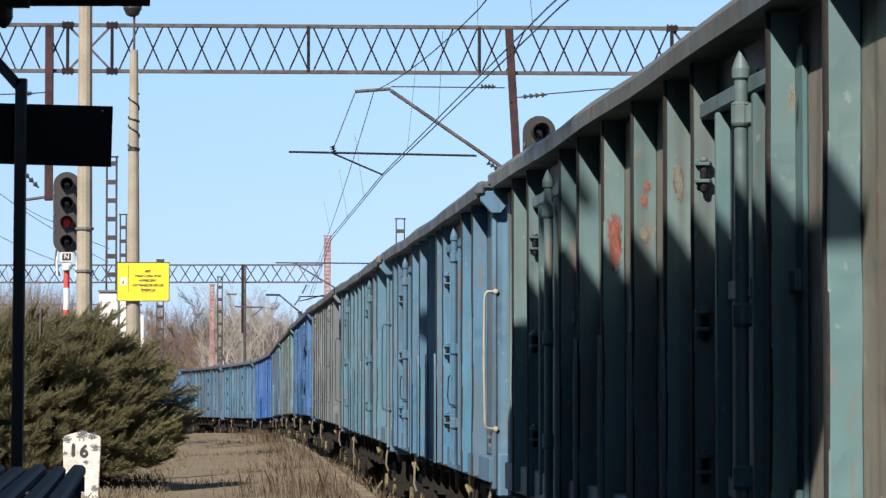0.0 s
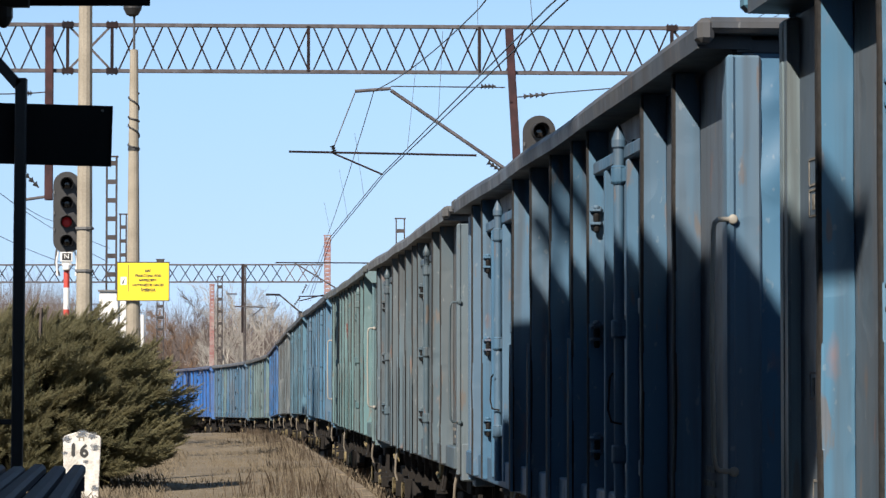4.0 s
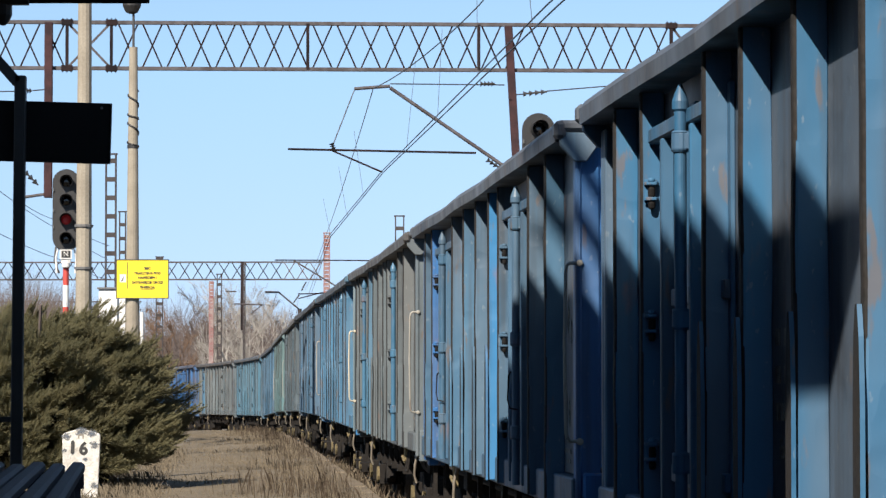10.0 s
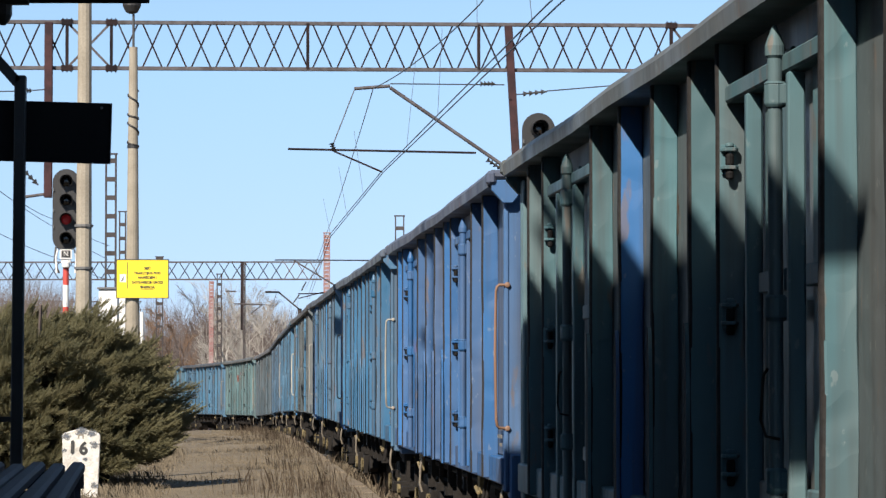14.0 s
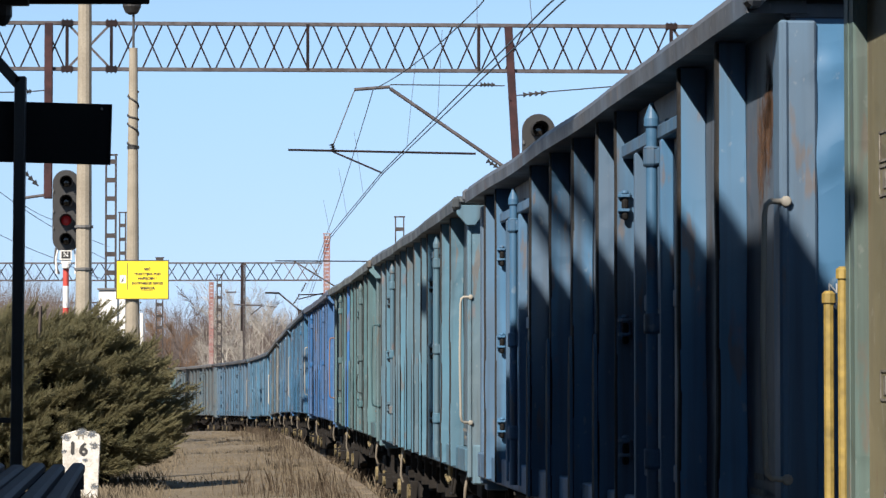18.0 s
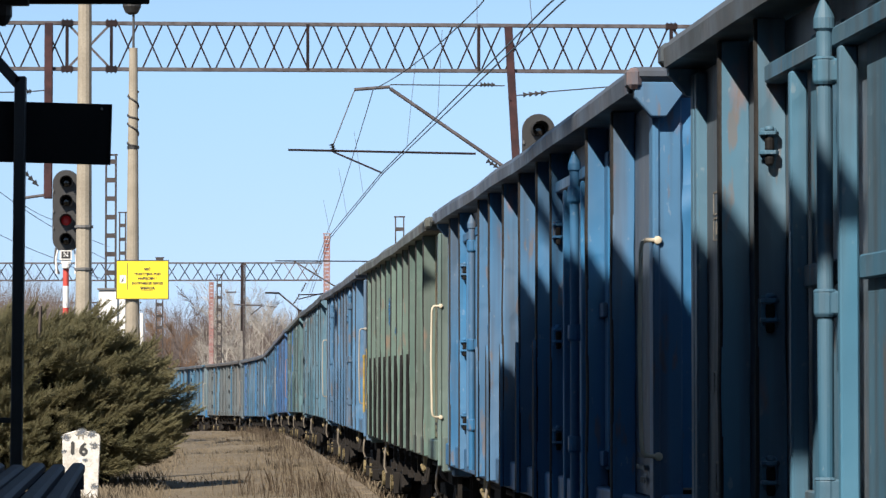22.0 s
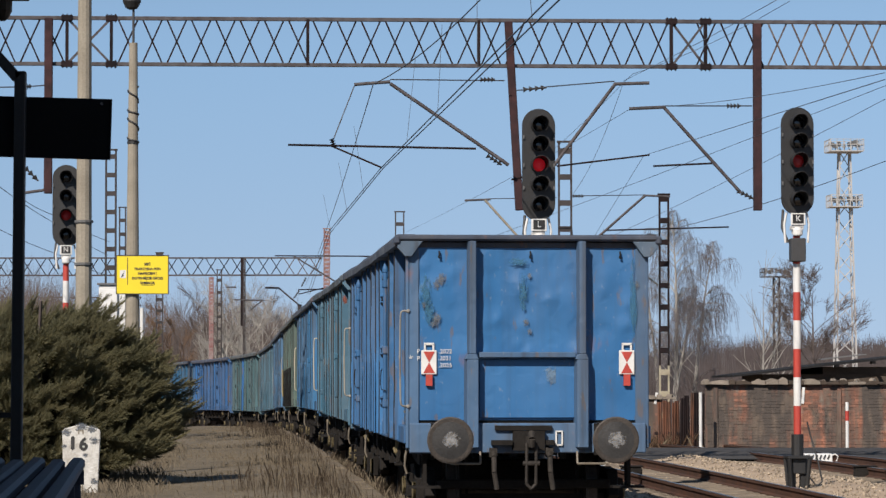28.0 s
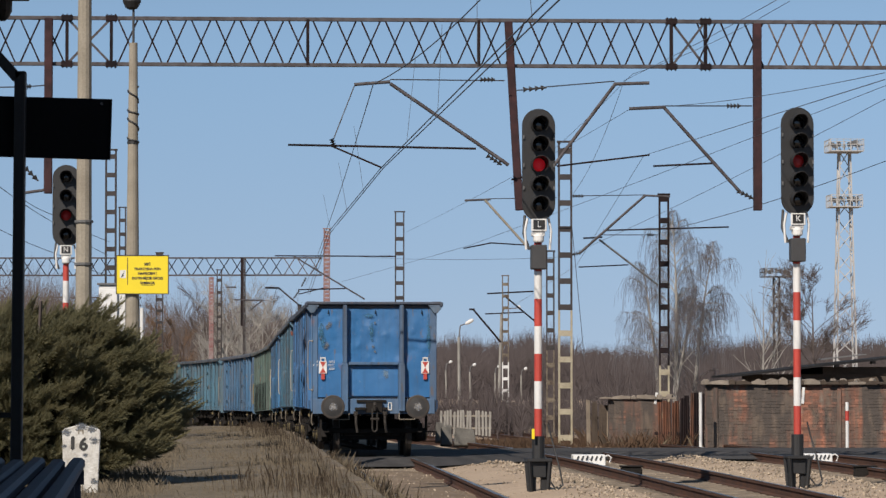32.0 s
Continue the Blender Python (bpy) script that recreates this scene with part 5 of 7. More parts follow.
cantilever("rusty cantilever arm beyond the second signal",
           [("bracket_tube", (1.158, 87.00, 6.513), (2.363, 87.00, 5.168), 0.035, CONCRETE), ("head_tube", (0.595, 87.00, 6.498), (1.314, 87.00, 6.529), 0.03, CHORDSTEEL),
            ("steady_arm", (0.563, 87.00, 5.168), (1.346, 87.00, 5.324), 0.018, TRUSS), ("registration_tube", (1.283, 87.00, 5.324), (2.285, 87.00, 5.262), 0.018, TRUSS)],
           [((1.314, 87.00, 6.545), (3.145, 87.00, 6.576))], [])
cantilever("rusty cantilever arm on the tall lattice mast",
           [("bracket_tube", (3.799, 88.00, 5.048), (5.666, 88.00, 6.694), 0.035, CHORDSTEEL), ("head_tube", (5.635, 88.00, 6.694), (6.363, 88.00, 6.663), 0.03, CHORDSTEEL),
            ("registration_tube", (4.495, 88.00, 5.713), (8.009, 88.00, 5.808), 0.022, TRUSS)],
           [((3.609, 88.00, 6.679), (5.666, 88.00, 6.710))], [((3.640, 88.00, 6.679), (3.957, 88.00, 6.679)), ((3.577, 88.00, 5.017), (3.894, 88.00, 5.096))])
cantilever("grey cantilever arm on the far mast",
           [("bracket_tube", (4.468, 90.00, 5.543), (6.167, 90.00, 4.232), 0.03, GALV), ("registration_tube", (3.885, 90.00, 4.750), (5.309, 90.00, 4.815), 0.018, TRUSS),
            ("head_tube", (4.014, 90.00, 5.576), (4.565, 90.00, 5.608), 0.025, TRUSS)],
           [((4.565, 90.00, 5.673), (6.167, 90.00, 5.673))], [((5.860, 90.00, 5.673), (6.054, 90.00, 5.673))])
cantilever("thin cantilever arm far down the line",
           [("bracket_tube", (1.603, 165.00, 4.970), (3.027, 165.00, 3.279), 0.05, TRUSS), ("head_tube", (1.365, 165.00, 5.000), (1.662, 165.00, 5.000), 0.05, TRUSS)],
           [], [])
cantilever("thin cantilever arm by the far mast",
           [("bracket_tube", (3.146, 165.00, 5.771), (4.926, 165.00, 4.288), 0.045, TRUSS), ("registration_tube", (2.315, 165.00, 5.831), (4.748, 165.00, 5.950), 0.04, TRUSS),
            ("head_tube", (2.196, 165.00, 4.762), (4.214, 165.00, 4.851), 0.035, TRUSS)], [], [])
cantilever("thin cantilever arm far over the curve",
           [("registration_tube", (-7.021, 131.00, 6.575), (-1.979, 131.00, 6.551), 0.026, TRUSS), ("bracket_tube", (-6.220, 131.00, 6.551), (-3.275, 131.00, 4.760), 0.032, CHORDSTEEL),
            ("steady_arm", (-6.057, 131.00, 5.159), (-4.054, 131.00, 5.206), 0.026, TRUSS), ("steady_arm", (-6.033, 131.00, 4.971), (-4.996, 131.00, 5.230), 0.022, TRUSS)], [], [((-2.545, 131.00, 6.551), (-2.168, 131.00, 6.551))])
cantilever("thin cantilever arm beyond the far portal",
           [("head_tube", (-8.614, 152.00, 5.797), (-7.930, 152.00, 5.783), 0.05, CHORDSTEEL), ("bracket_tube", (-7.958, 152.00, 5.783), (-6.944, 152.00, 4.935), 0.04, CHORDSTEEL), ("post", (-6.944, 152.00, 4.985), (-6.944, 152.00, -1.6), 0.10, MASTGREY)],
           [((-8.067, 152.00, 5.728), (-8.257, 152.00, 5.127))], [((-6.121, 140.00, 5.921), (-6.322, 140.00, 5.517)), ((-6.422, 140.00, 5.341), (-6.674, 140.00, 4.988))])
cantilever("thin cantilever arms on the far portal's post",
           [("head_tube", (-9.850, 148.00, 5.132), (-8.519, 148.00, 5.092), 0.035, CHORDSTEEL), ("bracket_tube", (-8.519, 148.00, 5.092), (-9.050, 148.00, 4.666), 0.03, CHORDSTEEL), ("registration_tube", (-10.224, 148.00, 5.718), (-9.745, 148.00, 5.718), 0.035, CHORDSTEEL)],
           [((-8.519, 148.00, 5.092), (-7.933, 148.00, 5.025))], [])
for x, label, top, y, w, lower, upper, ch in (
        (-1.83, "grey lattice mast rising behind the train", 8.44, 132, 0.40, "MASTGREY", "MASTGREY", 0),
        (3.42, "tall lattice mast with a cream lower half", 8.18, 88, 0.40, "MASTCREAM", "MASTGREY", 3.98),
        (6.33, "lattice mast, rusty above and cream below, by the fence", 6.81, 90, 0.30, "MASTCREAM", "TRUSS", 2.4),
        (3.27, "far lattice mast, rust-mottled, with a whitewashed foot", 6.75, 165, 0.36, "WHITE", "MOTTLED", 3.69),
        (3.82, "dark lattice mast beside the tall one, patched with cream", 6.02, 112, 0.30, "MOTTLED", "MASTGREY", 3.40),
        (-11.12, "grey lattice mast behind the concrete poles", 9.15, 105, 0.38, "MASTGREY", "MASTGREY", 0),
        (-14.30, "thinner lattice mast behind the lamp pole", 9.04, 140, 0.32, "MASTGREY", "MASTGREY", 0),
        (-5.56, "faded red and white lattice mast far down the line", 8.54, 150, 0.31, "FADEDRED", "FADEDRED", 0),
        (-12.25, "far red and white lattice mast before the trees", 6.66, 166, 0.24, "FADEDRED", "FADEDRED", 0),
        (-11.40, "far thin grey lattice mast beside the red one", 6.89, 160, 0.27, "MASTGREY", "MASTGREY", 0),
        (-15.35, "far grey lattice mast among bare trees", 8.15, 170, 0.40, "MASTGREY", "MASTGREY", 0),
        (-9.50, "dark steel mast carrying the far portal", 7.08, 150, 0.12, "MASTGREY", "MASTGREY", 0)):
    g = fall(y) - 0.2
    mats = {"MASTGREY": MASTGREY, "MASTCREAM": MASTCREAM, "TRUSS": TRUSS, "WHITE": WHITE, "MOTTLED": MOTTLED, "FADEDRED": FADEDRED}
    lattice_mast(label, (x, y, g), top - g, w, (mats[lower], mats[upper]), step=0.19 if lower == "FADEDRED" else 0.73 if y == 88 else 0.62, change=ch)
portal("catenary_portal", "far lattice portal over the curving track", (-23.309, 150.00, 6.326), (-5.80, 150.40, 6.355), 0.83, 0.62,
       [(13.7, 3.92, 7.2, 0.15, TRUSS, 0), (3.0, -1.0, 7.2, 0.15, TRUSS, 0)], (), bar=0.075, rod=0.042, pale_from=15.6)
portal("catenary_portal", "most distant lattice portal above the bare trees", (-43.511, 280.00, 7.597), (-26.892, 280.00, 7.597), 0.72, 0.55, [(1.0, -2.6, 7.6, 0.16, MASTGREY, 0), (15.8, -2.6, 7.6, 0.16, MASTGREY, 0)], (), bar=0.1, rod=0.05)

# wires over the train's track: two contact wires, the messenger and its droppers
for off in (0.0, 0.12):
    a = aside(6, 0.75 + off, 5.65)
    b, c, e, f = (1.072, 32.40, 5.606), (-1.211, 61.20, 5.737), (-3.192, 87.00, 5.606), (-6.502, 150.00, 5.409)
    wire("contact_wire", "thin copper contact wire over the train's track", [a, *((p[0] + off * k, p[1], p[2]) for p, k in ((b, 1), (c, 0.4), (e, 0.6), (f, 1)))], 0.010, 0.0)
wire("messenger_wire", "thin messenger wire carrying the contact wires", [aside(6, 0.6, 7.3), (0.480, 41.70, 6.704), (-1.365, 61.20, 7.377), (-4.863, 130.00, 7.543), (-8.338, 190.00, 6.957)], 0.010, 0.12)
first = None
for d, z0, z1 in ((34, 5.58, 6.62), (40, 5.58, 6.72), (46, 5.56, 6.85), (52, 5.54, 6.98), (66, 5.57, 6.93), (74, 5.6, 6.75), (84, 5.66, 6.66)):
    a, b = aside(d, 0.45 - 0.0134 * (d - 6) if d < 57.6 else -0.2, z0), aside(d, -0.02 if d < 57 else -0.4, z1)
    thing("dropper_wire", "hair-thin dropper between two overhead wires", "wire", shape=Shape().tube(a, b, 0.005, 4), mat=WIRE, group="overhead wires")
wire("messenger_wire", "thin messenger wire over the second track", [aside(6, 4.6, 7.0), (3.552, 61.52, 7.473), (3.577, 88.00, 6.679)], 0.005, 0.3)
wire("contact_wire", "thin contact wire over the second track", [(4.230, 30.00, 4.567), (3.939, 61.52, 6.001), (3.735, 88.00, 4.732), (2.849, 165.00, 4.644)], 0.005, 0.0)
wire("messenger_wire", "thin messenger wire over the third track", [(5.640, 40.00, 5.582), (3.743, 61.94, 6.978), (-1.519, 132.00, 7.632)], 0.005, 0.1)
wire("contact_wire", "thin contact wire over the third track", [(7.414, 45.00, 6.284), (4.145, 61.94, 5.618), (0.720, 87.00, 5.246), (-4.368, 132.00, 5.495)], 0.005, 0.0)
wire("messenger_wire", "thin wire sloping from the portal to the far mast", [(8.689, 61.62, 7.117), (3.885, 100.00, 5.404), (-3.393, 131.00, 6.528)], 0.006, 0.1)
wire("feeder_wire", "thin feeder wire crossing the sky", [(10.576, 75.00, 6.791), (6.653, 90.00, 5.867)], 0.009, 0.1)
wire("feeder_wire", "thin feeder wire above the portal", [(5.540, 50.00, 7.684), (3.724, 61.62, 7.615), (1.893, 87.00, 6.967)], 0.005, 0.1)
wire("feeder_wire", "thin wire sloping behind the dark sign", [(-9.188, 62.00, 5.733), (-11.153, 90.00, 6.013), (-11.218, 105.00, 5.642)], 0.009, 0.05)
wire("feeder_wire", "thin wire low behind the signal", [(-12.444, 85.00, 5.824), (-12.302, 100.00, 5.494), (-11.218, 105.00, 4.962)], 0.010, 0.05)
wire("feeder_wire", "thin wire passing the concrete pole", [(-12.124, 90.00, 6.741), (-12.446, 100.00, 6.753), (-11.180, 105.00, 6.095)], 0.010, 0.05)
wire("guy_wire", "thin guy wire from the tall lattice mast", [(3.609, 88.00, 5.840), (3.957, 88.00, 2.041)], 0.009, 0.0)


# ---- signals ----
def signal(label, foot, height, lamps, lit, width, letter, boxed=True, red=REDDIM, gap=0.318):
    """A colour-light signal on a banded mast: foot, service box, letter plate, head with hooded lamps."""
    g = thing("signal_mast", label, "railway signal", at=Matrix.Translation(foot) @ pose(0, 0, 0, 0, 0, 6))
    head = 0.26 * 2 + gap * (lamps - 1)
    z_head = height - head
    part("base_plate", Shape().box(-0.20, 0.20, -0.19, 0.19, -0.05, 0.0), BLACK, g, "black steel base plate", bevel=0.006)
    for x in (-1, 1):
        part("anchor_block", Shape().box(x * 0.1 - 0.06, x * 0.1 + 0.06, -0.06, 0.06, -0.55, -0.302), BLACK, g)
        for y_ in (-0.16, 0.16):
            part("stand_leg", Shape().beam((x * 0.17, y_, -0.052), (x * 0.13, y_ * 0.8, -0.56), 0.06, 0.05), BLACK, g, bevel=0.006)
    part("cable_box", Shape().box(-0.11, 0.11, -0.11, 0.11, -0.30, -0.052), BLACK, g, bevel=0.006)
    s = Shape().tube((0, 0, 0), (0, 0, 0.35), 0.10, 14)
    part("socket", s, BLACK, g)
    top = z_head - (0.80 if boxed else 0.25)
    n = 6 if boxed else 8
    for i in range(n):
        white = (i % 2 == 1) if boxed else (i % 2 == 0)
        z = 0.35 + (top - 0.35) * i / n
        part("band", Shape().tube((0, 0, z), (0, 0, 0.35 + (top - 0.35) * (i + 1) / n), 0.062, 14), WHITE if white else RED, g, "white painted band" if white else "red painted band")
    if boxed:
        part("band", Shape().tube((0, 0, top), (0, 0, z_head - 0.2), 0.062, 14), RED, g, "red painted band")
    if boxed:
        part("service_box", Shape().box(-0.122, 0.122, -0.17, 0.05, z_head - 0.77, z_head - 0.38), GREYBOX, g, "grey steel box", bevel=0.015)
    s = Shape().box(-0.10, 0.10, -0.10, -0.06, z_head - 0.20, z_head + 0.0).box(-0.07, 0.07, -0.07, 0.07, z_head - 0.30, z_head + 0.02)
    for x in (-0.21, 0.21):
        s.path([(x * 0.8, 0, z_head + 0.05), (x, 0, z_head - 0.15), (x * 0.9, 0, z_head - 0.45)], 0.02, 6)
    part("bracket", s, WHITE, g, "white steel bracket")
    s = Shape().box(-0.125, 0.125, -0.128, -0.112, z_head - 0.165, z_head + 0.035)
    s.lathe([(0.07, 0), (0.085, 0.02), (0.085, 0.10), (0.06, 0.14)], (0, -0.07, z_head - 0.34), (0, 0, 1), 12)
    s.box(-0.10, 0.10, -0.09, 0.09, z_head - 0.24, z_head - 0.17)
    part("plate_frame", s, WHITE, g, "white plate frame and clamp", bevel=0.008)
    plate = part("letter_plate", Shape().box(-0.092, 0.092, -0.138, -0.1285, z_head - 0.13, z_head + 0.015), BLACK, g, "small black letter plate")
    text_part(letter, 0.14, WHITE, plate, pose(0, -0.141, z_head - 0.058, 90, 0, 0))
    # head: a flat board with rounded ends and a case behind
    out = []
    r = width / 2
    for i in range(13):
        an = math.pi * i / 12
        out.append((r * math.cos(an), height - r + r * math.sin(an)))
    for i in range(13):
        an = math.pi + math.pi * i / 12
        out.append((r * math.cos(an), z_head + r + r * math.sin(an)))
    s = Shape().prism(out, -0.10, -0.06, "y")
    inner = [(u * 0.8, z_head + head / 2 + (w - z_head - head / 2) * 0.94) for u, w in out]
    s.prism(inner, -0.062, 0.18, "y")
    board = part("head", s, BLACK, g, "black rounded signal head", bevel=0.008)
    for i in range(lamps):
        zc = height - 0.26 - gap * i
        s = Shape()
        n, vs, fs = 14, [], []
        for j in range(n + 1):
            an = math.radians(-50 + 280 * j / n)
            for rr, yy in ((0.135, -0.10), (0.135, -0.40 - 0.09 * math.sin(an)), (0.125, -0.40 - 0.09 * math.sin(an)), (0.125, -0.10)):
                vs.append((rr * math.cos(an), yy + 0.06, zc + rr * math.sin(an)))
        for j in range(n):
            for k in range(4):
                fs.append((4 * j + k, 4 * j + (k + 1) % 4, 4 * j + 4 + (k + 1) % 4, 4 * j + 4 + k))
        part("hood", s.add(vs, fs), BLACK, board, "black lamp hood")
        s = Shape().lathe([(0.105, 0), (0.10, 0.015), (0.07, 0.03), (0.02, 0.036)], (0, -0.10, zc), (0, -1, 0), 18)
        part("lens", s, red if i == lit else LENS, board, "red lens" if i == lit else "dark unlit lens", smooth=True)
    for x in (-r + 0.02, r - 0.02):
        for zz in (0.3, 0.5, 0.75):
            part("clip", Shape().box(x - 0.012, x + 0.012, -0.13, -0.10, z_head + head * zz - 0.04, z_head + head * zz + 0.02), GALV, board)
    part("cable", Shape().path([(-r * 0.75, 0.1, z_head + 0.1), (-r * 0.85, 0.05, z_head - 0.2), (-0.14, 0, z_head - 0.45)], 0.022, 6), BLACK, g, "black cable")
    part("cable", Shape().path([(0.14, -0.1, 0.55), (0.2, -0.12, 0.3), (0.30, -0.20, -0.1), (0.36, -0.24, -0.42), (0.26, -0.25, -0.50), (0.16, -0.22, -0.36)], 0.014, 6), BLACK, g, "black cable")
    return g


f = (1.511, 50.00, 0.391)
signal("five-lamp colour-light signal on a red and white mast, showing red", f, 5.56, 5, 2, 0.53, "L", True, REDLIGHT)
f = (5.855, 52.00, 0.382)
signal("five-lamp colour-light signal on a red and white mast beside the tracks", f, 5.76, 5, 2, 0.55, "K")
f = (-7.809, 65.00, 6.041)
signal("four-lamp colour-light signal on a red and white mast behind the bush", (f[0], f[1], 0.15), f[2] - 0.15, 4, 2, 0.56, "N", False, gap=0.395)

# ---- poles, yellow warning sign, platform lamps ----
def lamp_post(label, foot, height):
    """Tapered concrete post with a forked steel top and two lamp heads."""
    g = thing("street_lamp", label, "street lamp", at=Matrix.Translation(foot), group="platform lamps")
    part("post", Shape().tube((0, 0, -0.3), (0, 0, height), 0.125, 12, 0.085), CONCRETE, g, smooth=False)
    for x in (-1, 1):
        arm = part("arm", Shape().path([(0, 0, height - 0.05), (x * 0.14, 0, height + 0.14), (x * 0.32, 0, height + 0.24)], 0.03, 8), GALV, g, "bent steel arm")
        s = Shape().lathe([(0.03, 0), (0.09, 0.08), (0.13, 0.22), (0.13, 0.38), (0.06, 0.5)], (x * 0.28, 0, height + 0.20), (x, 0, 0.30), 12)
        part("lamp_head", s, GALV, arm, "grey oval lamp head")
    for z in (2.96, 3.55):
        part("clamp", Shape().lathe([(0.12, -0.02), (0.132, -0.015), (0.132, 0.015), (0.12, 0.02)], (0, 0, z), (0, 0, 1), 12), GALV, g)
    return g


at = aside(44.1, -5.15, 0.3)
lamp_post("pale concrete lamp post rising out of the bush", at, 8.75)
at = aside(22.82, -5.27, 0.3)
lamp_post("pale concrete lamp post with two lamp heads", at, 8.75)

f = (-5.540, 56.00, 7.637)
pole = thing("lantern_pole", "pale concrete pole with a dark lantern and wound cable", "lamp post", at=Matrix.Translation((f[0], f[1], 0.3)))
h = f[2] - 0.3
part("post", Shape().tube((0, 0, -0.3), (0, 0, h), 0.155, 14, 0.075), CONCRETE, pole)
part("rod", Shape().tube((0, 0, h - 0.1), (0, 0, h + 0.62), 0.022, 8), GREYBOX, pole)
part("lantern", Shape().lathe([(0.05, 0), (0.11, 0.03), (0.165, 0.14), (0.165, 0.25), (0.12, 0.34), (0.02, 0.38)], (-0.03, 0, h + 0.60), (0, 0, 1), 16), BLACK, pole, "dark bell-shaped lantern")
wound = []
for i in range(64):
    an, f = i * 0.40, i / 63
    r = 0.155 - 0.080 * (h - 0.78 - 1.0 * f) / h + 0.004
    wound.append((r * math.cos(an), r * math.sin(an), h - 0.78 - 1.0 * f + 0.05 * math.sin(an * 0.5)))
part("wound_cable", Shape().path(wound, 0.019, 5), BLACK, pole, "black cable wound round the pole")
part("clamp", Shape().lathe([(0.09, -0.03), (0.105, -0.03), (0.105, 0.03), (0.09, 0.03)], (0, 0, h - 1.78), (0, 0, 1), 12), BLACK, pole)
part("conduit", Shape().tube((0.17, 0, -0.3), (0.17, 0, 2.6), 0.035, 8), WHITE, pole, "white plastic conduit")

a, b = (-5.806, 55.85, 3.151), (-4.892, 55.85, 3.824)
w, hh = b[0] - a[0], b[2] - a[2]
sign = thing("warning_sign", "yellow warning sign with dark lettering on the concrete pole", "sign", at=Matrix.Translation(((a[0] + b[0]) / 2, a[1], (a[2] + b[2]) / 2)))
part("plate", Shape().box(-w / 2, w / 2, -0.01, 0.01, -hh / 2, hh / 2), YELLOW, sign, bevel=0.004)
part("frame", Shape().box(w / 2, w / 2 + 0.012, -0.02, 0.02, -hh / 2 - 0.012, hh / 2 + 0.012).box(-w / 2 - 0.012, w / 2 + 0.012, -0.02, 0.02, hh / 2, hh / 2 + 0.012)
     .box(-w / 2 - 0.012, w / 2 + 0.012, -0.02, 0.02, -hh / 2 - 0.012, -hh / 2).box(-w / 2 - 0.012, -w / 2, -0.02, 0.02, -hh / 2, hh / 2), GREYBOX, sign)
for words, z in (("SIEĆ", 0.185), ("TRAKCYJNA POD", 0.10), ("NAPIĘCIEM !", 0.02), ("DOTKNIĘCIE GROZI", -0.065), ("ŚMIERCIĄ", -0.15)):
    text_part(words, 0.060, INK, sign, pose(0.09, -0.012, z, 90, 0, 0), bold=0.003)
part("underline", Shape().box(-0.02, 0.20, -0.014, -0.0105, -0.19, -0.183), INK, sign)
part("symbol_panel", Shape().box(-0.40, -0.29, -0.014, -0.0105, -0.06, 0.08), WHITE, sign, "white symbol panel")
part("symbol", Shape().prism([(-0.38, -0.05), (-0.36, 0.0), (-0.31, 0.07), (-0.34, 0.0), (-0.33, -0.02)], -0.018, -0.0145, "y"), INK, sign)
s = Shape().box(-0.268, -0.256, -0.014, -0.0105, -0.18, 0.30)
part("divider", s, INK, sign)
part("strap", Shape().box(-0.20, 0.20, 0.0105, 0.03, 0.05, 0.09), GALV, sign)

# white cabinets and rust-coloured gear behind the bush
for a, b, dd, label in ((-7.66, -7.23, 70, "white metal trackside cabinet behind the bush"), (-7.45, -7.25, 72, "narrow white trackside cabinet")):
    p, q = (a, dd, 3.69), (b, dd, 3.69)
    c = thing("trackside_cabinet", label, "cabinet", at=Matrix.Translation(((p[0] + q[0]) / 2, dd, 0.1)))
    hw = (q[0] - p[0]) / 2
    part("body", Shape().box(-hw, hw, -0.15, 0.15, 0, p[2] - 0.1), WHITE, c, bevel=0.02)
    part("roof", Shape().box(-hw - 0.03, hw + 0.03, -0.2, 0.2, p[2] - 0.1, p[2] - 0.06), GALV, c)
    part("door", Shape().box(-hw + 0.02, hw - 0.02, -0.17, -0.151, 0.2, p[2] - 0.2), WHITE, c, bevel=0.006)

# kilometre stone
f = (-4.185, 36.30, 0.399)
m = Matrix.Translation((f[0], f[1], 0.41)) @ pose(0, 0, 0, 0, 0.8, 6)
stone = thing("kilometre_stone", "white-painted concrete kilometre stone numbered 16 on the platform", "marker stone", at=m)
s = Shape().prism([(-0.195, -0.15), (-0.206, 0.40), (-0.215, 0.668), (-0.195, 0.70), (-0.05, 0.742), (0.02, 0.748), (0.205, 0.70), (0.222, 0.668), (0.215, 0.4), (0.20, -0.15)], -0.10, 0.10, "y")
part("block", s, material("flaking_whitewash", (0.86, 0.85, 0.81), 0.9, 0, 0.3, 11.0, 0.6, tint=(0.56, 0.53, 0.47), fine=45), stone, bevel=0.009)
text_part("1", 0.20, INK, stone, pose(-0.095, -0.102, 0.53, 90, 0, 0), "digit", bold=0.011)
text_part("6", 0.20, INK, stone, pose(0.03, -0.102, 0.52, 90, 0, 3), "digit", bold=0.009)
part("faded_mark", Shape().box(-0.035, -0.02, -0.1022, -0.1002, 0.64, 0.69).box(-0.035, 0.03, -0.1022, -0.1002, 0.675, 0.688).box(0.015, 0.03, -0.1022, -0.1002, 0.64, 0.69), CONCRETE, stone, "worn remains of a small mark")
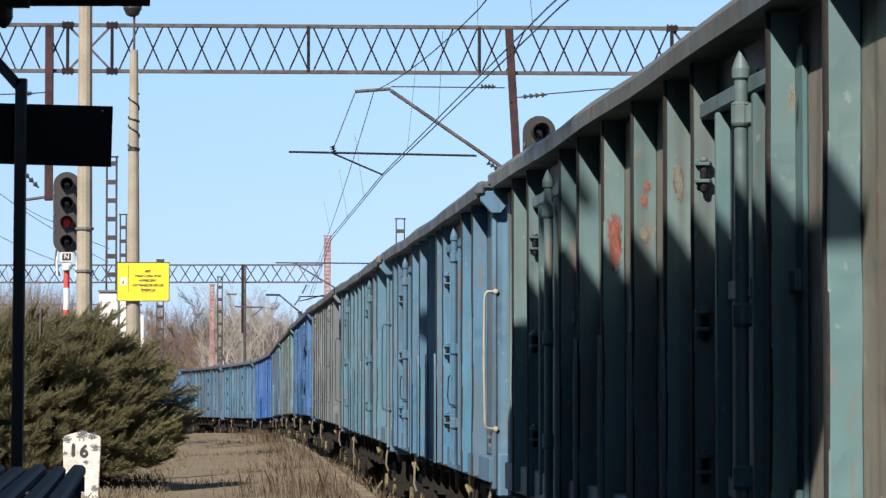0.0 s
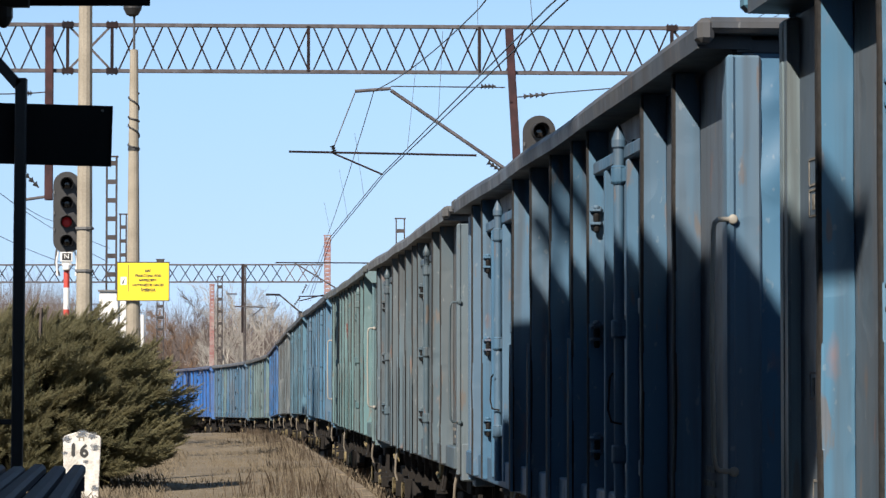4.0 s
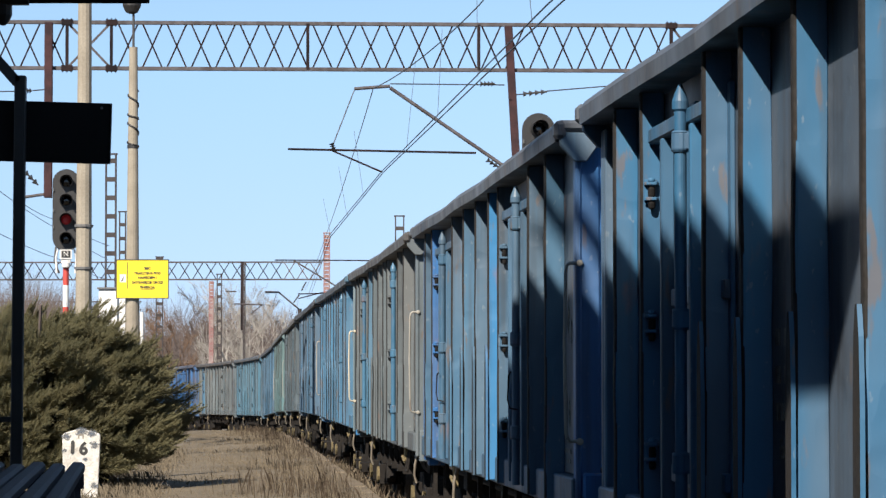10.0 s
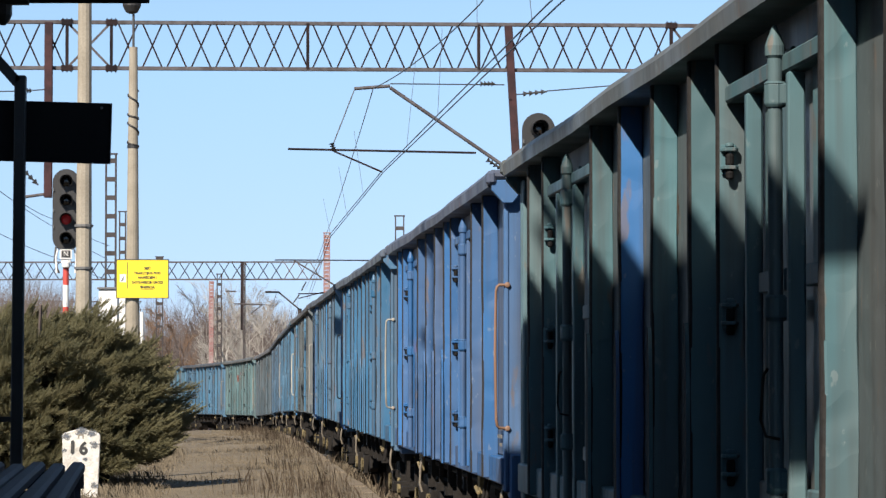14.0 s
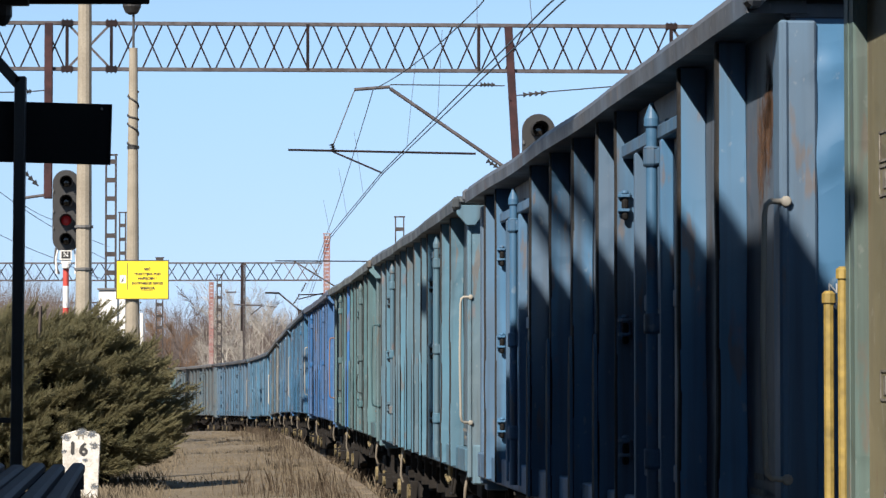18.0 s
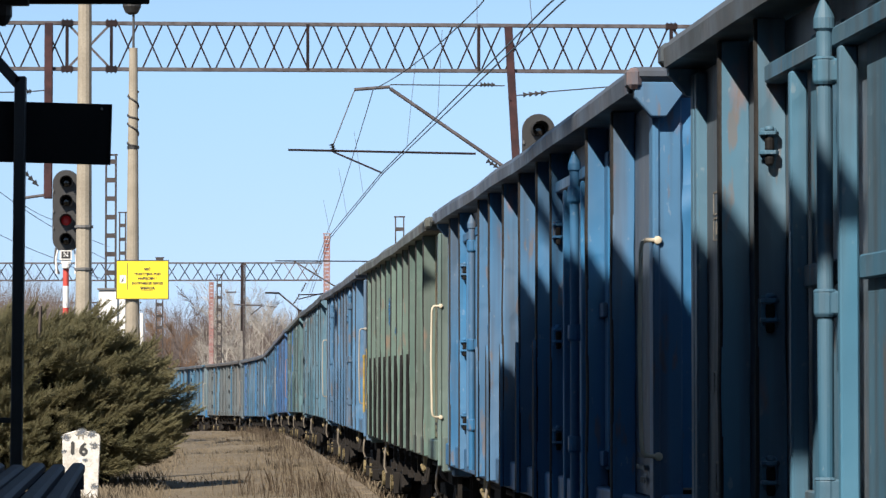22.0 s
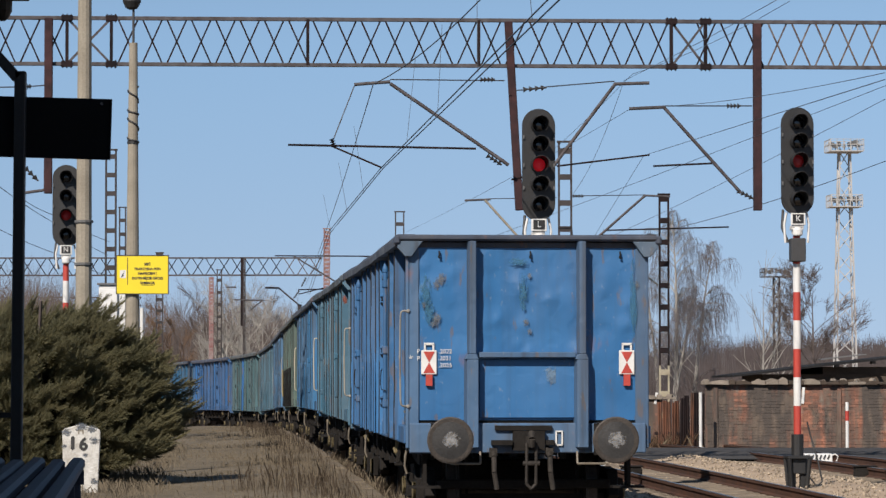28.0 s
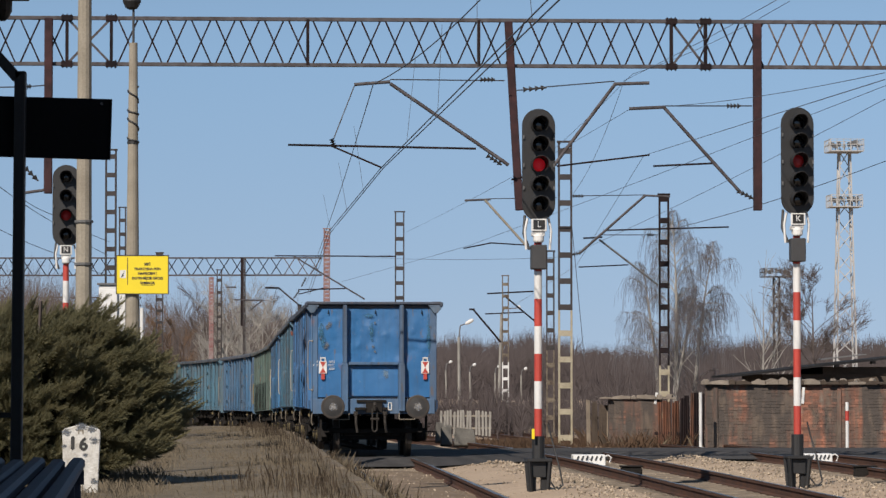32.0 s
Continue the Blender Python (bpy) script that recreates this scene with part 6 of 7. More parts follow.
for x, z, w in ((0.15, 0.57, 0.05), (0.05, 0.40, 0.03), (-0.17, 0.66, 0.05), (0.0, 0.72, 0.06), (0.12, 0.70, 0.05), (-0.19, 0.5, 0.03), (0.16, 0.10, 0.04), (-0.1, 0.05, 0.06)):
    stain(stone, FLAKE, "", Matrix.Translation((x, -0.1012, z)) @ pose(0, 0, 0, 90, 0, 0), 1.3 * w, w, "chip")

# ---- dark things in the shade of the station ----
a, b = (-2.908, 18.50, 3.036), (-1.966, 18.50, 3.395)
board = thing("station_board", "black station board hanging in shade on a steel post", "sign", at=Matrix.Translation(((a[0] + b[0]) / 2, a[1], (a[2] + b[2]) / 2)) @ pose(0, 0, 0, 0, 1.6, 0))
w, hh = b[0] - a[0], b[2] - a[2]
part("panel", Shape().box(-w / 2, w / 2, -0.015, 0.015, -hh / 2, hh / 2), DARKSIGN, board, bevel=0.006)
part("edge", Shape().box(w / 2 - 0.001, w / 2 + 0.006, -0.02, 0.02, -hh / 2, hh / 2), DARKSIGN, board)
for x in (-0.3, 0.42):
    part("bolt", Shape().tube((x, -0.03, hh / 2 - 0.03), (x, 0.03, hh / 2 - 0.03), 0.008, 8), GALV, board)
f = (-2.508, 18.40, 3.562)
post = thing("sign_post", "black steel post with a bent top in the shade", "post", at=Matrix.Translation((f[0], 18.452, 0.36)))
h = f[2] - 0.36
part("shaft", Shape().box(-0.033, 0.033, -0.033, 0.033, -0.2, h - 0.02), BLACK, post, bevel=0.006, at=pose(0, 0, 0, 0, 0.35, 0))
part("bent_top", Shape().beam((0, 0, h - 0.06), (-0.25, 0, h + 0.22), 0.066, 0.06), BLACK, post)
for z in (0.72, 1.16):
    part("rung", Shape().beam((-0.5, 0, z), (0.02, 0, z), 0.03, 0.03), BLACK, post)
eave = thing("canopy_edge", "dark underside edge of a station canopy with a lamp", "canopy", at=Matrix.Translation((-2.186, 15.50, 3.621)))
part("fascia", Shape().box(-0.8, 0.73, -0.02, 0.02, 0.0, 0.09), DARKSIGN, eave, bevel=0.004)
part("bracket", Shape().box(-0.8, 0.14, -0.08, -0.021, -0.015, 0.07), BLACK, eave, bevel=0.004)
part("lamp_case", Shape().lathe([(0.012, 0), (0.03, 0.02), (0.045, 0.05), (0.045, 0.10), (0.02, 0.13)], (0.012, -0.04, -0.115), (0, 0, 1), 10), BLACK, eave)

f = (-1.368, 12.00, 1.449)
table = thing("slatted_bench", "dark blue slatted wooden bench in deep shade", "bench", at=Matrix.Translation((f[0], f[1], 0.36)) @ pose(0, 0, 0, 0, 0, 5.5))
h = f[2] - 0.36
first = None
for i in range(6):
    at = pose(-0.025 - 0.076 * i, -2.0 + 0.03 * (i % 3), h - 0.022 - 0.006 * (i % 2), 0.0, 0, 0)
    if first:
        first = again(first, at)
    else:
        first = part("slat", Shape().box(-0.028, 0.028, -2.0, 2.0, -0.022, 0.022), DARKWOOD, table, bevel=0.012, at=at)
for x, y in ((-0.03, -0.06), (-0.40, -0.06), (-0.03, -3.6), (-0.40, -3.6)):
    part("leg", Shape().box(x - 0.018, x + 0.018, y - 0.02, y + 0.02, -0.02, h - 0.045), DARKWOOD, table, bevel=0.004)
for y in (-0.06, -1.8, -3.6):
    part("bearer", Shape().box(-0.44, 0.0, y - 0.02, y + 0.02, h - 0.10, h - 0.044), DARKWOOD, table)

# station building beside the platform: it stands out of sight and throws its shade over the train
def beside(d, l):
    """Metres along and metres right of the tripod, in the track's directions."""
    return U * d + R_ * l


bd = thing("station_building", "plain station building beside the platform, unseen, there to shade the train", "building", kind="structure")


def block(d0, d1, l0, l1, z0, z1):
    s = Shape()
    c = [beside(d, l) for d, l in ((d0, l0), (d1, l0), (d1, l1), (d0, l1))]
    s.v = [(p.x, p.y, z) for z in (z0, z1) for p in c]
    s.f = [(3, 2, 1, 0), (4, 5, 6, 7), (0, 1, 5, 4), (1, 2, 6, 5), (2, 3, 7, 6), (3, 0, 4, 7)]
    return s


part("wall", block(6.2, 16.15, -10.5, -1.17, 0.2, 6.83), DARKWALL, bd)
s = Shape()
c = [beside(d, l) for d, l in ((5.08, -11.1), (15.7, -11.1), (15.7, -0.90), (5.08, -0.83))]
s.v = [(q.x, q.y, z) for z in (6.835, 6.915) for q in c]
s.f = [(3, 2, 1, 0), (4, 5, 6, 7), (0, 1, 5, 4), (1, 2, 6, 5), (2, 3, 7, 6), (3, 0, 4, 7)]
part("roof", s, TARP, bd)
# unseen blockers, added only to drop soft shadow marks on the passing wagons
part("roof_vent", block(12.55, 12.95, -1.25, -1.0, 6.915, 7.22), GALV, bd)
part("aerial_mast", block(9.22, 9.26, -3.52, -3.48, 6.915, 11.7), GALV, bd)
for z in (11.31, 11.62):
    part("aerial_boom", block(7.75, 10.4, -3.54, -3.46, z - 0.04, z + 0.04), GALV, bd)
# unseen roof and posts, added to keep sky light off the train's shaded side
part("canopy_roof", block(-9.0, 15.48, -10.5, -0.42, 3.73, 3.83), TARP, bd)
for d in (-6.0, 0.0):
    part("canopy_post", block(d, d + 0.2, -2.0, -1.8, 0.3, 3.72), TRUSS, bd)


# ---- brick wall, fences, small trackside things ----
def courses(wall, x0, x1, y, base, rows, rng, singly, ragged, face):
    """Bricks laid in courses on a rough core; the first of them are parts of their own, the rest are joined."""
    part("core", Shape().box(x0 + 0.02, x1 - 0.02, y - face, y + 0.34, base, base + 0.02 + 0.076 * rows), JOINT, wall)
    mesh = Shape().box(-0.121, 0.121, -0.03, 0.02, 0.0, 0.071).mesh("brick", BRICK)
    rest, count = Shape(), 0
    for row in range(rows):
        x = x0 + (0.125 if row % 2 else 0.0)
        while x < x1 - 0.13:
            z = base + 0.03 + row * 0.076
            px = x + 0.125 + rng.uniform(-0.006, 0.006)
            if rng.random() < ragged:
                m = pose(px, y + rng.uniform(0.0, 0.018), z, 0, rng.uniform(-0.8, 0.8), rng.uniform(-1, 1))
                if count < singly and 3 < row:
                    b = new("brick", mesh)
                    b.parent, b.matrix_basis = wall, m
                    count += 1
                else:
                    rest.box(-0.121, 0.121, -0.03, 0.02, 0.0, 0.067, m)
            x += 0.25
    tagged(part("brick_courses", rest, BRICKS, wall), kind="stuff")


def cap(wall, x0, x1, y, z, rng, swell, at):
    """A broken coping: overhanging slabs and rubble of many sizes, some tipped, some missing."""
    x = x0 - 0.05
    while x < x1:
        w = rng.uniform(0.12, 0.55)
        if rng.random() < 0.9:
            h = 0.030 + 0.085 * rng.random() + swell * math.exp(-((x - at) / 2.0) ** 2)
            s = Shape().prism([(-w / 2, 0), (-w / 2 + 0.02, h * rng.uniform(0.5, 1)), (0, h), (w / 2 - 0.03, h * rng.uniform(0.5, 1)), (w / 2 - 0.01, 0)], -rng.uniform(0.10, 0.2), 0.40, "y")
            part("cap_stone", s, CAPSTONE if rng.random() < 0.75 else MORTAR, wall, bevel=0.006, at=pose(x + w / 2, y, z - 0.01, 0, rng.uniform(-5, 5), rng.uniform(-7, 7)))
        if rng.random() < 0.35:
            r = rng.uniform(0.04, 0.08)
            part("rubble", Shape().prism([(-r, 0), (-0.8 * r, r * 0.9), (0.3 * r, r), (r, 0.3 * r), (0.9 * r, 0)], -r, r, "y"), CAPSTONE, wall, bevel=0.01, at=pose(x + w / 2, y - 0.02, z + 0.045 + swell * 0.4, 0, 0, rng.uniform(0, 90)))
        x += w * 0.97


def brick_wall():
    """An old yard wall with its crumbling cap, and the low wall beyond the boards."""
    x0, x1, y = 6.995, 16.0, 84.0
    base = fall(y) - 0.25
    rng = random.Random(5)
    wall = thing("wall_yard", "sooty old red brick yard wall with a crumbling cap", "wall", kind="structure")
    courses(wall, x0, x1, y, base, 24, rng, 300, 0.74, 0.012)
    cap(wall, x0, x1, y, base + 1.86, rng, 0.09, 8.6)
    for i in range(3):
        xx = x0 + 0.28 + i * 3.3
        part("buttress", Shape().box(xx - 0.06, xx + 0.06, y - 0.06, y, base, base + 1.80), JOINT, wall, bevel=0.015)
    low = thing("wall_low", "low stained brick wall with broken coping stones", "wall", kind="structure")
    a, b = 4.553, 6.071
    ground_z = fall(87) - 0.25
    courses(low, a, b, 87.0, ground_z, 19, rng, 140, 0.5, 0.020)
    part("white_plate", Shape().box(-0.035, 0.035, -0.05, -0.03, -0.22, 0.22), WHITE, wall, "narrow white board nailed to the wall", at=pose(9.609, y, 1.123, 0, 4, 0))
    part("white_plate", Shape().box(-0.035, 0.035, -0.05, -0.03, -0.16, 0.16), WHITE, low, "narrow white board nailed to the wall", at=pose(5.883, 87.0, 1.021, 0, 9, 0))
    cap(low, a - 0.15, b + 0.05, 87.0, ground_z + 1.49, rng, 0.0, 0)
    # dark felt roofs of low sheds behind the wall
    shed = thing("shed", "low shed with a dark felt roof behind the brick wall", "shed", at=pose(0, 0, 0))
    a, b, c = (8.290, 92.00, 1.656), (10.524, 92.00, 1.921), (13.502, 92.00, 2.252)
    s = Shape()
    s.v = [(a[0], 90, a[2]), (b[0], 90, b[2]), (c[0], 90, c[2]), (a[0], 97, a[2] - 0.03), (b[0], 97, b[2] - 0.03), (c[0], 97, c[2] - 0.03)]
    s.v += [(x_, y_, z_ - 0.06) for x_, y_, z_ in s.v[:6]]
    s.f = [(0, 1, 4, 3), (1, 2, 5, 4), (6, 9, 10, 7), (7, 10, 11, 8), (0, 6, 7, 1), (1, 7, 8, 2), (3, 4, 10, 9), (4, 5, 11, 10), (0, 3, 9, 6), (2, 8, 11, 5)]
    part("roof", s, TARP, shed)
    part("shed_wall", Shape().box(a[0] + 0.9, c[0], 90.5, 96.8, base - 0.5, a[2] + 0.02), MORTAR, shed)
    part("shed_wall", Shape().box(b[0] + 0.4, c[0], 90.45, 96.8, a[2] + 0.02, b[2] - 0.03), MORTAR, shed)
    p, q = (10.835, 91.00, 2.001), (12.128, 91.00, 2.148)
    part("roof_sheet", Shape().beam((p[0], 90.6, p[2] + 0.10), (q[0], 90.6, q[2] + 0.10), 1.0, 0.03), GALV, shed, "pale flat strip along the roof's top")
    for t in (0.25, 0.6, 0.9):
        xx = b[0] + (c[0] - b[0]) * t
        part("rafter", Shape().box(xx - 0.04, xx + 0.04, 89.75, 90.4, b[2] - 0.1 + 0.33 * t * 0.8, b[2] - 0.02 + 0.33 * t * 0.8), DARKSIGN, shed)


brick_wall()


def sheet_fence():
    """Rusty sheets and weathered boards that close the gaps beside the brick walls."""
    rng = random.Random(8)
    f = thing("sheet_fence", "rusty corrugated sheet fence between the brick walls", "fence")
    base = fall(86) - 0.25
    x, xe = 5.862, 7.078
    while x < xe:
        w = rng.uniform(0.10, 0.17)
        h = 1.38 + 0.30 * (x - 6.0) + rng.uniform(-0.06, 0.06)
        s = Shape().prism([(-w / 2, 0.03), (-w / 4, 0.0), (0, 0.035), (w / 4, 0.0), (w / 2, 0.03), (w / 2, 0.045), (-w / 2, 0.045)], 0, h, "z")
        part("sheet_strip", s, SHEET if rng.random() < 0.65 else TRUSS, f, at=pose(x + w / 2, 85.6 + rng.uniform(0, 0.05), base, 0, rng.uniform(-1.2, 1.2), 0))
        x += w - 0.005
    part("rail", Shape().box(x - 1.35, x, 85.66, 85.72, base + 0.5, base + 0.58), TRUSS, f)
    wood = thing("board_fence", "weathered grey board fence at the low wall's end", "fence")
    x, xe = 3.988, 4.585
    while x < xe:
        w = rng.uniform(0.09, 0.13)
        part("board", Shape().box(0, w - 0.01, 0, 0.03, 0, 1.38 + rng.uniform(-0.12, 0.06)), MORTAR if rng.random() < 0.6 else SLEEPER, wood, at=pose(x, 87.3 + rng.uniform(0, 0.03), base, 0, rng.uniform(-1.5, 1.5), 0))
        x += w
    part("rail", Shape().box(3.988, xe, 87.36, 87.42, base + 0.9, base + 0.98), MORTAR, wood)


sheet_fence()


def concrete_fence():
    g = thing("concrete_fence", "pale concrete slat fence with gaps beyond the crossing", "fence")
    y, base = 128.0, -0.84
    rng = random.Random(12)
    x = -0.09
    first = None
    s = Shape().prism([(-0.045, 0), (0.045, 0), (0.045, 0.98), (0.0, 1.02), (-0.045, 0.98)], -0.03, 0.03, "y")
    while x < 1.93:
        at = pose(x, y, base + rng.uniform(-0.05, 0.03), 0, rng.uniform(-2, 2), 0)
        first = again(first, at) if first else part("slat", s, PALEPOLE, g, at=at)
        x += rng.choice((0.125, 0.135, 0.14, 0.25 if rng.random() < 0.2 else 0.13))
    for z in (0.25, 0.75):
        part("rail", Shape().box(-0.14, 1.98, y + 0.031, y + 0.08, base + z, base + z + 0.07), CONCRETE, g)


concrete_fence()
for lab, x, y, z, w, h, lean in (("pale grey concrete slab leaning beside the crossing", 0.614, 90, -0.182, 0.323, 0.403, 7),
                               ("grey concrete block beside the crossing", 0.090, 91, -0.188, 0.172, 0.408, -5),
                               ("grey concrete block beside the crossing", -0.101, 94, -0.168, 0.135, 0.506, 4)):
    thing("concrete_block", lab, "concrete block", at=pose(x, y, z, -14, 0, 6), group="blocks by the crossing",
          shape=Shape().prism([(-w, -0.2), (w, -0.2), (w * 0.86, 0.82 * h - 0.01 * lean), (-w * 0.80, 0.82 * h)], -0.12, 0.12, "y"), mat=SLABGREY, bevel=0.02)

for x, y, z, top, lab in ((10.273, 80, -0.25, 0.981, "white post with a red band beside the crossing"), (6.792, 83, -0.4, 1.205, "plain white post at the wall's end")):
    g = thing("marker_post", lab, "post", at=pose(x, y, z), group="white posts")
    part("post", Shape().tube((0, 0, 0), (0, 0, top - z), 0.042, 10), WHITE, g)
    if "band" in lab:
        part("band", Shape().tube((0, 0, (top - z) * 0.62), (0, 0, (top - z) * 0.82), 0.05, 10), RED, g, "red band")

# white plates lying at the crossing's edge, and dark point gear beside the rails
for x, y, w in ((3.075, 66.5, 0.34), (8.026, 67.5, 0.30)):
    g = thing("crossing_panel_stop", "white-painted steel stop at the crossing's rubber panel", "panel stop", at=pose(x, y, fall(y) - 0.06, 0, 0, 4))
    part("wedge", Shape().prism([(-0.20, -0.25), (0.3, -0.25), (0.3, 0.10), (-0.12, 0.10)], -w, w, "x"), WHITE, g, bevel=0.012)
    part("hook", Shape().hose([(w - 0.02, -0.1, 0.06), (w + 0.06, -0.14, 0.09), (w + 0.12, -0.15, 0.04), (w + 0.08, -0.15, -0.06)], 0.018, 6), WHITE, g)
    s = Shape()
    for k in range(6):
        xx = -0.72 * w + 1.44 * w * k / 5
        s.beam((xx - 0.028, -0.170, -0.01), (xx + 0.020, -0.140, 0.075), 0.030, 0.010, up=(0, -1, 0.3))
    part("mark", s, INK, g, "worn dark bars")
for px in ((3.496, 60.00, -0.006), (7.835, 60.00, -0.006)):
    g = thing("point_gear", "dark greasy gear box beside the rail", "rail gear", at=pose(px[0], 58.5, -0.17))
    part("case", Shape().box(-0.2, 0.2, -0.12, 0.12, -0.05, 0.16), UNDER, g, bevel=0.03)
    part("lid", Shape().box(-0.22, 0.22, -0.14, 0.14, 0.16, 0.19), UNDER, g, bevel=0.01)
yel = thing("marker_plate", "small yellow plate on the signal's foot", "plate", at=Matrix.Translation((1.424, 49.80, 0.781)), shape=Shape().box(-0.022, 0.022, -0.01, 0.01, -0.08, 0.08), mat=YELLOW)

# ---- far lamps and towers ----
def road_lamp(label, foot, top, head, long=0.30, wide=0.10, r=0.10):
    """A slim concrete pole, a thin steel arm and a small tilted lamp head."""
    x, y, h = foot
    g = thing("road_lamp", label, "street lamp", at=pose(x, y, h), group="lamps along the road")
    t, e = Vector(top) - Vector(foot), Vector(head) - Vector(foot)
    part("pole", Shape().tube((0, 0, -0.3), t, r, 8, 0.65 * r), PALEPOLE, g)
    d = Vector((math.copysign(1, e.x - t.x), 0, 0.55)).normalized()
    mid = Vector((t.x + 0.15 * (e.x - t.x), 0, t.z + 0.75 * (e.z - t.z)))
    part("arm", Shape().path([t - Vector((0, 0, 0.1)), mid, e - d * long * 0.4], 0.035, 6), GALV, g)
    s = Shape().lathe([(0.02, -0.5 * long), (0.8 * wide, -0.3 * long), (wide, 0.1 * long), (0.75 * wide, 0.42 * long), (0.02, 0.5 * long)], e, d, 10)
    part("lamp_head", s, WHITE, g, "white oval lamp head")


road_lamp("pale road lamp beyond the crossing", (0.954, 180, -1.785), (0.890, 180, 3.704), (1.489, 180, 4.578), 0.56, 0.12, 0.115)
road_lamp("small road lamp far along the road", (0.302, 210, -2.190), (0.170, 210, 1.799), (0.491, 210, 2.365), 0.27, 0.10, 0.085)
road_lamp("small road lamp far along the road", (1.887, 210, -2.190), (1.774, 210, 1.686), (2.076, 210, 2.176), 0.25, 0.11, 0.085)
road_lamp("small road lamp far along the road", (5.744, 230, -2.460), (5.704, 230, 1.470), (6.035, 230, 1.925), 0.27, 0.12, 0.085)
road_lamp("small road lamp far along the road", (3.802, 230, -2.460), (3.803, 230, 1.594), (4.051, 230, 2.090), 0.22, 0.10, 0.085)
road_lamp("leaning pale pole with a lamp, beside the far mast", (3.486, 200, -2.055), (3.705, 200, 5.392), (4.820, 200, 5.824), 0.24, 0.11, 0.115)


def light_tower(label, x, y, top, w0, w1, platforms, steel=PALE, bar=0.125):
    """A four-legged lattice floodlight tower."""
    base = fall(y) - 0.3
    h = top - base
    g = thing("light_tower", label, "floodlight tower", at=pose(x, y, base, 0, 0, 3))
    for sx in (-1, 1):
        for sy in (-1, 1):
            part("leg", Shape().beam((sx * w0, sy * w0, 0), (sx * w1, sy * w1, h), bar, bar, up=(0, 1, 0)), steel, g)
    n = int(h / 1.4)
    for i in range(n):
        f0, f1 = i / n, (i + 1) / n
        a, b = w0 + (w1 - w0) * f0, w0 + (w1 - w0) * f1
        for k, ((p, q), (r, t)) in enumerate((((-1, -1), (1, -1)), ((1, -1), (1, 1)), ((1, 1), (-1, 1)), ((-1, 1), (-1, -1)))):
            s0, s1 = ((p, q), (r, t)) if i % 2 else ((r, t), (p, q))
            part("brace", Shape().beam((s0[0] * a, s0[1] * a, h * f0), (s1[0] * b, s1[1] * b, h * f1), 0.6 * bar, 0.6 * bar, up=(0.3, 1, 0)), steel, g)
    for z, r in platforms:
        s = Shape().box(-r, r, -r, r, z - base - 0.08, z - base)
        part("deck", s, steel, g)
        for k in range(4):
            m = pose(0, 0, 0, 0, 0, 90 * k)
            s = Shape().box(-r, r, -r, -r + 0.05, z - base + 0.5, z - base + 0.56, m)
            s.box(-r, r, -r, -r + 0.05, z - base + 0.95, z - base + 1.0, m)
            for j in range(6):
                xx = -r + 2 * r * j / 5
                s.box(xx - 0.03, xx + 0.03, -r, -r + 0.05, z - base, z - base + 1.0, m)
            part("railing", s, steel, g)
        rng = random.Random(round(10 * z))
        for j in range(9):
            a = 2 * math.pi * j / 9
            s = Shape().box(-0.16, 0.16, -0.12, 0.12, 0.0, rng.uniform(0.25, 0.45)).tube((0, 0, -0.3), (0, 0, 0.0), 0.03, 6)
            part("floodlight", s, GALV, g, "grey floodlight case", at=pose(r * 0.8 * math.cos(a), r * 0.8 * math.sin(a), z - base + 0.3 + rng.uniform(0, 0.3), rng.uniform(-15, 15), 0, math.degrees(a)))
    return g


p = (34.527, 270.00, 20.646)
light_tower("pale lattice floodlight tower with two railed platforms", p[0], 270, p[2] + 0.2, 0.95, 0.45, ((p[2], 1.45), (15.887, 1.35)))
p = (40.324, 380.00, 13.159)
light_tower("small lattice floodlight tower behind the birch", p[0], 380, p[2], 0.35, 0.35, ((p[2], 1.75),), MASTGREY, 0.14)


# ---- plants ----
def limb(s, rng, p, d, length, r, depth, weep, spread, n=4):
    """A branch that bends, thins and forks; weep: the last twigs hang down."""
    steps = 3
    q = Vector(p)
    d = Vector(d).normalized()
    if weep and depth == 0:
        d = Vector((rng.uniform(-0.3, 0.3), rng.uniform(-0.3, 0.3), rng.uniform(-0.2, 0.5))) + d * 0.5
        length *= 1.0 + 1.6 * weep
    for i in range(steps):
        r0, r1 = r * (1 - 0.28 * i / steps), r * (1 - 0.28 * (i + 1) / steps)
        e = q + d.normalized() * (length / steps)
        s.tube(q, e, r0, n if depth > 1 else 3, r1, caps=False)
        q = e
        d = d.normalized() + Vector((rng.uniform(-1, 1), rng.uniform(-1, 1), rng.uniform(-0.5, 0.5))) * 0.16
        if weep:
            d.z -= 1.3 * weep if depth == 0 else 0.12 * weep
        if depth > 0 and (i > 0 or depth < 3):
            for _ in range(rng.choice((1, 2, 2))):
                a = (d.normalized() + Vector((rng.uniform(-1, 1), rng.uniform(-1, 1), rng.uniform(-0.4, 0.8))) * spread).normalized()
                limb(s, rng, q, a, length * rng.uniform(0.5, 0.75), max(r1 * 0.55, 0.007), depth - 1, weep, spread, n)


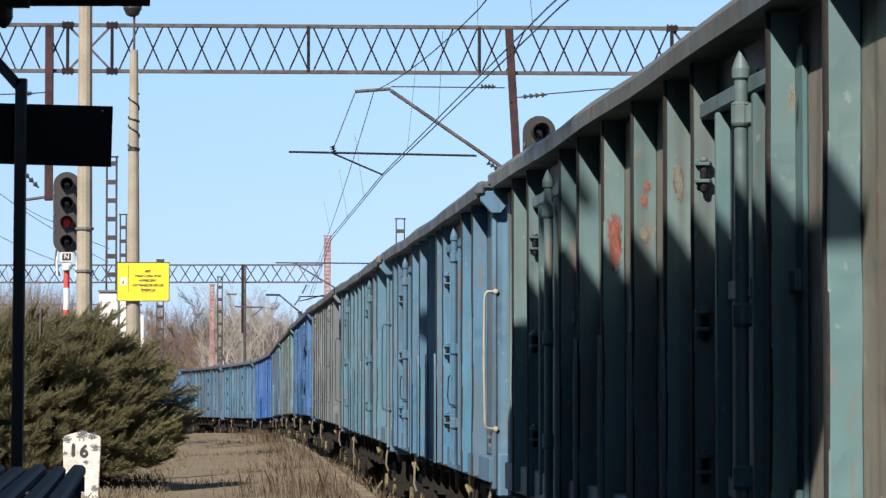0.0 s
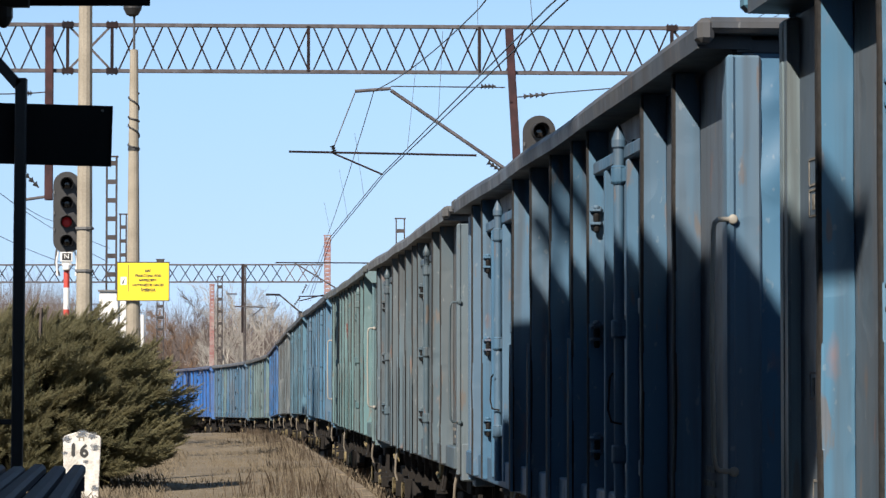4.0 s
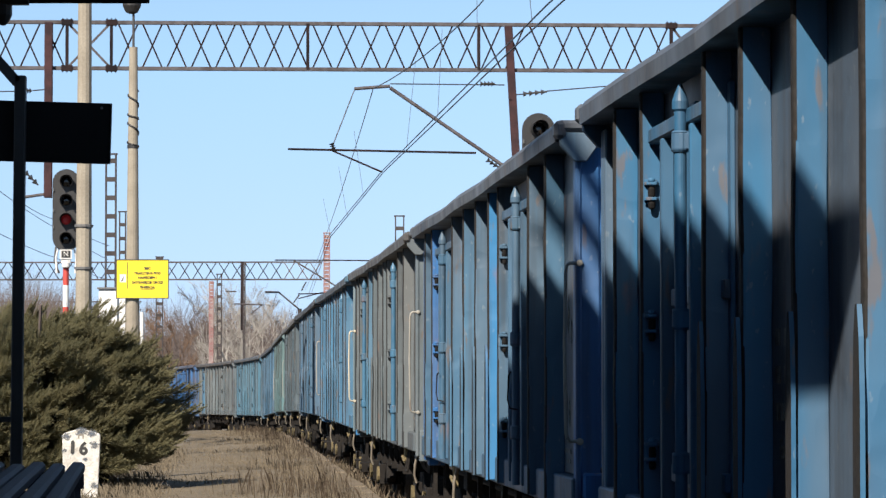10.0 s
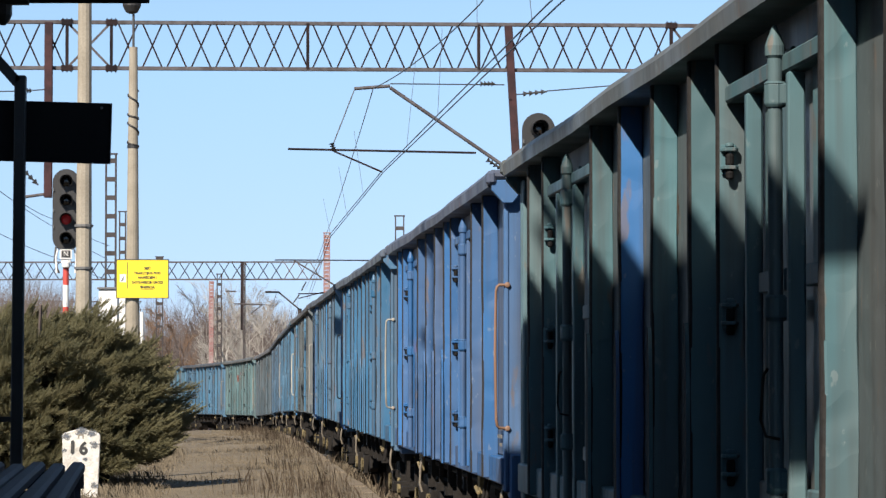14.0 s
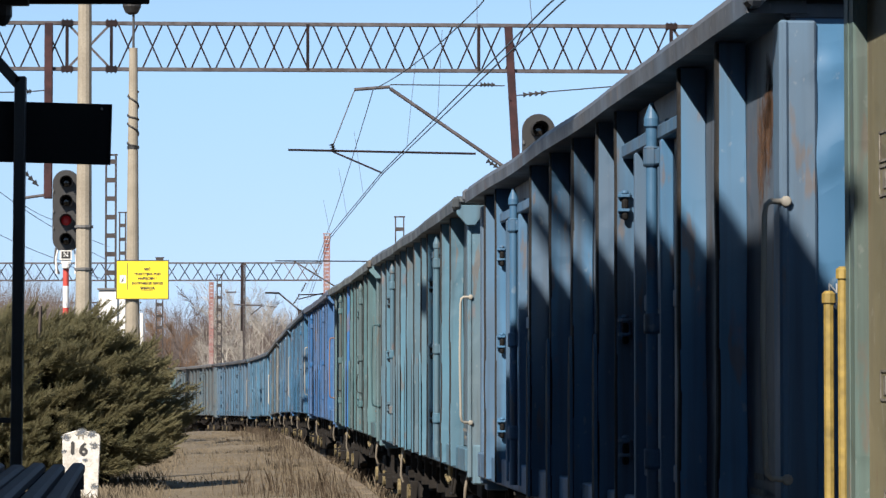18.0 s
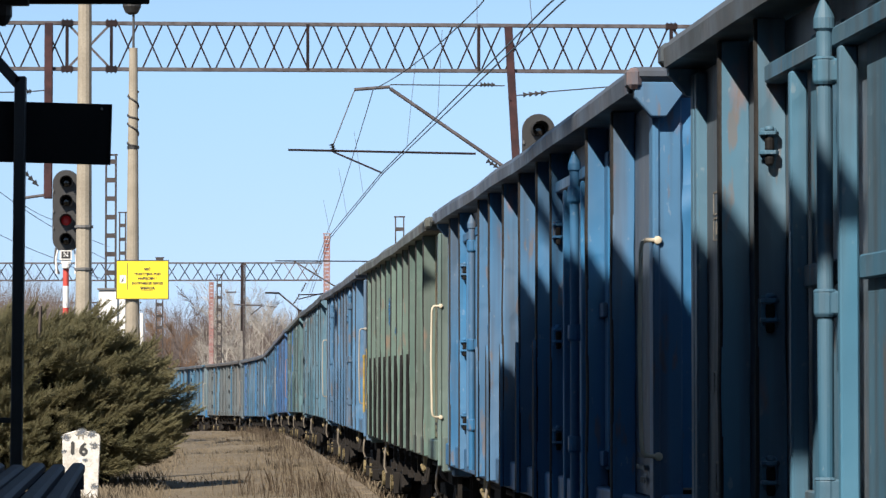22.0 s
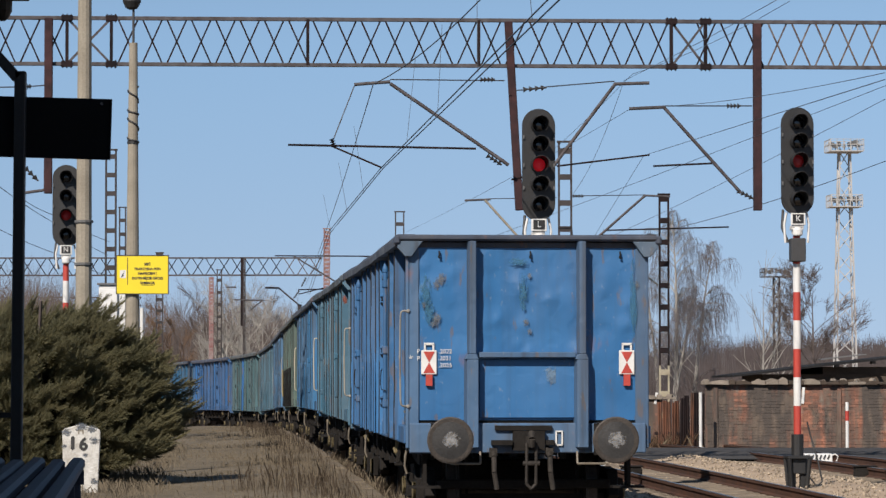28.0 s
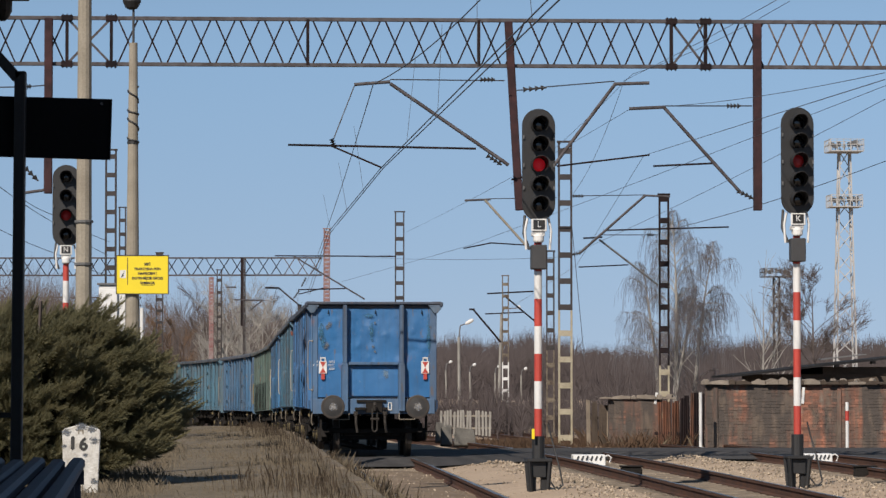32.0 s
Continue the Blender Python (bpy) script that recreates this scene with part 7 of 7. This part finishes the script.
def bare_tree(label, foot, height, seed, trunk_mat, twig_mat, weep=0.0, spread=0.7, lean=0.0, r=0.09, fork=0.35, depth=3, n_limbs=9):
    rng = random.Random(seed)
    t = thing("tree", label, "tree", at=Matrix.Translation(foot))
    s = Shape()
    pts, q = [], Vector((0, 0, -0.3))
    for i in range(8):
        pts.append(Vector(q))
        q = q + Vector((lean + rng.uniform(-0.04, 0.04) * height / 8, rng.uniform(-0.03, 0.03) * height / 8, height / 8))
    pts.append(q)
    for i in range(8):
        s.tube(pts[i], pts[i + 1], r * (1 - i / 8.6), 7, r * (1 - (i + 1) / 8.6), caps=False)
    part("trunk", s, trunk_mat, t)
    s = Shape()
    for i in range(n_limbs):
        f = fork + (0.97 - fork) * (i + rng.random()) / n_limbs
        k = min(7, int(f * 8))
        p = pts[k].lerp(pts[k + 1], f * 8 - k)
        an = rng.uniform(0, 2 * math.pi)
        d = Vector((math.cos(an) * spread * 1.3, math.sin(an) * spread * 1.3, 1.0))
        limb(s, rng, p, d, height * rng.uniform(0.16, 0.24) * (1.25 - 0.5 * f), r * 0.42 * (1.15 - f), depth, weep, spread)
    part("crown", s, twig_mat, t, "bare twigs without leaves")
    return t


def woods(name, label, area, count, height, seed, mat, blades, width, uneven=0.65):
    """Far bare woodland: many trees, each a stem with thin twigs, in one mesh."""
    rng = np.random.default_rng(seed)
    v, f = [], []
    for _ in range(count):
        x, y = rng.uniform(area[0], area[1]), rng.uniform(area[2], area[3])
        z = fall(y) - 0.3
        h = height * rng.uniform(uneven, 1.1) * (1 + 0.18 * math.sin(x * 0.11) + 0.1 * math.sin(x * 0.37 + 1))
        k = len(v)
        v += [(x - width, y, z), (x + width, y, z), (x + 0.2 * width + rng.uniform(-0.3, 0.3), y, z + 0.62 * h)]
        f.append((k, k + 1, k + 2))
        # twigs that end within a rounded, uneven crown
        cz, cx = h * rng.uniform(0.52, 0.62), h * rng.uniform(0.22, 0.36)
        for _ in range(blades):
            g = rng.uniform(0.05, 0.8)
            a, r = rng.uniform(0, 2 * math.pi), math.sqrt(rng.uniform(0.05, 1))
            w = width * rng.uniform(0.2, 0.5)
            k = len(v)
            end = (x + cx * r * math.cos(a), y + rng.uniform(-0.6, 0.6), z + cz + (h - cz) * r * math.sin(a))
            start = z + min(h * g, end[2] - z - 0.1 * h)
            v += [(x + 0.3 * (end[0] - x) * g - w, y, start), (x + 0.3 * (end[0] - x) * g + w, y, start), end]
            f.append((k, k + 1, k + 2))
    me = bpy.data.meshes.new(name)
    me.from_pydata(v, [], f)
    me.materials.append(mat)
    return tagged(new(name, me), label, "woodland", kind="stuff")


woods("far_woods", "brown line of bare woodland on the horizon", (-120, 130, 560, 720), 4300, 10.8, 1, WOODS, 40, 0.15, 0.85)
woods("far_brush", "dense bare undergrowth in front of the far woods", (-100, 110, 480, 560), 3600, 8.2, 2, WOODS, 30, 0.14, 0.85)
woods("curve_woods", "bare trees beyond the curve of the track", (-44, -6, 205, 290), 700, 11.4, 3, BARK, 150, 0.050, 0.75)
woods("curve_brush", "bare brown bushes beyond the curve", (-36, -6, 185, 205), 420, 5.5, 4, WOODS, 60, 0.04)
woods("yard_brush", "bare shrubs and saplings beyond the crossing", (6.5, 24, 105, 150), 300, 2.7, 5, WOODS, 44, 0.022)
woods("yard_brush", "bare shrubs behind the pale slat fence", (-4, 9, 131, 165), 460, 2.5, 15, WOODS, 44, 0.026)
woods("yard_brush", "bare saplings behind the yard wall", (4, 22, 99, 104), 170, 3.0, 6, WOODS, 44, 0.016)

DEADWEED = material("dead_brown_weeds", (0.15, 0.095, 0.062), 0.9, 0, 0.4, 1.0, 0)
RUSSET = material("russet_dead_leaves", (0.24, 0.15, 0.095), 0.9, 0, 0.3, 1.0, 0)


def weeping_birch(label, foot, height, seed, lean, limbs, reach, forks=()):
    """A birch with white bent stems, arching limbs and long thin twigs that hang in strands."""
    rng = random.Random(seed)
    tree = thing("tree", label, "tree", at=Matrix.Translation(foot))
    stems = []
    for base, f_top, side, tall, r in ((0.0, 1.0, lean, height, 0.12), *forks):
        pts = []
        for i in range(10):
            f = i / 9
            pts.append(Vector((side * f * f + 0.06 * math.sin(5 * f + seed) + base * 0.0, 0.05 * math.sin(4 * f), base * height + tall * f - 0.3 * (1 - f) * (base == 0))))
        s = Shape()
        for i in range(9):
            s.tube(pts[i], pts[i + 1], r * (1 - i / 9.6), 7, r * (1 - (i + 1) / 9.6), caps=False)
        part("trunk", s, BIRCH, tree, "white bark trunk")
        stems.append((pts, tall / height))
    wood, twigs = Shape(), Shape()
    for pts, share in stems:
        for i in range(int(limbs * share)):
            f = 0.30 + 0.68 * (i + rng.random()) / (limbs * share)
            k = min(8, int(f * 9))
            p = pts[k].lerp(pts[k + 1], f * 9 - k)
            an = rng.uniform(0, 2 * math.pi)
            out = Vector((math.cos(an), 0.8 * math.sin(an), 0))
            length = reach * rng.uniform(0.6, 1.1) * (1.15 - 0.75 * f) * (0.6 + 0.4 * share)
            arc = []
            for j in range(8):
                u = j / 7
                arc.append(p + out * length * u + Vector((rng.uniform(-0.04, 0.04), rng.uniform(-0.04, 0.04), length * (1.35 * u - 0.85 * u * u))))
            for j in range(7):
                wood.tube(arc[j], arc[j + 1], 0.022 * (1 - j / 8.5), 4, 0.022 * (1 - (j + 1) / 8.5), caps=False)
            for j in range(46):
                u = rng.uniform(0.2, 1.0) * 6.99
                q = arc[int(u)].lerp(arc[int(u) + 1], u % 1)
                drift = Vector((rng.uniform(-0.34, 0.34), rng.uniform(-0.3, 0.3), 0)) + out * rng.uniform(0, 0.2)
                drop = rng.uniform(0.15, 0.9) * (0.35 + 0.20 * height * (u / 7)) * (0.7 + 0.6 * rng.random())
                drop = min(drop, p.z * 0.75 + 0.2)
                path = [q + drift * (1 - (1 - v) ** 2) + Vector((rng.uniform(-0.02, 0.02), 0, 0.12 * math.sin(math.pi * min(1, v * 2.2)) * (v < 0.45) - drop * v ** 1.4)) for v in (0, 0.2, 0.45, 0.7, 1.0)]
                twigs.hose(path, rng.uniform(0.0022, 0.0040), 3)
                if rng.random() < 0.5:
                    e = path[2]
                    twigs.hose([e, e + Vector((rng.uniform(-0.15, 0.15), rng.uniform(-0.1, 0.1), -0.15 * drop)), e + Vector((rng.uniform(-0.2, 0.2), rng.uniform(-0.1, 0.1), -0.45 * drop))], 0.003, 3)
    tagged(part("crown_wood", wood, BIRCH, tree), "thin arching limbs", kind="stuff")
    tagged(part("crown", twigs, BIRCHTWIG, tree), "hanging bare twigs without leaves", kind="stuff")


for p, y, top, seed, lean, limbs, reach, forks in (((8.299, 112.00, 1.105), 112, 7.249, 11, -0.1, 34, 2.4, ((0.12, 1, 0.75, 4.6, 0.085),)),
                                                   ((9.138, 116.00, 1.081), 116, 6.297, 12, 0.9, 22, 1.9, ()), ((7.812, 114.00, 1.093), 114, 5.604, 19, -0.5, 14, 1.7, ())):
    g = fall(y) - 0.3
    weeping_birch("tall weeping birch without leaves beyond the fence", (p[0], y, g), top - g, seed, lean, limbs, reach, forks)
p, g = (10.216, 100.00, 1.573), fall(100) - 0.3
bare_tree("slender white birch without leaves behind the yard wall", (p[0], 100, g), 4.775 - g, 13, BIRCH, BIRCH, weep=0.0, spread=0.50, r=0.065, fork=0.14, depth=1, n_limbs=22)
p, g = (17.698, 150.00, 3.304), fall(150) - 0.3
bare_tree("dark round-crowned bare tree behind the yard", (p[0], 150, g), 6.002 - g, 14, BARK, BARK, weep=0.0, spread=0.72, r=0.12, fork=0.36, depth=4, n_limbs=15)
p, g = (11.218, 105.00, 1.903), fall(105) - 0.3
bare_tree("thin bare sapling behind the yard wall", (p[0], 105, g), 3.602 - g, 15, BARK, BARK, weep=0.0, spread=0.4, r=0.03, fork=0.3, depth=2, n_limbs=8)
for x, y, top, seed, mat in ((-12.50, 182, 5.43, 21, BIRCH), (-11.76, 190, 5.08, 22, BIRCH), (-12.22, 176, 5.72, 31, BIRCH), (-11.59, 181, 5.57, 32, BIRCH), (-10.77, 186, 5.51, 33, BIRCH), (-9.80, 184, 5.10, 34, BIRCH), (-15.11, 185, 4.99, 23, BARK), (-14.17, 188, 5.72, 24, BARK), (-11.29, 200, 5.79, 25, BARK), (-15.49, 178, 4.55, 26, RUSSET), (-15.09, 180, 4.26, 27, RUSSET)):
    g = fall(y) - 0.3
    bare_tree("bare birch beyond the curve" if mat is BIRCH else "bare tree with russet twigs beyond the curve" if mat is RUSSET else "bare grey tree beyond the curve",
              (x, y, g), top - g, seed, mat, mat, weep=0.1, spread=0.5, r=0.10, fork=0.2, depth=3, n_limbs=10)


def juniper():
    """A wide old juniper: feathery sprays of needles on hidden branches, leaning outward."""
    rng = np.random.default_rng(7)
    base = Vector((-5.30, 40.6, 0.36))
    bush = thing("juniper_bush", "wide dark green juniper bush on the platform", "bush", at=Matrix.Translation(base))
    rx, ry, rz = 1.62, 1.75, 2.22
    for i in range(14):
        a = 2 * math.pi * i / 14
        s = Shape().tube((0.1 * math.cos(a), 0.1 * math.sin(a), -0.1), (rx * 0.7 * math.cos(a), ry * 0.7 * math.sin(a), 0.9 + 0.7 * (i % 3)), 0.05, 6, 0.02)
        part("branch", s, BARK, bush)
    # one spray: a curved stem with short needle blades on all sides
    blades = []
    for j in range(22):
        f = j / 22
        an = j * 2.4
        l = 0.070 * (1.2 - 0.7 * f)
        c = np.array([f * 0.30, 0, 0.05 * f * f])
        d = np.array([1.7, 0.75 * math.cos(an), 0.75 * math.sin(an)]) * l
        w = np.array([0, -math.sin(an), math.cos(an)]) * 0.0085
        blades.append((c - w, c + w, c + d))
    blades = np.array(blades).reshape(-1, 3)
    verts = []
    for c in range(760):
        # a plume: sprays set along one bough that tapers to its tip, swept to one side and upward
        u = rng.uniform(0.0, 1.0) ** 0.85
        a = rng.uniform(0, 2 * math.pi)
        ring = max(0.0, 1 - u ** 2.3) ** (1 / 2.3)
        k = rng.uniform(0.84, 1.0) if c % 4 else rng.uniform(0.55, 0.8)
        lump = 1 + 0.20 * noise.noise(Vector((math.cos(a) * ring * 2.6, math.sin(a) * ring * 2.6, u * 2.6 + 5)))
        p0 = np.array([rx * ring * math.cos(a), ry * ring * math.sin(a), 0.22 + (rz - 0.35) * u]) * k * lump
        d0 = np.array([math.cos(a) * ring * 0.75, math.sin(a) * ring * 0.75, 0.16 + 0.42 * u]) + np.array([0.62, -0.1, 0.10]) + rng.normal(0, 0.14, 3)
        d0 /= np.linalg.norm(d0)
        e0 = np.cross(d0, [0.1, 0.2, 1.0])
        e0 /= np.linalg.norm(e0)
        g0 = np.cross(e0, d0)
        span = rng.uniform(0.40, 0.72)
        p0 = p0 - d0 * 0.35 * span
        for q in range(30):
            f = (q + rng.random()) / 30
            an = rng.uniform(0, 2 * math.pi)
            side = math.cos(an) * e0 + 0.6 * math.sin(an) * g0
            d = d0 + side * (0.75 - 0.45 * f) + rng.normal(0, 0.10, 3) + np.array([0, 0, 0.12 * f])
            d /= np.linalg.norm(d)
            e = np.cross(d, [0.1, 0.2, 1.0])
            e /= np.linalg.norm(e)
            g = np.cross(e, d)
            p = p0 + d0 * span * f + side * 0.05 * (1 - f)
            verts.append(p + rng.uniform(0.55, 0.95) * (1.15 - 0.5 * f) * (blades @ np.array([d, e, g])))
    v = np.concatenate(verts)
    v[:, 2] = np.maximum(v[:, 2], 0.02)
    me = bpy.data.meshes.new("crown")
    me.vertices.add(len(v))
    me.vertices.foreach_set("co", v.ravel())
    k = len(v)
    me.loops.add(k)
    me.loops.foreach_set("vertex_index", np.arange(k))
    me.polygons.add(k // 3)
    me.polygons.foreach_set("loop_start", np.arange(0, k, 3))
    me.update(calc_edges=True)
    me.materials.append(JUNIPER)
    crown = new("crown", me)
    crown.parent = bush
    # solid core of the bush; the shade inside it is put into its dark colour
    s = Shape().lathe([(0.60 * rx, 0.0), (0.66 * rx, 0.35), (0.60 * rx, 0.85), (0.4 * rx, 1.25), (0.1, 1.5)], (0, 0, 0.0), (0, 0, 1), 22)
    part("heart", s, HEART, bush, "solid dark core standing in for the bush's inner shade")


juniper()


def tufts(name, label, spots, seed, mat, height, blades, spread, lean=0.35):
    """Dry grass or weeds, in one mesh of thin blades."""
    rng = np.random.default_rng(seed)
    v, f = [], []
    for x, y, z, size in spots:
        for _ in range(blades):
            a, b = rng.normal(0, spread * size, 2)
            h = height * size * rng.uniform(0.4, 1.15)
            dx, dy = rng.normal(0, lean, 2) * h
            w = rng.uniform(0.0020, 0.0042)
            k = len(v)
            v += [(x + a - w, y + b, z - 0.02), (x + a + w, y + b, z - 0.02), (x + a + dx * 0.5 + w * 0.6, y + b + dy * 0.5, z + h * 0.65), (x + a + dx, y + b + dy, z + h)]
            f += [(k, k + 1, k + 2), (k, k + 2, k + 3)]
    me = bpy.data.meshes.new(name)
    me.from_pydata(v, [], f)
    me.materials.append(mat)
    return tagged(new(name, me), label, "grass", kind="stuff")


rng = random.Random(31)
WEED = material("dry_weed_stalks", (0.10, 0.075, 0.052), 0.9, 0, 0.4, 2.0, 0)
spots = []
for _ in range(620):
    d, l = rng.uniform(33, 122), -1.75 - abs(rng.gauss(0, 0.55))
    p = aside(d, l, 0.38)
    spots.append((p.x, p.y, p.z, rng.uniform(0.4, 1.0)))
tufts("dry_grass", "tufts of dry straw-coloured grass along the platform edge", spots, 1, GRASS, 0.085, 22, 0.24)
spots = []
for _ in range(190):
    d, l = rng.uniform(33, 110), -1.7 - abs(rng.gauss(0, 0.45))
    p = aside(d, l, 0.38)
    spots.append((p.x, p.y, p.z, rng.uniform(0.5, 1.1)))
for _ in range(26):
    p = aside(rng.uniform(32.5, 40), rng.uniform(-3.1, -1.9), 0.38)
    spots.append((p.x, p.y, p.z, rng.uniform(0.8, 1.3)))
tufts("dry_weeds", "dark dry weed stalks along the platform edge", spots, 2, WEED, 0.25, 9, 0.11, 0.16)
spots = []
for _ in range(420):
    p = aside(rng.uniform(36, 63), rng.uniform(-1.42, -0.92), -0.20)
    spots.append((p.x, p.y, p.z, rng.uniform(0.5, 1.2)))
tufts("dry_weeds", "dry brown weeds between the platform and the rail", spots[:260], 22, GRASS, 0.40, 16, 0.12, 0.25)
tufts("dry_weeds", "dark dry weed stalks between the platform and the rail", spots[260:], 23, WEED, 0.46, 10, 0.10, 0.18)
spots = []
for _ in range(900):
    d, l = rng.uniform(32.5, 95), rng.uniform(-5.2, -1.75)
    p = aside(d, l, 0.36)
    if abs(l + 3.9) > 0.45 + 0.3 * math.sin(d * 0.7) or rng.random() < 0.25:
        spots.append((p.x, p.y, p.z, rng.uniform(0.35, 1.0)))
tufts("dry_grass", "short trampled dry grass on the platform", spots, 6, GRASS, 0.055, 18, 0.26)
spots = []
for _ in range(900):
    d, l = rng.uniform(33, 60), rng.uniform(-8.0, -4.0)
    p = aside(d, l, 0.38)
    spots.append((p.x, p.y, p.z, rng.uniform(0.3, 0.8)))
tufts("dry_grass", "sparse dry grass round the kilometre stone and bush", spots, 3, GRASS, 0.15, 24, 0.22)
spots = []
for _ in range(500):
    x, y = rng.uniform(0, 16), rng.uniform(84.5, 100)
    spots.append((x, y, fall(y) - 0.23, rng.uniform(0.5, 1.2) * (0.55 if x < 5 else 1.0)))
tufts("dry_grass", "tall dry grass beyond the level crossing", [p for p in spots if p[0] >= 5], 4, GRASS, 0.45, 10, 0.3)
tufts("dead_weeds", "low russet dead weeds beyond the level crossing", [p for p in spots if 1.2 < p[0] < 6.5] * 7, 14, DEADWEED, 0.55, 16, 0.40)


def stones(name, label, seed, count, area, mat, size):
    """Loose stones on the gravel, in one mesh."""
    rng = random.Random(seed)
    s = Shape()
    for _ in range(count):
        d, l = rng.uniform(*area[:2]), rng.uniform(*area[2:])
        if (min(abs(l), abs(l - 4.72), abs(l - 9.55)) < 0.82 and rng.random() < 0.3) or (l < 5 and d > 63 + max(0, l)):
            continue
        p = aside(d, l)
        r = size * rng.uniform(0.5, 1.4)
        z = p.z + lie(d, l)
        m = Matrix.Translation((p.x, p.y, z + r * 0.2)) @ pose(0, 0, 0, rng.uniform(0, 360), rng.uniform(0, 360), rng.uniform(0, 360))
        s.add([(r, 0, 0), (-r, 0.2 * r, 0), (0, r * 0.8, 0), (0, -r * 0.9, 0.1 * r), (0, 0, r * 0.7), (0.1 * r, 0, -r * 0.7)],
              [(0, 2, 4), (2, 1, 4), (1, 3, 4), (3, 0, 4), (2, 0, 5), (1, 2, 5), (3, 1, 5), (0, 3, 5)], m)
    me = bpy.data.meshes.new(name)
    me.from_pydata(s.v, [], s.f)
    me.materials.append(mat)
    return tagged(new(name, me), label, "gravel", kind="stuff")


STONE = material("loose_stone", (0.50, 0.41, 0.31), 0.95, 0, 0.3, 3.0, 0, per_object=0.4, island=True)
stones("gravel", "loose sandy gravel between the tracks", 3, 15000, (34, 70, -1.3, 15), STONE, 0.02)
stones("gravel", "coarse ballast along the rails", 4, 6000, (34, 70, 2.2, 12), STONE, 0.032)


def motions():
    """The train rolls away: every wagon along the line of the track, its wheels turning."""
    rear = ((0, -187.7), (1, -179.6), (2, -171.6), (3, -163.9), (6, -140.8), (9, -117.0), (11, -100.6), (13, -84.4), (14.5, -72.4), (16.5, -57.0),
            (18, -45.1), (19, -37.4), (20.5, -25.4), (22, -13.7), (24, 2.0), (25.5, 13.6), (28, 33.2), (29, 40.7), (30, 48.4), (31, 56.5), (32, 65.0))

    def rate(i):
        (a, p), (b, q) = rear[max(i - 1, 0)], rear[min(i + 1, len(rear) - 1)]
        return (q - p) / (b - a)

    def tail(t):
        """Place of the last buffer along the line, gliding through the rows above."""
        for i in range(len(rear) - 1):
            (a, p), (b, q) = rear[i], rear[i + 1]
            if t <= b:
                h, f = b - a, (t - a) / (b - a)
                return (p * (1 + 2 * f) * (1 - f) ** 2 + q * f * f * (3 - 2 * f) + h * rate(i) * f * (1 - f) ** 2 - h * rate(i + 1) * f * f * (1 - f))
        return rear[-1][1]
    for k, w in enumerate(WAGONS):
        rows = []
        for i in range(65):
            t = i * 0.5
            s = tail(t) + LENGTH * (k + 0.5)
            a, b = track(s - 4.5), track(s + 4.5)
            d = b - a
            m = (a + b) / 2
            rows.append((t, Matrix.Translation(m) @ pose(0, 0, 0, math.degrees(math.atan2(d.z, d.xy.length)), 0, math.degrees(math.atan2(-d.x, d.y)))))
        walk(w, rows)
        for o in w.children_recursive:
            if o.name.startswith("wheelset"):
                base = o.matrix_basis.copy()
                walk(o, [(i / 10, base @ pose(0, 0, 0, -math.degrees((tail(i / 10) - tail(0)) / 0.46), 0, 0)) for i in range(321)])


motions()
